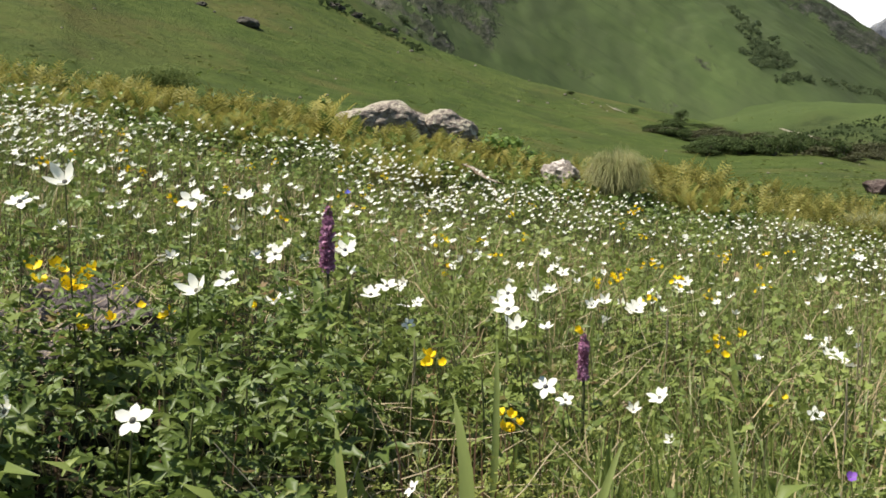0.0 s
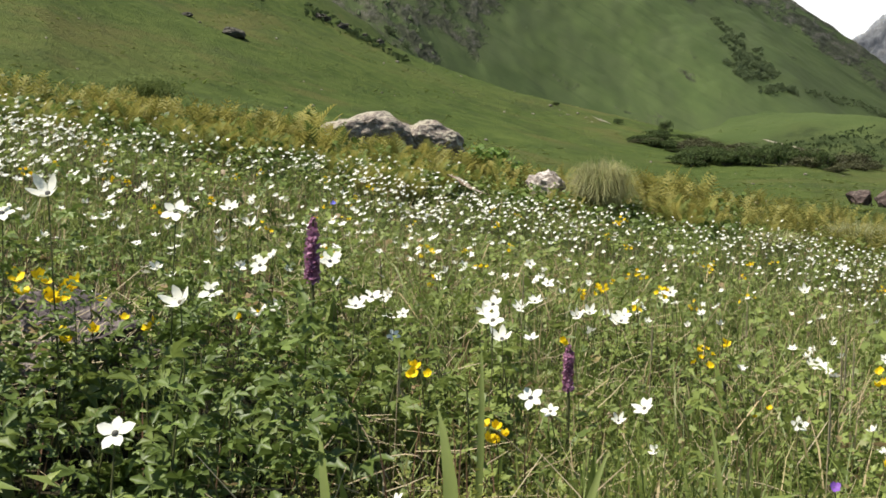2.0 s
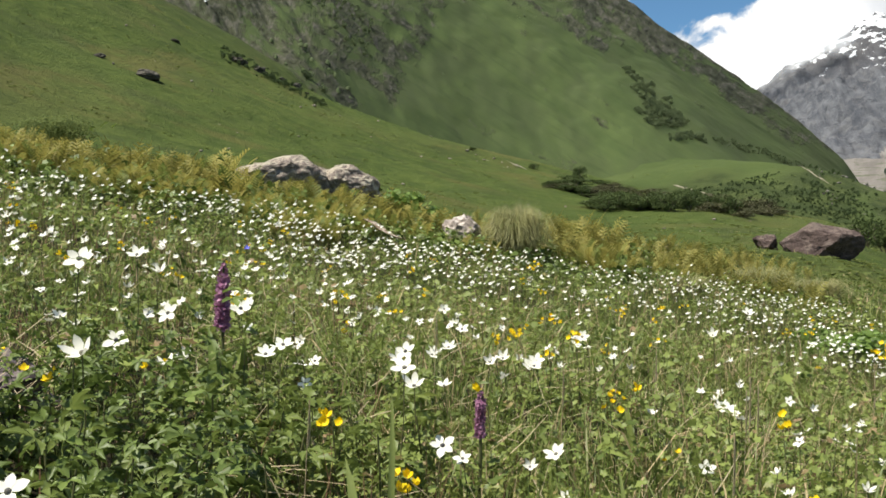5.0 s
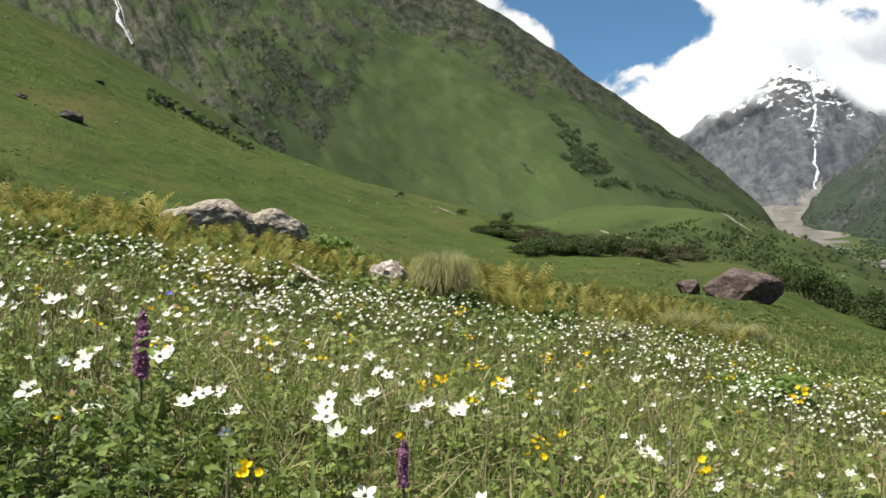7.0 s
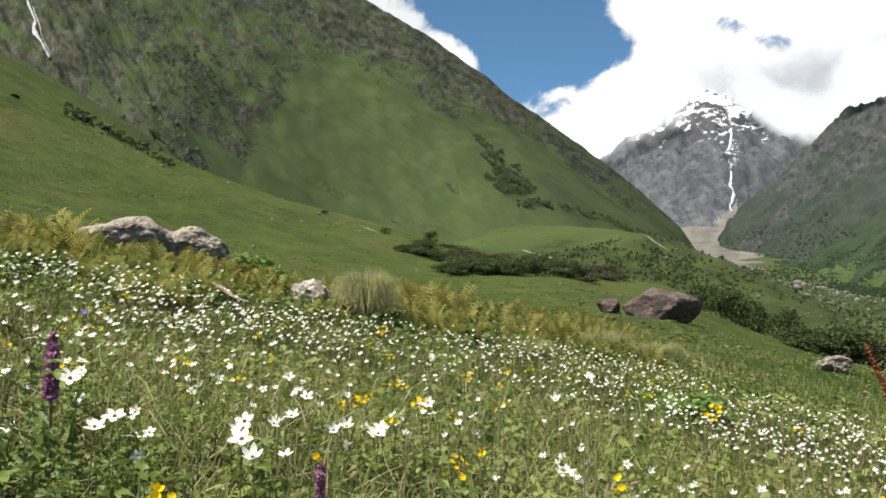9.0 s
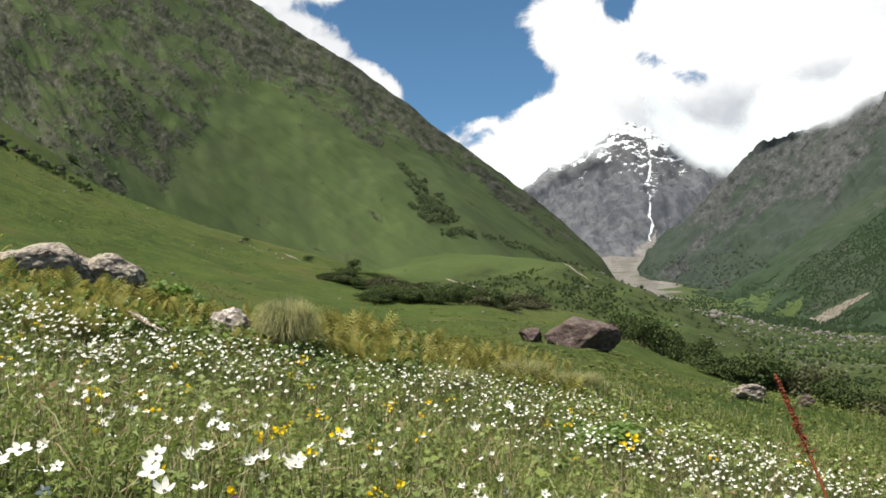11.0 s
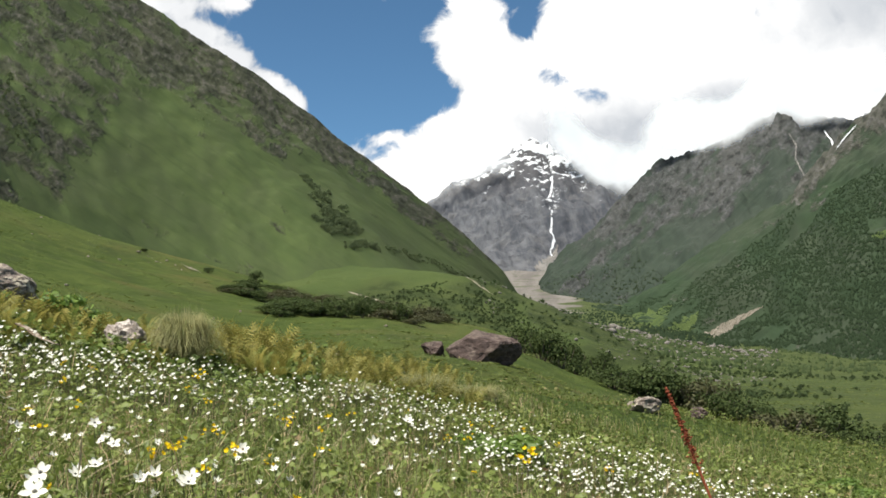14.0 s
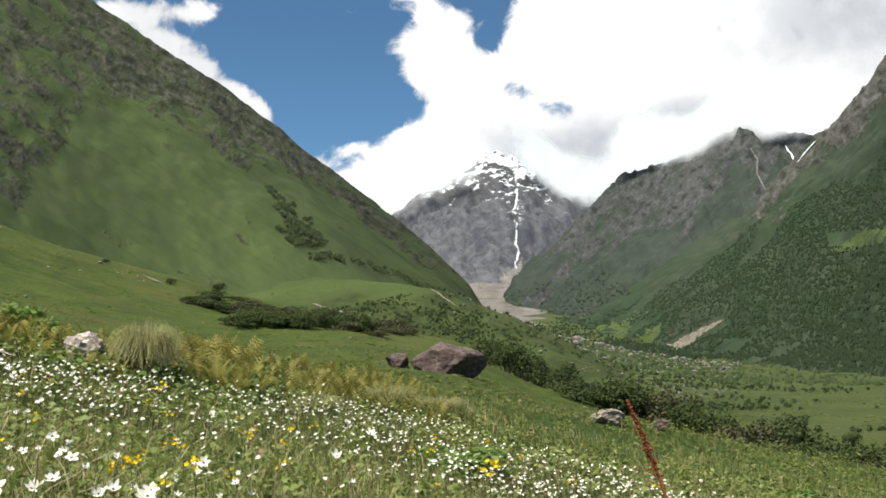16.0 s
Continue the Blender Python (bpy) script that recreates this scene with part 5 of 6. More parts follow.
# orchids
def orchid(az, el_top, r_, spike, label, lean=2.0):
    x, y, h = high_at(az, el_top, r_)
    ob = new("orchid")
    ob.matrix_world = pose(x, y, land_at(x, y), lean, lean * 0.5, 0)
    part("stem", soup("stem", *stalk([(0, 0, 0), (0.002, 0, h * 0.5), (0, 0, h - 0.01)], 0.0042, 6), STEM), ob)
    g = np.random.default_rng(int(abs(az) * 10))
    n = 210
    f = np.sqrt(g.random(n))
    zz = h - spike * f
    a = g.uniform(0, 6.28, n)
    rad = spike * 0.098 * np.clip(f * 3.2, 0.18, 1.0)
    out = np.stack([np.cos(a), np.sin(a), np.full(n, 0.15)], -1)
    p = np.stack([np.cos(a) * rad * 0.55, np.sin(a) * rad * 0.55, zz], -1)
    fv, ff = flower_head(4, 1.0, 0.85, 0.3, 77)
    part("flower_spike", soup("flower_spike", *stamp(fv, ff, p, turns_facing(out + g.normal(size=out.shape) * 0.35, g.uniform(0, 6.28, n)), rad * 0.75 * g.uniform(0.7, 1.15, n)), PURPLE), ob, "dense purple flower spike")
    for i in range(4):
        lf = part("leaf", soup("leaf", SLIM[0] * np.array([0.7, 1, 1]), SLIM[1], DARK_HERB, True), ob)
        lf.matrix_basis = pose(0, 0, 0.01 + h * 0.07 * i, 52 - 4 * i, 0, 95 * i + 20) @ Matrix.Scale(h * (0.62 - 0.09 * i), 4)
    return tagged(ob, label, "flower", "orchids")


orchid(-6.45, 0.05, 2.45, 0.165, "tall purple orchid spike with broad dark green leaves")
orchid(7.6, -7.0, 1.95, 0.095, "shorter purple orchid spike among grass")


def blue_flower(az, el, r_):
    x, y, h = high_at(az, el, r_)
    ob = new("blue_flower")
    ob.location = (x, y, land_at(x, y))
    part("stem", STEM_MESH, ob).matrix_basis = Matrix.Diagonal((1, 1, h, 1))
    b = part("blossom", soup("blossom", *flower_head(5, 0.016, 0.014, 0.5, 14), BLUE), ob)
    b.matrix_basis = Matrix.Translation((0, 0, h)) @ pose(0, 0, 0, 35, 0, 0)
    return tagged(ob, "single deep blue flower among the white anemones", "flower")


blue_flower(-5.25, 0.42, 5.0)


def violet_flower(az, el, r_):
    x, y, h = high_at(az, el, r_)
    ob = new("violet_flower")
    ob.location = (x, y, land_at(x, y))
    part("stem", STEM_MESH, ob).matrix_basis = Matrix.Diagonal((1, 1, h, 1))
    b = part("blossom", soup("blossom", *flower_head(5, 0.009, 0.009, 0.6, 15), VIOLET), ob)
    b.matrix_basis = Matrix.Translation((0, 0, h)) @ pose(0, 0, 0, 50, 0, 0)
    return tagged(ob, "small violet flower low in the grass", "flower")


violet_flower(21.7, -14.2, 1.6)


def sorrel():
    """A leaning dock spike with rust-red seeds."""
    r_ = 2.6
    top, low = np.array(spot(36.25, -1.1, r_)), np.array(spot(38.5, -7.0, r_))
    foot = np.array((low[0] + 0.01, low[1], land_at(low[0] + 0.01, low[1])))
    ob = new("red_dock")
    ob.location = foot
    line = [(0, 0, 0)] + [tuple(low + (top - low) * f - foot) for f in (0, 0.35, 0.7, 1.0)]
    part("stem", soup("stem", *stalk(line, 0.0045, 5), RUST), ob)
    g = np.random.default_rng(4)
    n = 420
    f = 0.30 + 0.70 * g.random(n) ** 0.8
    whorl = np.round(f * 34) / 34
    p = low + (top - low) * whorl[:, None] - foot + g.normal(size=(n, 3)) * (0.0085 * (1.12 - f))[:, None]
    seed_v = np.array([(0, -0.7, 0), (0.5, 0, 0.2), (0, 0.7, 0), (-0.5, 0, 0.2), (0, 0, -0.4)], float)
    seed_f = np.array([(0, 1, 2), (0, 2, 3), (0, 4, 1), (1, 4, 2), (2, 4, 3), (3, 4, 0)])
    part("seed_spike", soup("seed_spike", *stamp(seed_v, seed_f, p, turns_facing(g.normal(size=(n, 3)), g.uniform(0, 6.28, n)), g.uniform(0.0035, 0.007, n)), RUST), ob, "rust-red clustered seeds")
    return tagged(ob, "leaning rust-red dock seed spike above the flowers", "plant")


sorrel()


# ---- meadow leaves and grass ----
rng = np.random.default_rng(33)


def herbs(name, label, n, az0, az1, r0, r1, size, mat, leaf, high, near=0.6, patch_seed=0, patch_low=-0.1, per=11, spread=0.045, left_share=1.0, low=0.0):
    """Leafy plants: each a loose tuft of leaves round a stem."""
    x, y, r = sector(n // per, az0, az1, r0, r1, near)
    m = fbm(x / 0.55, y / 0.55, 3, patch_seed) > patch_low + rng.normal(0, 0.08, len(x))
    m &= rng.random(len(x)) < np.where((r < 2.7) & (x < -0.05 * y), left_share, 1.0)
    x, y = x[m], y[m]
    tall = high * (0.45 + 1.1 * np.clip(fbm(x / 0.4, y / 0.4, 2, patch_seed + 3) + 0.5, 0, 1)) * rng.uniform(0.6, 1.3, len(x))
    x, y, tall, scale = (np.repeat(v, per) for v in (x, y, tall, rng.uniform(0.7, 1.35, len(x))))
    n = len(x)
    a, q, f = rng.uniform(0, 6.28, n), np.abs(rng.normal(0, spread, n)) * scale, low + (1 - low) * rng.random(n) ** 0.7
    x, y = x + np.cos(a) * q, y + np.sin(a) * q
    z = land(x, y) + tall * f
    tilt = rng.uniform(0.2, 1.1, n)
    nrm = np.stack([np.cos(a) * tilt + rng.normal(0, 0.35, n), np.sin(a) * tilt + rng.normal(0, 0.35, n), np.ones(n)], -1)
    s = size * scale * rng.uniform(0.5, 1.3, n)
    v, f = stamp(*leaf, np.stack([x, y, z], -1), turns_facing(nrm, a + rng.normal(0, 0.8, n)), np.stack([s, s, s * rng.uniform(0.3, 2.4, n)], -1))
    tagged(new(name, soup(name, v, f, mat)), label, "leaves", kind="stuff")


def toothed_trefoil():
    """A leaf of three toothed leaflets on a short stalk."""
    half = [(0.13, 0.10), (0.19, 0.24), (0.12, 0.30), (0.15, 0.42)]
    rim = [(-a, b) for a, b in half] + [(0, 0.58)] + [(a, b) for a, b in reversed(half)]
    one = np.array([(0, 0, 0)] + [(a, b, 0.35 * abs(a) - 0.25 * b * b) for a, b in rim], float)
    fan = np.array([(0, i + 1, i) for i in range(1, len(rim))])
    pieces = []
    for turn, s in ((0, 1.0), (75, 0.85), (-75, 0.85)):
        a = radians(turn)
        m = np.array([[math.cos(a), math.sin(a), 0], [-math.sin(a), math.cos(a), 0], [0, 0, 1]]) * s
        pieces.append((one @ m.T + np.array([0, 0.30, 0]), fan))
    return joined(pieces)


TREFOIL = toothed_trefoil()
herbs("geranium_leaves", "lobed green leaves of low herbs covering the ground", 12000, -31, 53, 0.72, 5.0, 0.020, HERB, LEAF5, 0.13, 0.85, 81, -0.25, left_share=0.15)
herbs("trefoil_leaves", "three-lobed green leaves mixed through the herbs", 13000, -31, 53, 0.72, 4.0, 0.016, HERB, LEAF3, 0.10, 0.85, 82, -0.3, left_share=0.22)
herbs("toothed_leaves", "dark green toothed leaves on upright stems", 4200, -31, -5.5, 1.16, 3.0, 0.022, DARK_HERB, TREFOIL, 0.33, 0.7, 85, -0.02, 15, 0.034, low=0.42)
herbs("upright_leaves", "green lobed leaves on upright stems between the flowers", 14000, -7, 53, 1.55, 5.0, 0.019, HERB, LEAF5, 0.20, 0.75, 86, 0.0, 13, 0.032)
herbs("mossy_leaves", "tiny yellow-green leaves of mossy ground cover", 20000, -8, 26, 0.74, 1.9, 0.0085, MOSS, LEAF3, 0.11, 0.85, 87, -0.10, 25, 0.05)
herbs("lance_leaves", "narrow green leaves between the flowers", 20000, -31, 53, 0.75, 6.5, 0.032, HERB, SLIM, 0.14, 0.7, 89, -0.12, left_share=0.5)
quad_leaf = (np.array([(-0.3, 0, 0), (0.3, 0, 0), (0.42, 0.55, 0.08), (-0.42, 0.55, 0.08), (0, 1.1, 0)], float), np.array([(0, 1, 2), (0, 2, 3), (3, 2, 4)]))
herbs("meadow_leaves", "small green leaves of the flower meadow", 52000, -31, 53, 3.6, 10.5, 0.027, HERB, quad_leaf, 0.13, 0.2, 93, -0.3)
herbs("slope_herbs", "low green herbs over the edge of the flower slope", 24000, 17, 54, 7.5, 17.0, 0.027, TURF, quad_leaf, 0.12, 0.3, 97, -0.2)
herbs("fern_undergrowth", "low green leaves under the ferns", 26000, -31, 17, 8.6, 14.0, 0.045, DARK_HERB, quad_leaf, 0.14, 0.2, 95, -0.3)


BROWN_STEM = leafy("brown_stems", (0.085, 0.048, 0.026), (0.215, 0.125, 0.070), 0.7, 0.15)


def grass(name, label, n, az0, az1, r0, r1, high, wide, mat, near, rows_n=2, lean=0.5, seed=0):
    x, y, r = sector(n, az0, az1, r0, r1, near)
    m = rng.random(n) < np.where((r < 2.4) & (np.degrees(np.arctan2(x, y)) < -3), 0.25, 1.0)
    x, y, r = x[m], y[m], r[m]
    n = len(x)
    tall = 0.6 + 0.9 * np.clip(fbm(x / 0.7, y / 0.7, 3, seed) + 0.45, 0, 1)
    h = high * tall * rng.uniform(0.45, 1.2, n)
    v, f = blades(x, y, land(x, y) - 0.004, h, wide * rng.uniform(0.6, 1.4, n), rng.uniform(0.1, 1.0, n) * lean * 1.5, rows_n)
    tagged(new(name, soup(name, v, f, mat)), label, "grass", kind="stuff")


grass("near_grass", "fine green and straw-coloured grass blades", 32000, -31, 53, 0.7, 5.0, 0.14, 0.0030, GRASS, 0.65, 3, 0.85, 51)
grass("tall_grass", "taller green grass blades standing over the herbs", 4200, -4, 53, 0.8, 5.5, 0.21, 0.0045, GRASS, 0.7, 3, 0.8, 55)
grass("upright_grass", "lush upright green grass blades near the tripod", 9000, 5, 50, 1.1, 2.7, 0.17, 0.0036, GRASS, 0.6, 3, 0.28, 56)
grass("long_grass", "long upright fresh green grass beside the tripod", 1700, 8, 34, 1.15, 1.7, 0.22, 0.0044, GRASS, 0.6, 3, 0.30, 59)
grass("brown_stems", "thin upright reddish-brown dry stems among the flowers", 5200, -28, 52, 1.3, 7.5, 0.19, 0.0026, BROWN_STEM, 0.4, 3, 0.25, 57)
grass("meadow_grass", "green grass of the flower slope", 48000, -31, 54, 4.0, 12.0, 0.15, 0.0050, GRASS, 0.3, 2, 0.5, 52)
grass("knoll_grass", "long green grass on the knoll and lower slope", 38000, -33, 56, 9.5, 32.0, 0.11, 0.0085, TURF, 0.5, 2, 0.5, 53)
grass("hillside_grass", "short green turf on the hillside", 16000, -34, 58, 22.0, 70.0, 0.13, 0.030, TURF, 0.6, 2, 0.9, 54)


grass("surround_grass", "fine green grass behind and beside the tripod", 70000, 53, 329, 0.5, 9.0, 0.16, 0.0095, GRASS, 0.4, 2, 0.7, 58)
herbs("surround_herbs", "low green herbs behind and beside the tripod", 18000, 53, 329, 0.5, 9.0, 0.04, HERB, quad_leaf, 0.13, 0.4, 99, -0.3)


def straw(name, label, n, az0, az1, r0, r1, mat):
    """Dry stalks lying and leaning at all angles."""
    x, y, r = sector(n, az0, az1, r0, r1, 0.6)
    z = land(x, y) + rng.uniform(0.03, 0.14, n)
    a, e, l = rng.uniform(0, 6.28, n), np.abs(rng.normal(0.15, 0.45, n)), rng.uniform(0.05, 0.17, n)
    d = np.stack([np.cos(a) * np.cos(e), np.sin(a) * np.cos(e), np.sin(e)], -1)
    w = np.cross(d, np.array([0.3, -0.5, 0.8]))
    w = w / np.linalg.norm(w, axis=1, keepdims=True) * rng.uniform(0.0006, 0.0013, n)[:, None]
    p = np.stack([x, y, z], -1)
    m = p + d * (l * 0.5)[:, None] + rng.normal(0, 0.006, (n, 3))
    q = p + d * l[:, None]
    v = np.stack([p - w, p + w, m - w, m + w, q - w * 0.5, q + w * 0.5], 1).reshape(-1, 3)
    t = np.array([(0, 1, 3), (0, 3, 2), (2, 3, 5), (2, 5, 4)])
    tagged(new(name, soup(name, v, (t[None] + (np.arange(n) * 6)[:, None, None]).reshape(-1, 3), mat)), label, "straw", kind="stuff")


# a half-sunk stone with dry twigs in the near herbs
place_rock("stone", "flat grey-purple stone half hidden under near herbs and twigs", -19.5, 2.15, (0.44, 0.26, 0.17), 51, PURPLE_ROCK, 10, 4, 0.0, rough=0.3)
STRAW = leafy("dry_straw", (0.30, 0.23, 0.13), (0.55, 0.46, 0.30), 0.7, 0.2)
straw("dry_stalks", "dry tan stalks tangled in the green", 1900, -10, 53, 0.9, 6.0, STRAW)
straw("dry_litter", "short dry straw lying on the mossy ground", 90, -8, 14, 0.8, 1.7, STRAW)
straw("dry_twigs", "dry pale twigs lying over the near stone", 260, -25, -15, 1.85, 2.35, STRAW)


def cut_leaf(seed, lobes=5, stalk_length=0.55):
    """A palmate leaf of unit length on its stalk: deep-cut toothed lobes, each folded along its rib."""
    r = random.Random(seed)
    pts, faces = [(0, stalk_length, 0.02)], []
    for i in range(lobes):
        mid = radians(-112 + 224 * i / (lobes - 1)) + r.uniform(-0.08, 0.08)
        long_ = 0.56 * (1 - 0.22 * abs(i - (lobes - 1) / 2) / 2) * r.uniform(0.9, 1.1)
        first = len(pts)
        for turn, f, z in ((-0.42, 0.34, 0.02), (-0.40, 0.66, 0.09), (-0.22, 0.74, 0.06), (-0.10, 0.94, 0.03), (0, 1.0, -0.04), (0.10, 0.94, 0.03), (0.22, 0.74, 0.06), (0.40, 0.66, 0.09), (0.42, 0.34, 0.02)):
            a = mid + turn
            pts.append((math.sin(a) * long_ * f, stalk_length + math.cos(a) * long_ * f, z * 0.9 - 0.16 * f * f + 0.05))
        rib = len(pts)
        pts.append((math.sin(mid) * long_ * 0.6, stalk_length + math.cos(mid) * long_ * 0.6, -0.03))
        faces += [(rib, first + q + 1, first + q) for q in range(8)] + [(0, rib, first), (0, first + 8, rib)]
    blade = np.array(pts, float), np.array(faces)
    return joined([blade, stalk([(0, 0, -0.05), (0, stalk_length * 0.5, 0.03), (0, stalk_length, 0.02)], 0.014, 3)])


CUT_LEAVES = {m: [soup("leaf", *cut_leaf(s_), m) for s_ in (1, 2, 3)] for m in (HERB, DARK_HERB)}


def leafy_herb(label, az, r_, high, leaves, size, mat, r):
    """An upright herb: a stem with stalked, deep-cut leaves up its length."""
    x, y = r_ * math.sin(radians(az)), r_ * math.cos(radians(az))
    ob = new("leafy_herb")
    ob.location = (x, y, land_at(x, y))
    st = part("stem", STEM_MESH, ob)
    st.matrix_basis = pose(0, 0, 0, r.uniform(-8, 8), r.uniform(-8, 8), r.uniform(0, 360)) @ Matrix.Diagonal((1.4, 1.4, high, 1))
    for i in range(leaves):
        f = 0.25 + 0.75 * (i + r.random()) / leaves
        lf = part("leaf", r.choice(CUT_LEAVES[mat]), ob)
        lf.matrix_basis = pose(0, 0, high * f, 38 - 30 * (1 - f) + r.uniform(-24, 24), r.uniform(-20, 20), 137.5 * i + r.uniform(-30, 30)) @ Matrix.Scale(size * r.uniform(0.65, 1.2) * (1.25 - 0.5 * f), 4)
    return tagged(ob, label, "plant", "leafy herbs")


herb_r = random.Random(57)
for i in range(60):
    az, q = herb_r.uniform(-25.5, -4.5), herb_r.random()
    leafy_herb("dark green herb with deep-cut toothed leaves in the near undergrowth", az, 1.08 + (0.75 if az < -15 else 1.15) * q, (herb_r.uniform(0.09, 0.17) if az < -15 else herb_r.uniform(0.14, 0.25)) + 0.03 * q, herb_r.randint(7, 11), herb_r.uniform(0.056, 0.080), DARK_HERB if herb_r.random() < 0.72 else HERB, herb_r)
for i in range(40):
    az, q = herb_r.uniform(-6.5, 4.5), herb_r.random()
    leafy_herb("light green herb with broad lobed leaves beside the orchid", az, 1.75 + 0.9 * q, herb_r.uniform(0.13, 0.22), herb_r.randint(7, 10), herb_r.uniform(0.050, 0.070), HERB, herb_r)
for i in range(44):
    az, q = herb_r.uniform(4.0, 48), herb_r.random()
    leafy_herb("green herb with lobed leaves between grass and flowers", az, 1.6 + 1.8 * q, herb_r.uniform(0.09, 0.18), herb_r.randint(5, 9), herb_r.uniform(0.038, 0.056), HERB if herb_r.random() < 0.6 else DARK_HERB, herb_r)


def blade_leaf(label, az, el_top, r_, wide, mat, r):
    """One long broad leaf blade standing almost upright."""
    x, y, h = high_at(az, el_top, r_)
    lean = r.uniform(-0.5, 0.5)
    rows_ = [(0.0, 0.55, 0.0), (0.25, 0.9, 0.01), (0.5, 1.0, 0.03), (0.75, 0.8, 0.08), (0.92, 0.42, 0.14), (1.0, 0.03, 0.18)]
    pts, fc = [], []
    for f, w, d in rows_:
        side_ = lean * d * h * 2
        pts += [(side_ - w * wide / 2, d * h - 0.2 * w * wide, f * h), (side_, d * h, f * h), (side_ + w * wide / 2, d * h - 0.2 * w * wide, f * h)]
    for q in range(len(rows_) - 1):
        for j in (0, 1):
            b = 3 * q + j
            fc += [(b, b + 1, b + 4), (b, b + 4, b + 3)]
    ob = new("blade_leaf", soup("blade_leaf", np.array(pts, float), np.array(fc), mat, True))
    ob.matrix_world = pose(x, y, land_at(x, y), 0, r.uniform(-6, 6), r.uniform(-35, 35) - az)
    return tagged(ob, label, "leaf", "blade leaves")


for az, el, r_, w in ((1.1, -11.6, 1.10, 0.020), (-4.8, -12.4, 1.12, 0.015), (2.6, -7.8, 1.5, 0.011), (7.4, -13.4, 1.15, 0.014), (-22.3, -11.5, 1.3, 0.022), (-6.3, -4.9, 2.40, 0.034), (-7.0, -6.2, 2.38, 0.026), (-5.6, -7.4, 2.36, 0.030),
                      (16.4, -11.3, 1.35, 0.009)):
    blade_leaf("broad upright green leaf blade over the low herbs", az, el, r_, w, DARK_HERB if -8 < az < -5.5 else BLADE, herb_r)


def broad_blades(label, spots_, length):
    """A tuft of broad upright strap leaves."""
    for az, r_, n in spots_:
        x, y = r_ * math.sin(radians(az)), r_ * math.cos(radians(az))
        ob = new("strap_leaved_plant")
        ob.location = (x, y, land_at(x, y))
        for i in range(n):
            lf = part("leaf", STRAP, ob)
            lf.matrix_basis = pose(flower_r.uniform(-0.015, 0.015), flower_r.uniform(-0.015, 0.015), 0, flower_r.uniform(68, 84), 0, flower_r.uniform(0, 360)) @ Matrix.Scale(length * flower_r.uniform(0.7, 1.15), 4)
        tagged(ob, label, "plant", "strap-leaved plants")


STRAP = soup("leaf", slim_leaf()[0] * np.array([0.42, 1, 0.6]), slim_leaf()[1], HERB, True)
broad_blades("tuft of broad upright green strap leaves", [(-4.4, 1.25, 3), (0.7, 1.2, 4), (4.0, 1.6, 3), (-8.6, 2.4, 4), (-5.6, 2.5, 3), (9.5, 1.5, 4), (13.0, 1.7, 3), (18.0, 1.6, 4), (21.0, 2.0, 3), (26.0, 2.4, 3), (16.0, 2.6, 3), (31.0, 2.6, 3)], 0.19)


def seed_stalk(az, el, r_):
    """A tall dry stalk with a narrow seed head."""
    x, y, h = high_at(az, el, r_)
    ob = new("dry_stalk")
    ob.location = (x, y, land_at(x, y))
    part("stem", soup("stem", *stalk([(0, 0, 0), (0.006, 0, h * 0.5), (0.012, 0.004, h)], 0.0010, 4), STRAW), ob)
    part("seed_head", soup("seed_head", *stalk([(0.010, 0.003, h * 0.72), (0.013, 0.005, h * 0.85), (0.012, 0.004, h * 1.02)], 0.0019, 5), STRAW), ob)
    return tagged(ob, "tall dry straw-coloured grass stalk with a seed head", "grass", "dry stalks")


for az, el, r_ in ((9.0, -1.0, 4.4), (21.1, -9.5, 1.7), (21.9, -6.5, 2.3), (22.3, -6.9, 2.4), (21.7, -7.2, 2.3), (5.0, -3.5, 2.6), (17.0, -5.0, 2.8), (12.0, -6.0, 2.3), (28.0, -5.6, 2.9), (33.0, -5.0, 3.2), (-2.0, -8.0, 1.7)):
    seed_stalk(az, el, r_)


# ---- far things ----


def side_tree(p):
    rows_n, cols_n = p.shape[:2]
    i, j = np.meshgrid(np.arange(rows_n - 1), np.arange(cols_n - 1), indexing="ij")
    quads = np.stack([i * cols_n + j, i * cols_n + j + 1, (i + 1) * cols_n + j + 1, (i + 1) * cols_n + j], -1).reshape(-1, 4)
    return BVHTree.FromPolygons(p.reshape(-1, 3).tolist(), quads.tolist())


def drape(name, label, category, mat, tree, line, rows_n, cols_n, seed, proud):
    """A ragged strip lying on a slope along a line of bearing, height angle and half width (degrees)."""
    line = np.array(line, float)
    g = np.random.default_rng(seed)
    s = np.linspace(0, len(line) - 1, rows_n)
    k = np.arange(len(line))
    az, el, w = (np.interp(s, k, line[:, i]) for i in range(3))
    ta, te = np.gradient(az), np.gradient(el)
    n = np.hypot(ta, te)
    na, ne = te / n, -ta / n
    wob = g.normal(0, 0.25, (rows_n, 2))
    pts = []
    for i in range(rows_n):
        for f in np.linspace(-1 + wob[i, 0], 1 + wob[i, 1], cols_n):
            a, e = radians(az[i] + na[i] * w[i] * f), radians(el[i] + ne[i] * w[i] * f)
            way = Vector((math.sin(a) * math.cos(e), math.cos(a) * math.cos(e), math.sin(e)))
            hit = tree.ray_cast(Vector((0, 0, 0.5)), way)
            if hit[0] is None:
                hit = tree.find_nearest(Vector(spot(math.degrees(a), math.degrees(e), 1500.0)))
            at, up = hit[0], hit[1]
            up = up if up.z > 0 else -up
            pts.append(tuple(at + up * proud))
    mesh = grid_mesh(name, np.array(pts).reshape(rows_n, cols_n, 3), rows_n, cols_n, mat)
    return tagged(new(name, mesh), label, category, kind="structure")


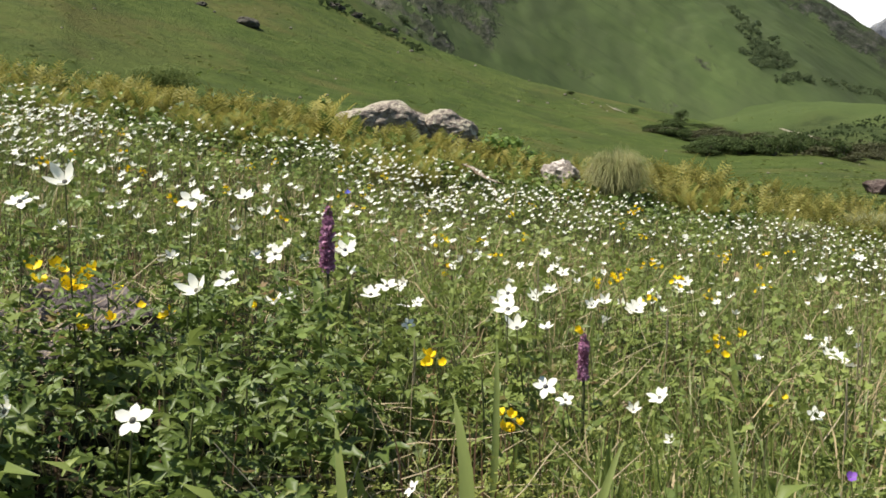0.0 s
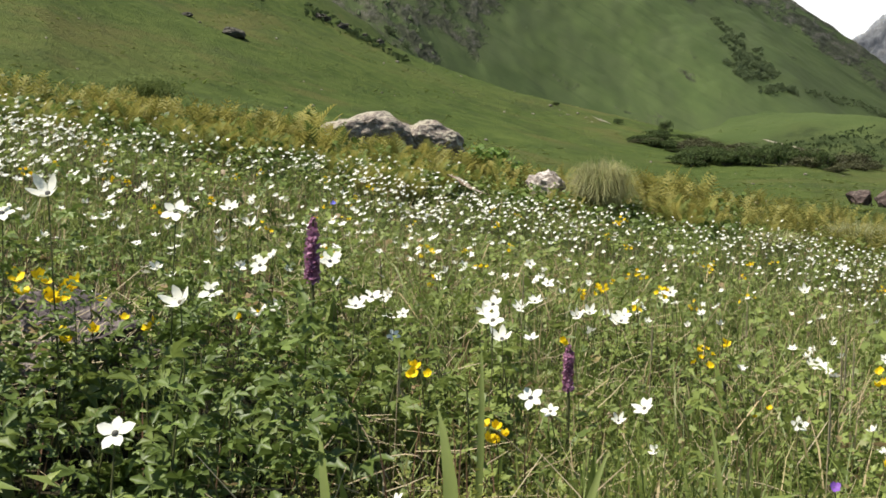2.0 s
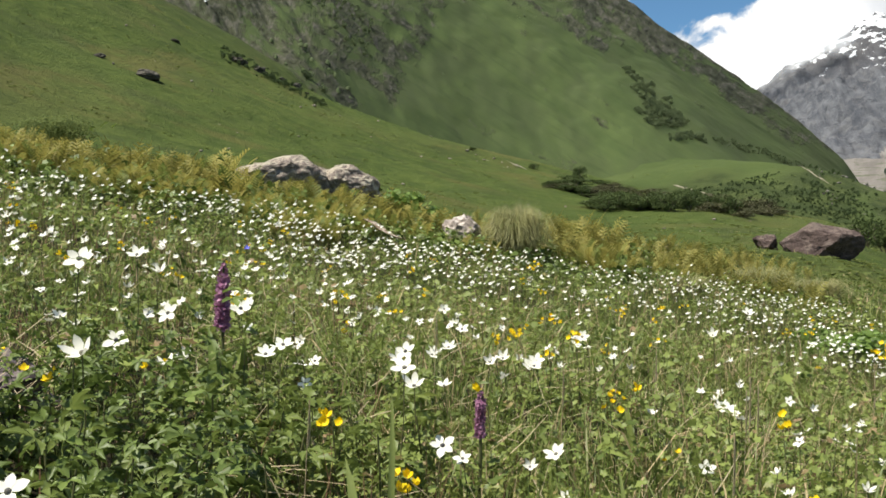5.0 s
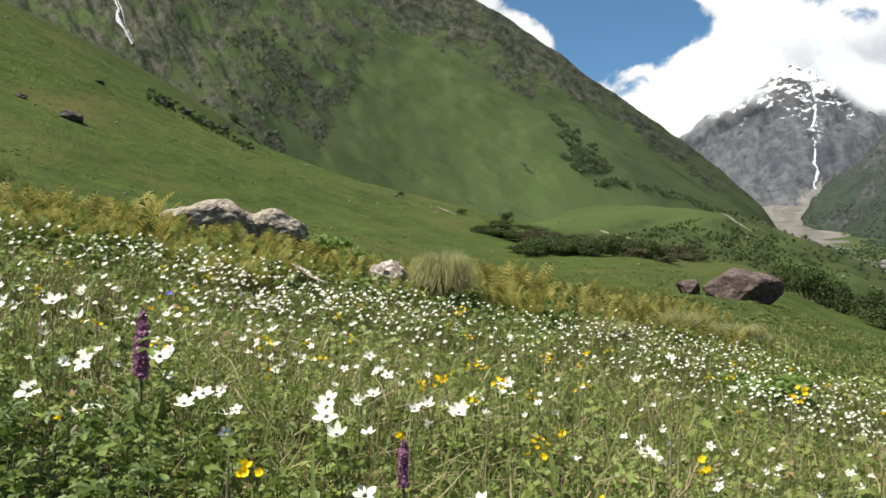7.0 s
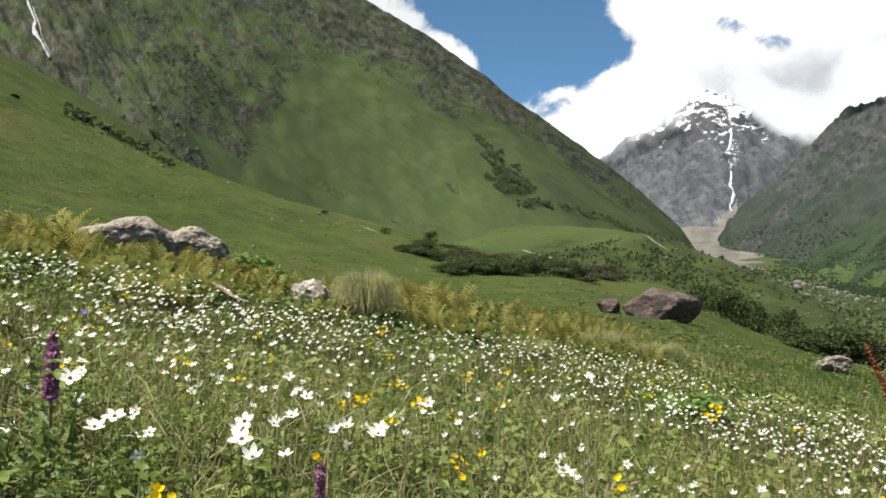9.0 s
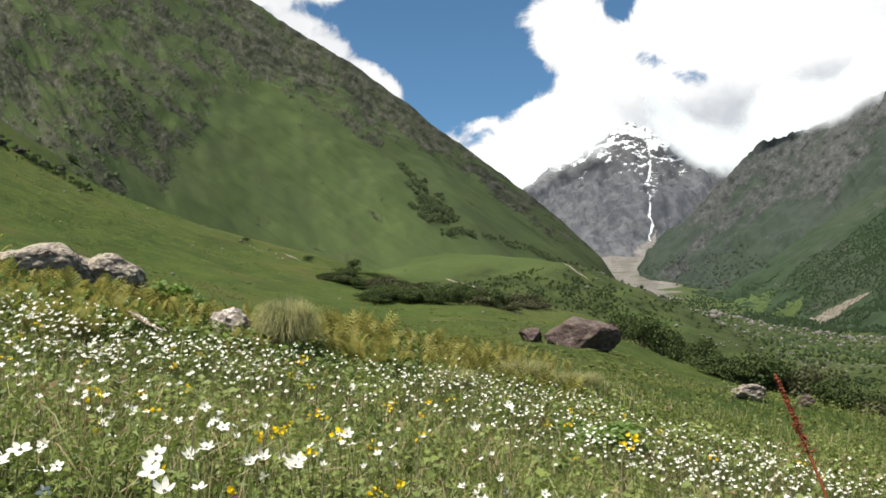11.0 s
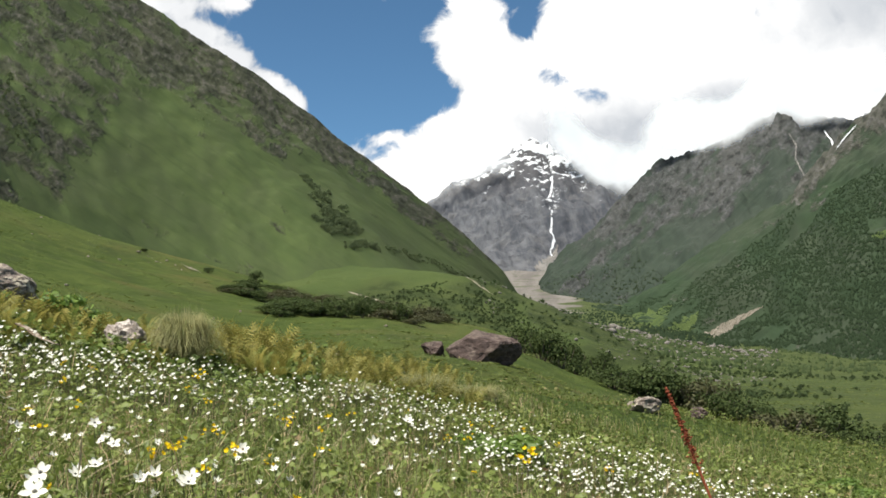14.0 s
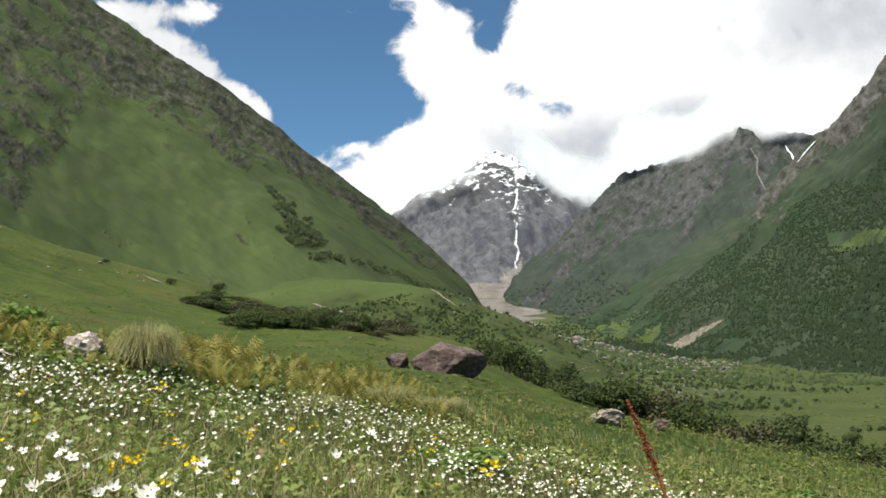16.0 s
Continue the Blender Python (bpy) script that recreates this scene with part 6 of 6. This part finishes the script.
GREY_SCREE = rock_material("grey_scree", (0.13, 0.122, 0.112), (0.21, 0.197, 0.182), (0.24, 0.225, 0.208), 0.5, 90.0)
SLIP = rock_material("slip_soil", (0.095, 0.090, 0.066), (0.24, 0.205, 0.165), (0.30, 0.262, 0.215), 0.5, 40.0)
FOAM = rock_material("falling_water", (0.12, 0.12, 0.11), (0.62, 0.63, 0.64), (0.70, 0.71, 0.72), 0.5, 4.0)
SNOW = rock_material("snow_and_foam", (0.62, 0.63, 0.65), (0.85, 0.86, 0.88), (0.85, 0.86, 0.88), 0.5, 40.0)
LIGHT_TURF = slope_material("light_turf", (0.055, 0.084, 0.026), (0.080, 0.110, 0.034), (0.09, 0.09, 0.06), (0.15, 0.14, 0.1), 900.0, 1000.0, 0.2, marks=0.4)[0]
left_tree, right_tree, far_tree = side_tree(LEFT_SIDE), side_tree(RIGHT_SIDE), side_tree(FAR_SIDE)
drape("waterfall", "thin white waterfall running down a rocky gully", "waterfall", FOAM, left_tree, [(-8.8, 16.4, 0.02), (-8.62, 15.8, 0.06), (-8.30, 15.2, 0.03), (-8.34, 14.6, 0.10), (-7.95, 14.1, 0.03), (-7.80, 13.8, 0.08), (-7.6, 13.4, 0.03)], 90, 6, 5, 0.4)
drape("waterfall", "second thin thread of falling water beside the waterfall", "waterfall", FOAM, left_tree, [(-8.45, 15.9, 0.01), (-8.1, 15.0, 0.03), (-8.0, 14.4, 0.01), (-7.7, 13.9, 0.03), (-7.5, 13.5, 0.01)], 60, 3, 15, 0.4)
drape("landslip", "pale bare landslip on the forested slope", "scree", SLIP, right_tree, [(36.2, 0.7, 0.30), (37.2, 1.2, 0.26), (38.2, 1.75, 0.24), (39.4, 2.45, 0.11), (40.3, 2.9, 0.02)], 40, 5, 6, 0.4)
drape("clearing", "light green clearing at the forest's foot", "grass", LIGHT_TURF, right_tree, [(32.0, 1.9, 0.1), (33.4, 2.0, 0.35), (34.8, 2.3, 0.45), (35.4, 2.9, 0.15), (35.6, 3.1, 0.02)], 30, 6, 7, 0.4)
drape("clearing", "light green clearing at the forest's foot", "grass", LIGHT_TURF, right_tree, [(35.4, 1.4, 0.25), (36.3, 1.9, 0.4), (36.8, 2.4, 0.15), (37.0, 2.7, 0.02)], 30, 6, 17, 0.4)
drape("clearing", "light green clearing in the forest", "grass", LIGHT_TURF, right_tree, [(45.8, 6.3, 0.1), (47.0, 6.7, 0.3), (48.4, 7.3, 0.45), (49.6, 7.6, 0.4)], 30, 6, 8, 0.4)
drape("snow_patch", "small white snow patch in a gully", "snow", SNOW, right_tree, [(44.3, 11.0, 0.01), (44.7, 11.5, 0.03), (45.3, 12.1, 0.012)], 14, 4, 9, 1.5)
drape("snow_patch", "narrow white snow patch in a gully", "snow", SNOW, far_tree, [(43.7, 11.9, 0.02), (44.0, 11.4, 0.04), (44.2, 10.9, 0.02)], 12, 4, 10, 2.5)


drape("scree_gully", "pale scree gully on the far ridge", "scree", GREY_SCREE, far_tree, [(41.9, 11.9, 0.02), (42.25, 11.3, 0.04), (42.2, 10.6, 0.03), (42.5, 9.9, 0.04), (42.7, 9.5, 0.015)], 40, 3, 14, 1.0)

drape("debris_cone", "pale debris cone under the snow gully", "scree", GREY_SCREE, side_tree(PEAK_SIDE), [(29.45, 6.4, 0.03), (29.35, 5.9, 0.12), (29.0, 5.4, 0.30), (28.3, 5.0, 0.30)], 30, 5, 24, 3.0)


TRAIL = rock_material("trodden_earth", (0.13, 0.125, 0.075), (0.30, 0.265, 0.200), (0.36, 0.325, 0.255), 0.5, 12.0)


def trail(label, line, half, seed):
    """A worn strip lying on the land along a line of bearings (degrees) and distances."""
    line, g = np.array(line, float), np.random.default_rng(seed)
    s_ = np.linspace(0, len(line) - 1, 40)
    az_, r_ = (np.interp(s_, np.arange(len(line)), line[:, i]) for i in range(2))
    r_ = r_ + np.cumsum(g.normal(0, 0.10, 40)) * half
    w = half * g.uniform(0.4, 1.2, 40) * np.sin(np.linspace(0.15, 2.99, 40))
    rr = r_[:, None] + w[:, None] * np.linspace(-1, 1, 4)
    x_, y_ = rr * np.sin(np.radians(az_))[:, None], rr * np.cos(np.radians(az_))[:, None]
    z_ = land(x_.ravel(), y_.ravel()).reshape(x_.shape) + 0.0006 * rr
    tagged(new("trail", grid_mesh("trail", np.stack([x_, y_, z_], -1), 40, 4, TRAIL)), label, "trail", kind="structure")


trail("pale worn trail across the front of the terrace", [(17.9, 349), (18.6, 347), (19.2, 344), (20.2, 337)], 1.6, 51)
trail("pale stony trail below the mountain's foot", [(24.3, 378), (24.7, 373), (25.2, 369), (26.0, 365)], 1.0, 52)
trail("pale bare earth along the crest of the green slope", [(8.9, 141), (9.3, 138), (9.7, 138), (10.0, 136)], 0.6, 53)


def cloud_material():
    m, k = material("cloud", 1.0, 0.0)
    p = k.add("ShaderNodeNewGeometry").outputs["Position"]
    density = k.add("ShaderNodeAttribute", attribute_name="veil").outputs["Fac"]
    puff = k.math("ADD", k.math("MULTIPLY", k.noise(p, 0.0045, 7.0, 0.58), 0.7), k.math("MULTIPLY", k.noise(p, 0.016, 6.0, 0.6), 0.3))
    thick_ = k.step(k.math("ADD", density, k.math("MULTIPLY", k.math("SUBTRACT", puff, 0.5), 1.6)), 0.05, 0.95)
    k.put((0.90, 0.91, 0.93, 1.0), k.bsdf.inputs["Base Color"])
    soft, clear, body, whole = k.add("ShaderNodeBsdfTranslucent"), k.add("ShaderNodeBsdfTransparent"), k.add("ShaderNodeMixShader"), k.add("ShaderNodeMixShader")
    soft.inputs[0].default_value = (0.90, 0.91, 0.93, 1.0)
    body.inputs[0].default_value = 0.35
    k.tree.links.new(k.bsdf.outputs[0], body.inputs[1])
    k.tree.links.new(soft.outputs[0], body.inputs[2])
    k.put(thick_, whole.inputs[0])
    k.tree.links.new(clear.outputs[0], whole.inputs[1])
    k.tree.links.new(body.outputs[0], whole.inputs[2])
    k.tree.links.new(whole.outputs[0], k.out.inputs[0])
    return m


CLOUD = cloud_material()


def ridge_cloud(label, line, rise, most, seed):
    """Drifting cloud caught on a ridge, thin at its rims. line: bearing, height of the lower rim (degrees) and distance."""
    line = np.array(line, float)
    nu, nv = 110, 36
    u, v = np.meshgrid(np.linspace(line[0, 0], line[-1, 0], nu), np.linspace(0, 1, nv))
    el = np.interp(u, line[:, 0], line[:, 1]) + v * rise + 0.30 * fbm(u / 1.5, v * 0 + seed, 3, seed)
    rr = np.interp(u, line[:, 0], line[:, 2]) + 60 * v + 14 * fbm(u / 2.2, v * 1.5, 2, seed + 5)
    a = np.radians(u)
    pts = np.stack([rr * np.sin(a), rr * np.cos(a), rr * np.tan(np.radians(el)) + 0.5], -1)
    f = (u - line[0, 0]) / (line[-1, 0] - line[0, 0])
    veil = most * ramp(v, 0.0, 0.42) * (1 - ramp(v, 0.60, 1.0)) * ramp(f, 0, 0.2) * (1 - ramp(f, 0.8, 1.0))
    mesh = grid_mesh("cloud", pts, nv, nu, CLOUD)
    mesh.attributes.new("veil", "FLOAT", "POINT").data.foreach_set("value", veil.astype(np.float32).ravel())
    return tagged(new("cloud", mesh), label, "cloud", kind="stuff")


ridge_cloud("white cloud resting along the far ridge's crest", [(32.6, 9.0, 3090), (34.5, 10.1, 3020), (35.5, 10.7, 2985), (37.5, 10.5, 2920), (39.5, 11.1, 2860), (41.2, 12.0, 2810), (43, 11.6, 2810), (45.5, 11.6, 2800), (49, 11.6, 2800)], 4.2, 1.05, 3)
ridge_cloud("grey-white cloud curling round the peak's shoulder", [(28.2, 11.7, 4270), (29.8, 10.7, 4270), (30.8, 9.7, 4260), (31.8, 8.9, 4250), (33, 8.5, 4240), (36, 8.5, 4220), (39, 8.8, 4220)], 4.0, 1.0, 7)
ridge_cloud("thin cloud drifting over the peak's shoulder", [(20.6, 7.6, 4240), (22.4, 8.4, 4240), (24.0, 9.2, 4250), (25.6, 9.8, 4260), (27.8, 10.6, 4270)], 2.0, 0.48, 11)


def clump(seed, n, flake_size, jitter=0.25, lift=0.0):
    """A small ragged tree crown of leaf flakes, one unit high, in a few lobes."""
    g = np.random.default_rng(seed)
    lobes = g.uniform(-0.22, 0.22, (5, 3)) * np.array([1, 1, 0.7]) + np.array([0, 0, 0.48])
    d = g.normal(size=(n, 3))
    d /= np.linalg.norm(d, axis=1, keepdims=True)
    p = lobes[g.integers(0, 5, n)] + d * g.uniform(0.16, 0.30, n)[:, None]
    p[:, 2] = np.maximum(p[:, 2], 0.0)
    flake = np.array([(-0.5, -0.3, 0), (0.5, -0.3, 0.02), (0.05, 0.6, 0.05)], float)
    return stamp(flake, np.array([(0, 1, 2)]), p, turns_facing(d + g.normal(size=d.shape) * jitter + np.array([0, 0, lift]), g.uniform(0, 6.28, n)), flake_size * g.uniform(0.7, 1.4, n))


FAR_CLUMPS = [clump(s, 17, 0.32) for s in (1, 2, 3)]


def canopy(seed, sides=5):
    """The rounded, uneven top of a distant tree or bush."""
    g = np.random.default_rng(seed)
    pts = [(g.normal(0, 0.08), g.normal(0, 0.08), g.uniform(0.8, 1.0))]
    for f, z in ((0.36, 0.66), (0.56, 0.12)):
        for i in range(sides):
            a = 2 * math.pi * (i + g.uniform(-0.3, 0.3) + (0.5 if z < 0.5 else 0)) / sides
            q = f * g.uniform(0.75, 1.25)
            pts.append((math.cos(a) * q, math.sin(a) * q, z * g.uniform(0.75, 1.2)))
    fc = [(0, 1 + i, 1 + (i + 1) % sides) for i in range(sides)]
    for i in range(sides):
        p, q, s, t = 1 + i, 1 + (i + 1) % sides, 1 + sides + i, 1 + sides + (i + 1) % sides
        fc += [(p, s, q), (q, s, t)]
    return np.array(pts, float), np.array(fc)


LOW_CLUMPS = [canopy(s) for s in (1, 2, 3)]
DENSE_CLUMPS = [clump(s, 120, 0.135, 0.35) for s in (1, 2, 3)]
TINY_CLUMPS = [clump(s, 8, 0.46, 0.2) for s in (1, 2, 3)]
CLUMPS = [clump(s, 44, 0.22) for s in (1, 2, 3)]


def wood(name, label, places, size, mat, category="trees", shapes=FAR_CLUMPS, smooth=False):
    g = np.random.default_rng(len(places))
    kinds_ = g.integers(0, 3, len(places))
    pieces = []
    for i, c in enumerate(shapes):
        m = kinds_ == i
        n = int(m.sum())
        pieces.append(stamp(*c, places[m], turns_about_z(g.uniform(0, 6.28, n)), size * g.uniform(0.35, 1.3, n)[:, None] * g.uniform(0.7, 1.3, (n, 3))))
    return tagged(new(name, soup(name, *joined(pieces), mat, len(shapes[0][0]) == 11)), label, category, kind="stuff")


def on_side(p, n, v0, v1, seed, test, tries=6):
    """n places on a mountain side between two heights of its loft, where test(x, y, bearing, elevation) says so."""
    g = np.random.default_rng(seed)
    rows_n, cols_n = p.shape[:2]
    i, j = g.integers(int(v0 * rows_n), int(v1 * rows_n) - 1, n * tries), g.integers(0, cols_n - 1, n * tries)
    a, b = g.random((2, n * tries, 1))
    q = (p[i, j] * (1 - a) + p[i + 1, j] * a) * (1 - b) + (p[i, j + 1] * (1 - a) + p[i + 1, j + 1] * a) * b
    az = np.degrees(np.arctan2(q[:, 0], q[:, 1]))
    el = np.degrees(np.arctan2(q[:, 2] - 0.5, np.hypot(q[:, 0], q[:, 1])))
    return q[test(q[:, 0], q[:, 1], az, el) & (az > -30) & (az < 56)][:n]


# woodland green with extra blue in its colour, for distant haze
WOOD_LEAF = leafy("woodland_leaves", (0.035, 0.056, 0.030), (0.048, 0.072, 0.038), 0.85, 0.45, spec=0.05)
FAR_LEAF = leafy("far_leaves", (0.042, 0.060, 0.034), (0.056, 0.076, 0.041), 0.9, 0.45, spec=0.05)
HILL_LEAF = leafy("hill_tree_leaves", (0.096, 0.126, 0.064), (0.140, 0.172, 0.086), 0.85, 0.45, spec=0.05)
FOREST = leafy("forest_leaves", (0.052, 0.077, 0.033), (0.088, 0.118, 0.049), 0.8, 0.4, spec=0.1)
wood("forest", "dense dark green forest on the lower mountainside", on_side(RIGHT_SIDE, 36000, 0.01, 0.66, 31,
     lambda x, y, az, el: (fbm(x / 120, y / 120, 4, 9) > -0.28 + np.clip((el - 4.6 - (az - 36) * 0.42) * 0.16, 0, 2)) & ~((az > 45.6) & (np.abs(el - 6.9) < 0.4)) & ~((np.abs(el - 1.0 - (az - 36.6) * 0.48) < 0.35) & (az > 36) & (az < 40.3)) & ~((az > 32) & (az < 36.9) & (el < 2.3 + 0.2 * (az - 33)) & (fbm(x / 60, y / 60, 3, 12) > -0.15))), 2.5, WOOD_LEAF, shapes=LOW_CLUMPS)
wood("far_forest", "dark forest at the foot of the far slope", on_side(FAR_SIDE, 7000, 0.01, 0.5, 32, lambda x, y, az, el: fbm(x / 160, y / 160, 4, 19) > -0.3 + np.clip(el - 4.0, 0, 3) * 0.25), 3.6, FAR_LEAF, shapes=LOW_CLUMPS)
wood("hill_trees", "dark trees in a strip and in patches on the grass mountainside", np.concatenate([
    on_side(LEFT_SIDE, 60, 0.05, 0.95, 33, lambda x, y, az, el: (np.abs(az - 15.7 - (9.7 - el) * 1.0) < 0.25) & (el > 9.0) & (el < 10.1), 800),
    on_side(LEFT_SIDE, 420, 0.05, 0.95, 36, lambda x, y, az, el: (np.abs(az - 17.1 - (7.9 - el) * 0.62 + 0.9 * fbm(x / 14, y / 14, 3, 24)) < 0.30 + 0.42 * ramp(9.4 - el, 0.2, 1.8)) & (el > 6.9) & (el < 9.2) & (fbm(x / 18, y / 18, 3, 4) > -0.12), 500),
    on_side(LEFT_SIDE, 420, 0.0, 0.9, 34, lambda x, y, az, el: (np.abs(el - 6.3 + 0.26 * np.maximum(az - 19.2, 0) + 0.18 * np.maximum(az - 22.5, 0)) < 0.20) & (az > 17.7) & (az < 26.5) & (fbm(x / 16, y / 16, 3, 4) > -0.08 + 0.1 * (az > 22.5)), 400)]), 3.4, HILL_LEAF, shapes=DENSE_CLUMPS)
wood("hill_forest", "dark green trees in a gully behind the grassy spur", on_side(LEFT_SIDE, 90, 0.05, 0.95, 38, lambda x, y, az, el: (az > -2.8) & (az < 1.5) & (el > 8.5 - az * 0.3) & (el < 14.5) & (fbm(x / 40, y / 40, 3, 14) > 0.05), 900), 2.2, HILL_LEAF, shapes=DENSE_CLUMPS)
wood("mountain_scrub", "dark scrub scattered over the crags behind the grassy spur", on_side(LEFT_SIDE, 1300, 0.03, 0.85, 35,
     lambda x, y, az, el: (fbm(x / 40, y / 40, 5, 29) > 0.06 + 0.5 * ramp(az + 0.4 * (el - 10), -1, 4)) & (el < 17)), 1.3, HILL_LEAF, shapes=LOW_CLUMPS)


def stones(name, label, x, y, size, mat, seed):
    g = np.random.default_rng(seed)
    bm = bmesh.new()
    bmesh.ops.create_icosphere(bm, subdivisions=1, radius=0.5)
    v = np.array([tuple(q.co) for q in bm.verts]) * g.uniform(0.7, 1.2, (len(bm.verts), 1)) * np.array([1.2, 1.0, 0.75])
    f = np.array([[q.index for q in face.verts] for face in bm.faces])
    bm.free()
    n = len(x)
    p = np.stack([x, y, land(x, y) + 0.12 * size], -1)
    return tagged(new(name, soup(name, *stamp(v, f, p, turns_about_z(g.uniform(0, 6.28, n)), g.uniform(0.4, 1.3, (n, 3)) * np.asarray(size)[:, None]), mat)), label, "stones", kind="stuff")


SHRUB_TURF = leafy("tuft_leaves", (0.095, 0.128, 0.030), (0.190, 0.215, 0.058), 0.7, 0.4)
FAN_STONE = rock_material("fan_stone", (0.12, 0.11, 0.10), (0.23, 0.21, 0.19), (0.28, 0.26, 0.235), 0.5, 6.0)
g_far = np.random.default_rng(77)


def flats(n, az0, az1, r0, r1):
    az, r = np.radians(g_far.uniform(az0, az1, n)), r0 * (r1 / r0) ** g_far.random(n)
    return r * np.sin(az), r * np.cos(az), r


# boulders and scrub on the fan, thickest towards its lip
x, y, r = flats(3400, 25.3, 41, 300, 1000)
az_f = np.degrees(np.arctan2(x, y))
m = fbm(x / 45, y / 45, 4, 15) + 0.30 * ramp(r, 260, 480) - 0.25 * ramp(az_f, 34, 41) + rng.normal(0, 0.15, len(x)) > 0.12
stones("valley_stones", "pale boulders strewn over the bouldery fan", x[m], y[m], 0.0046 * r[m] * g_far.uniform(0.25, 1.0, m.sum()) ** 1.8, FAN_STONE, 3)
n_lip = 900
az_f = g_far.uniform(25.2, 40.5, n_lip)
lip_r = np.interp(az_f, [25.5, 29.2, 31.7, 33.9, 36.2, 38.4, 40.6], [620, 700, 760, 820, 880, 930, 980]) * (1 - 0.30 * g_far.random(n_lip) ** 1.6)
x, y = lip_r * np.sin(np.radians(az_f)), lip_r * np.cos(np.radians(az_f))
m = fbm(x / 60, y / 60, 4, 95) > -0.04
stones("moraine_boulders", "grey boulders heaped along the moraine's edge", x[m], y[m], ((0.0125 - 0.00045 * (az_f - 25)) * lip_r * g_far.uniform(0.25, 1.0, n_lip) ** 2.4)[m], FAN_STONE, 5)
x, y, r = flats(7000, 24.5, 55, 225, 1050)
m = fbm(x / 38, y / 38, 4, 25) + 0.32 * ramp(r, 240, 420) - 0.03 * np.clip(np.degrees(np.arctan2(x, y)) - 36, 0, 20) + rng.normal(0, 0.12, len(x)) > 0.08
wood("valley_scrub", "low dark scrub thick over the bouldery fan", np.stack([x, y, land(x, y) - 0.15], -1)[m & (r > 430)], 2.0, FOREST, "shrubs", LOW_CLUMPS)
wood("fan_scrub", "low dark scrub on the near part of the bouldery fan", np.stack([x, y, land(x, y) - 0.15], -1)[m & (r <= 430)], 1.5, FOREST, "shrubs", CLUMPS)
x, y, r = flats(4200, 28.6, 40, 1000, 2300)
m = fbm(x / 90, y / 90, 4, 28) > -0.15
wood("valley_forest", "dark trees on the far valley floor", np.stack([x, y, land(x, y) - 0.3], -1)[m], 4.0, WOOD_LEAF, "trees", LOW_CLUMPS)
x, y, r = flats(1300, 36, 52, 110, 800)
m = fbm(x / 30, y / 30, 3, 26) > 0.12
wood("meadow_scrub", "low dark bushes dotted over the valley meadow", np.stack([x, y, land(x, y) - 0.1], -1)[m], 1.6, FOREST, "shrubs", CLUMPS)
x, y, r = flats(2600, 17.5, 27.5, 290, 378)
az_t, el_t = np.degrees(np.arctan2(x, y)), np.degrees(np.arctan2(land(x, y) - 0.5, r))
# thickened below the terrace's lip, so dark scrub also stands for its shade
m = (el_t < 3.55 + 0.22 * np.clip(az_t - 19.1, 0, 3.8) - 0.40 * np.maximum(az_t - 23.6, 0)) & (fbm(x / 25, y / 25, 4, 35) + 0.20 * ramp(az_t, 18, 22) + 0.25 * fbm(x / 6, y / 6, 3, 36) > 0.17)
spur_az = np.radians(g_far.uniform(-6.9, -1.2, 170))
spur_rr = 148 + g_far.normal(0, 3.0, 170)
sx, sy = spur_rr * np.sin(spur_az), spur_rr * np.cos(spur_az)
wood("spur_scrub", "low dark scrub along the edge of the grassy spur", np.stack([sx, sy, land(sx, sy) - 0.1], -1)[fbm(sx / 6, sy / 6, 3, 44) > -0.08], 0.9, FOREST, "shrubs", DENSE_CLUMPS)
wood("terrace_scrub", "low scrub on the front of the grassed terrace", np.stack([x, y, land(x, y) - 0.25], -1)[m], 1.1, FOREST, "shrubs", CLUMPS)
x, y, r = flats(110, -30, 22, 40, 165)
f = g_far.random(16)
rx = 132 + 8 * g_far.random(16)
az_row = np.radians(5.5 + 4.0 * f)
x, y, r = np.concatenate([x, rx * np.sin(az_row)]), np.concatenate([y, rx * np.cos(az_row)]), np.concatenate([r, rx])
stones("hill_stones", "small grey stones lying on the green hillside", x, y, 0.0026 * r * g_far.uniform(0.3, 1.5, len(x)), GREY_ROCK, 4)
x, y, r = flats(8000, -31, 30, 26, 170)
m = fbm(x / 9, y / 9, 4, 55) > -0.05
flat_clumps = [(v * np.array([1.5, 1.5, 0.28]), f) for v, f in TINY_CLUMPS]
wood("hill_tufts", "grass and herb tufts dotted over the hillside", (np.stack([x, y, land(x, y) - 0.03], -1))[m], 0.34, SHRUB_TURF, "grass", flat_clumps)
x, y, r = flats(2600, 8, 50, 240, 520)
m = fbm(x / 20, y / 20, 4, 56) > -0.02
wood("terrace_tufts", "rough grass tufts on the terrace and valley meadow", (np.stack([x, y, land(x, y) - 0.05], -1))[m], 0.9, SHRUB_TURF, "grass", flat_clumps)
x, y, r = flats(8000, 34, 53, 48, 420)
m = fbm(x / 12, y / 12, 4, 57) > -0.04
wood("meadow_tufts", "rough grass tufts over the valley meadow", (np.stack([x, y, land(x, y) - 0.04], -1))[m], 0.6, SHRUB_TURF, "grass", flat_clumps)
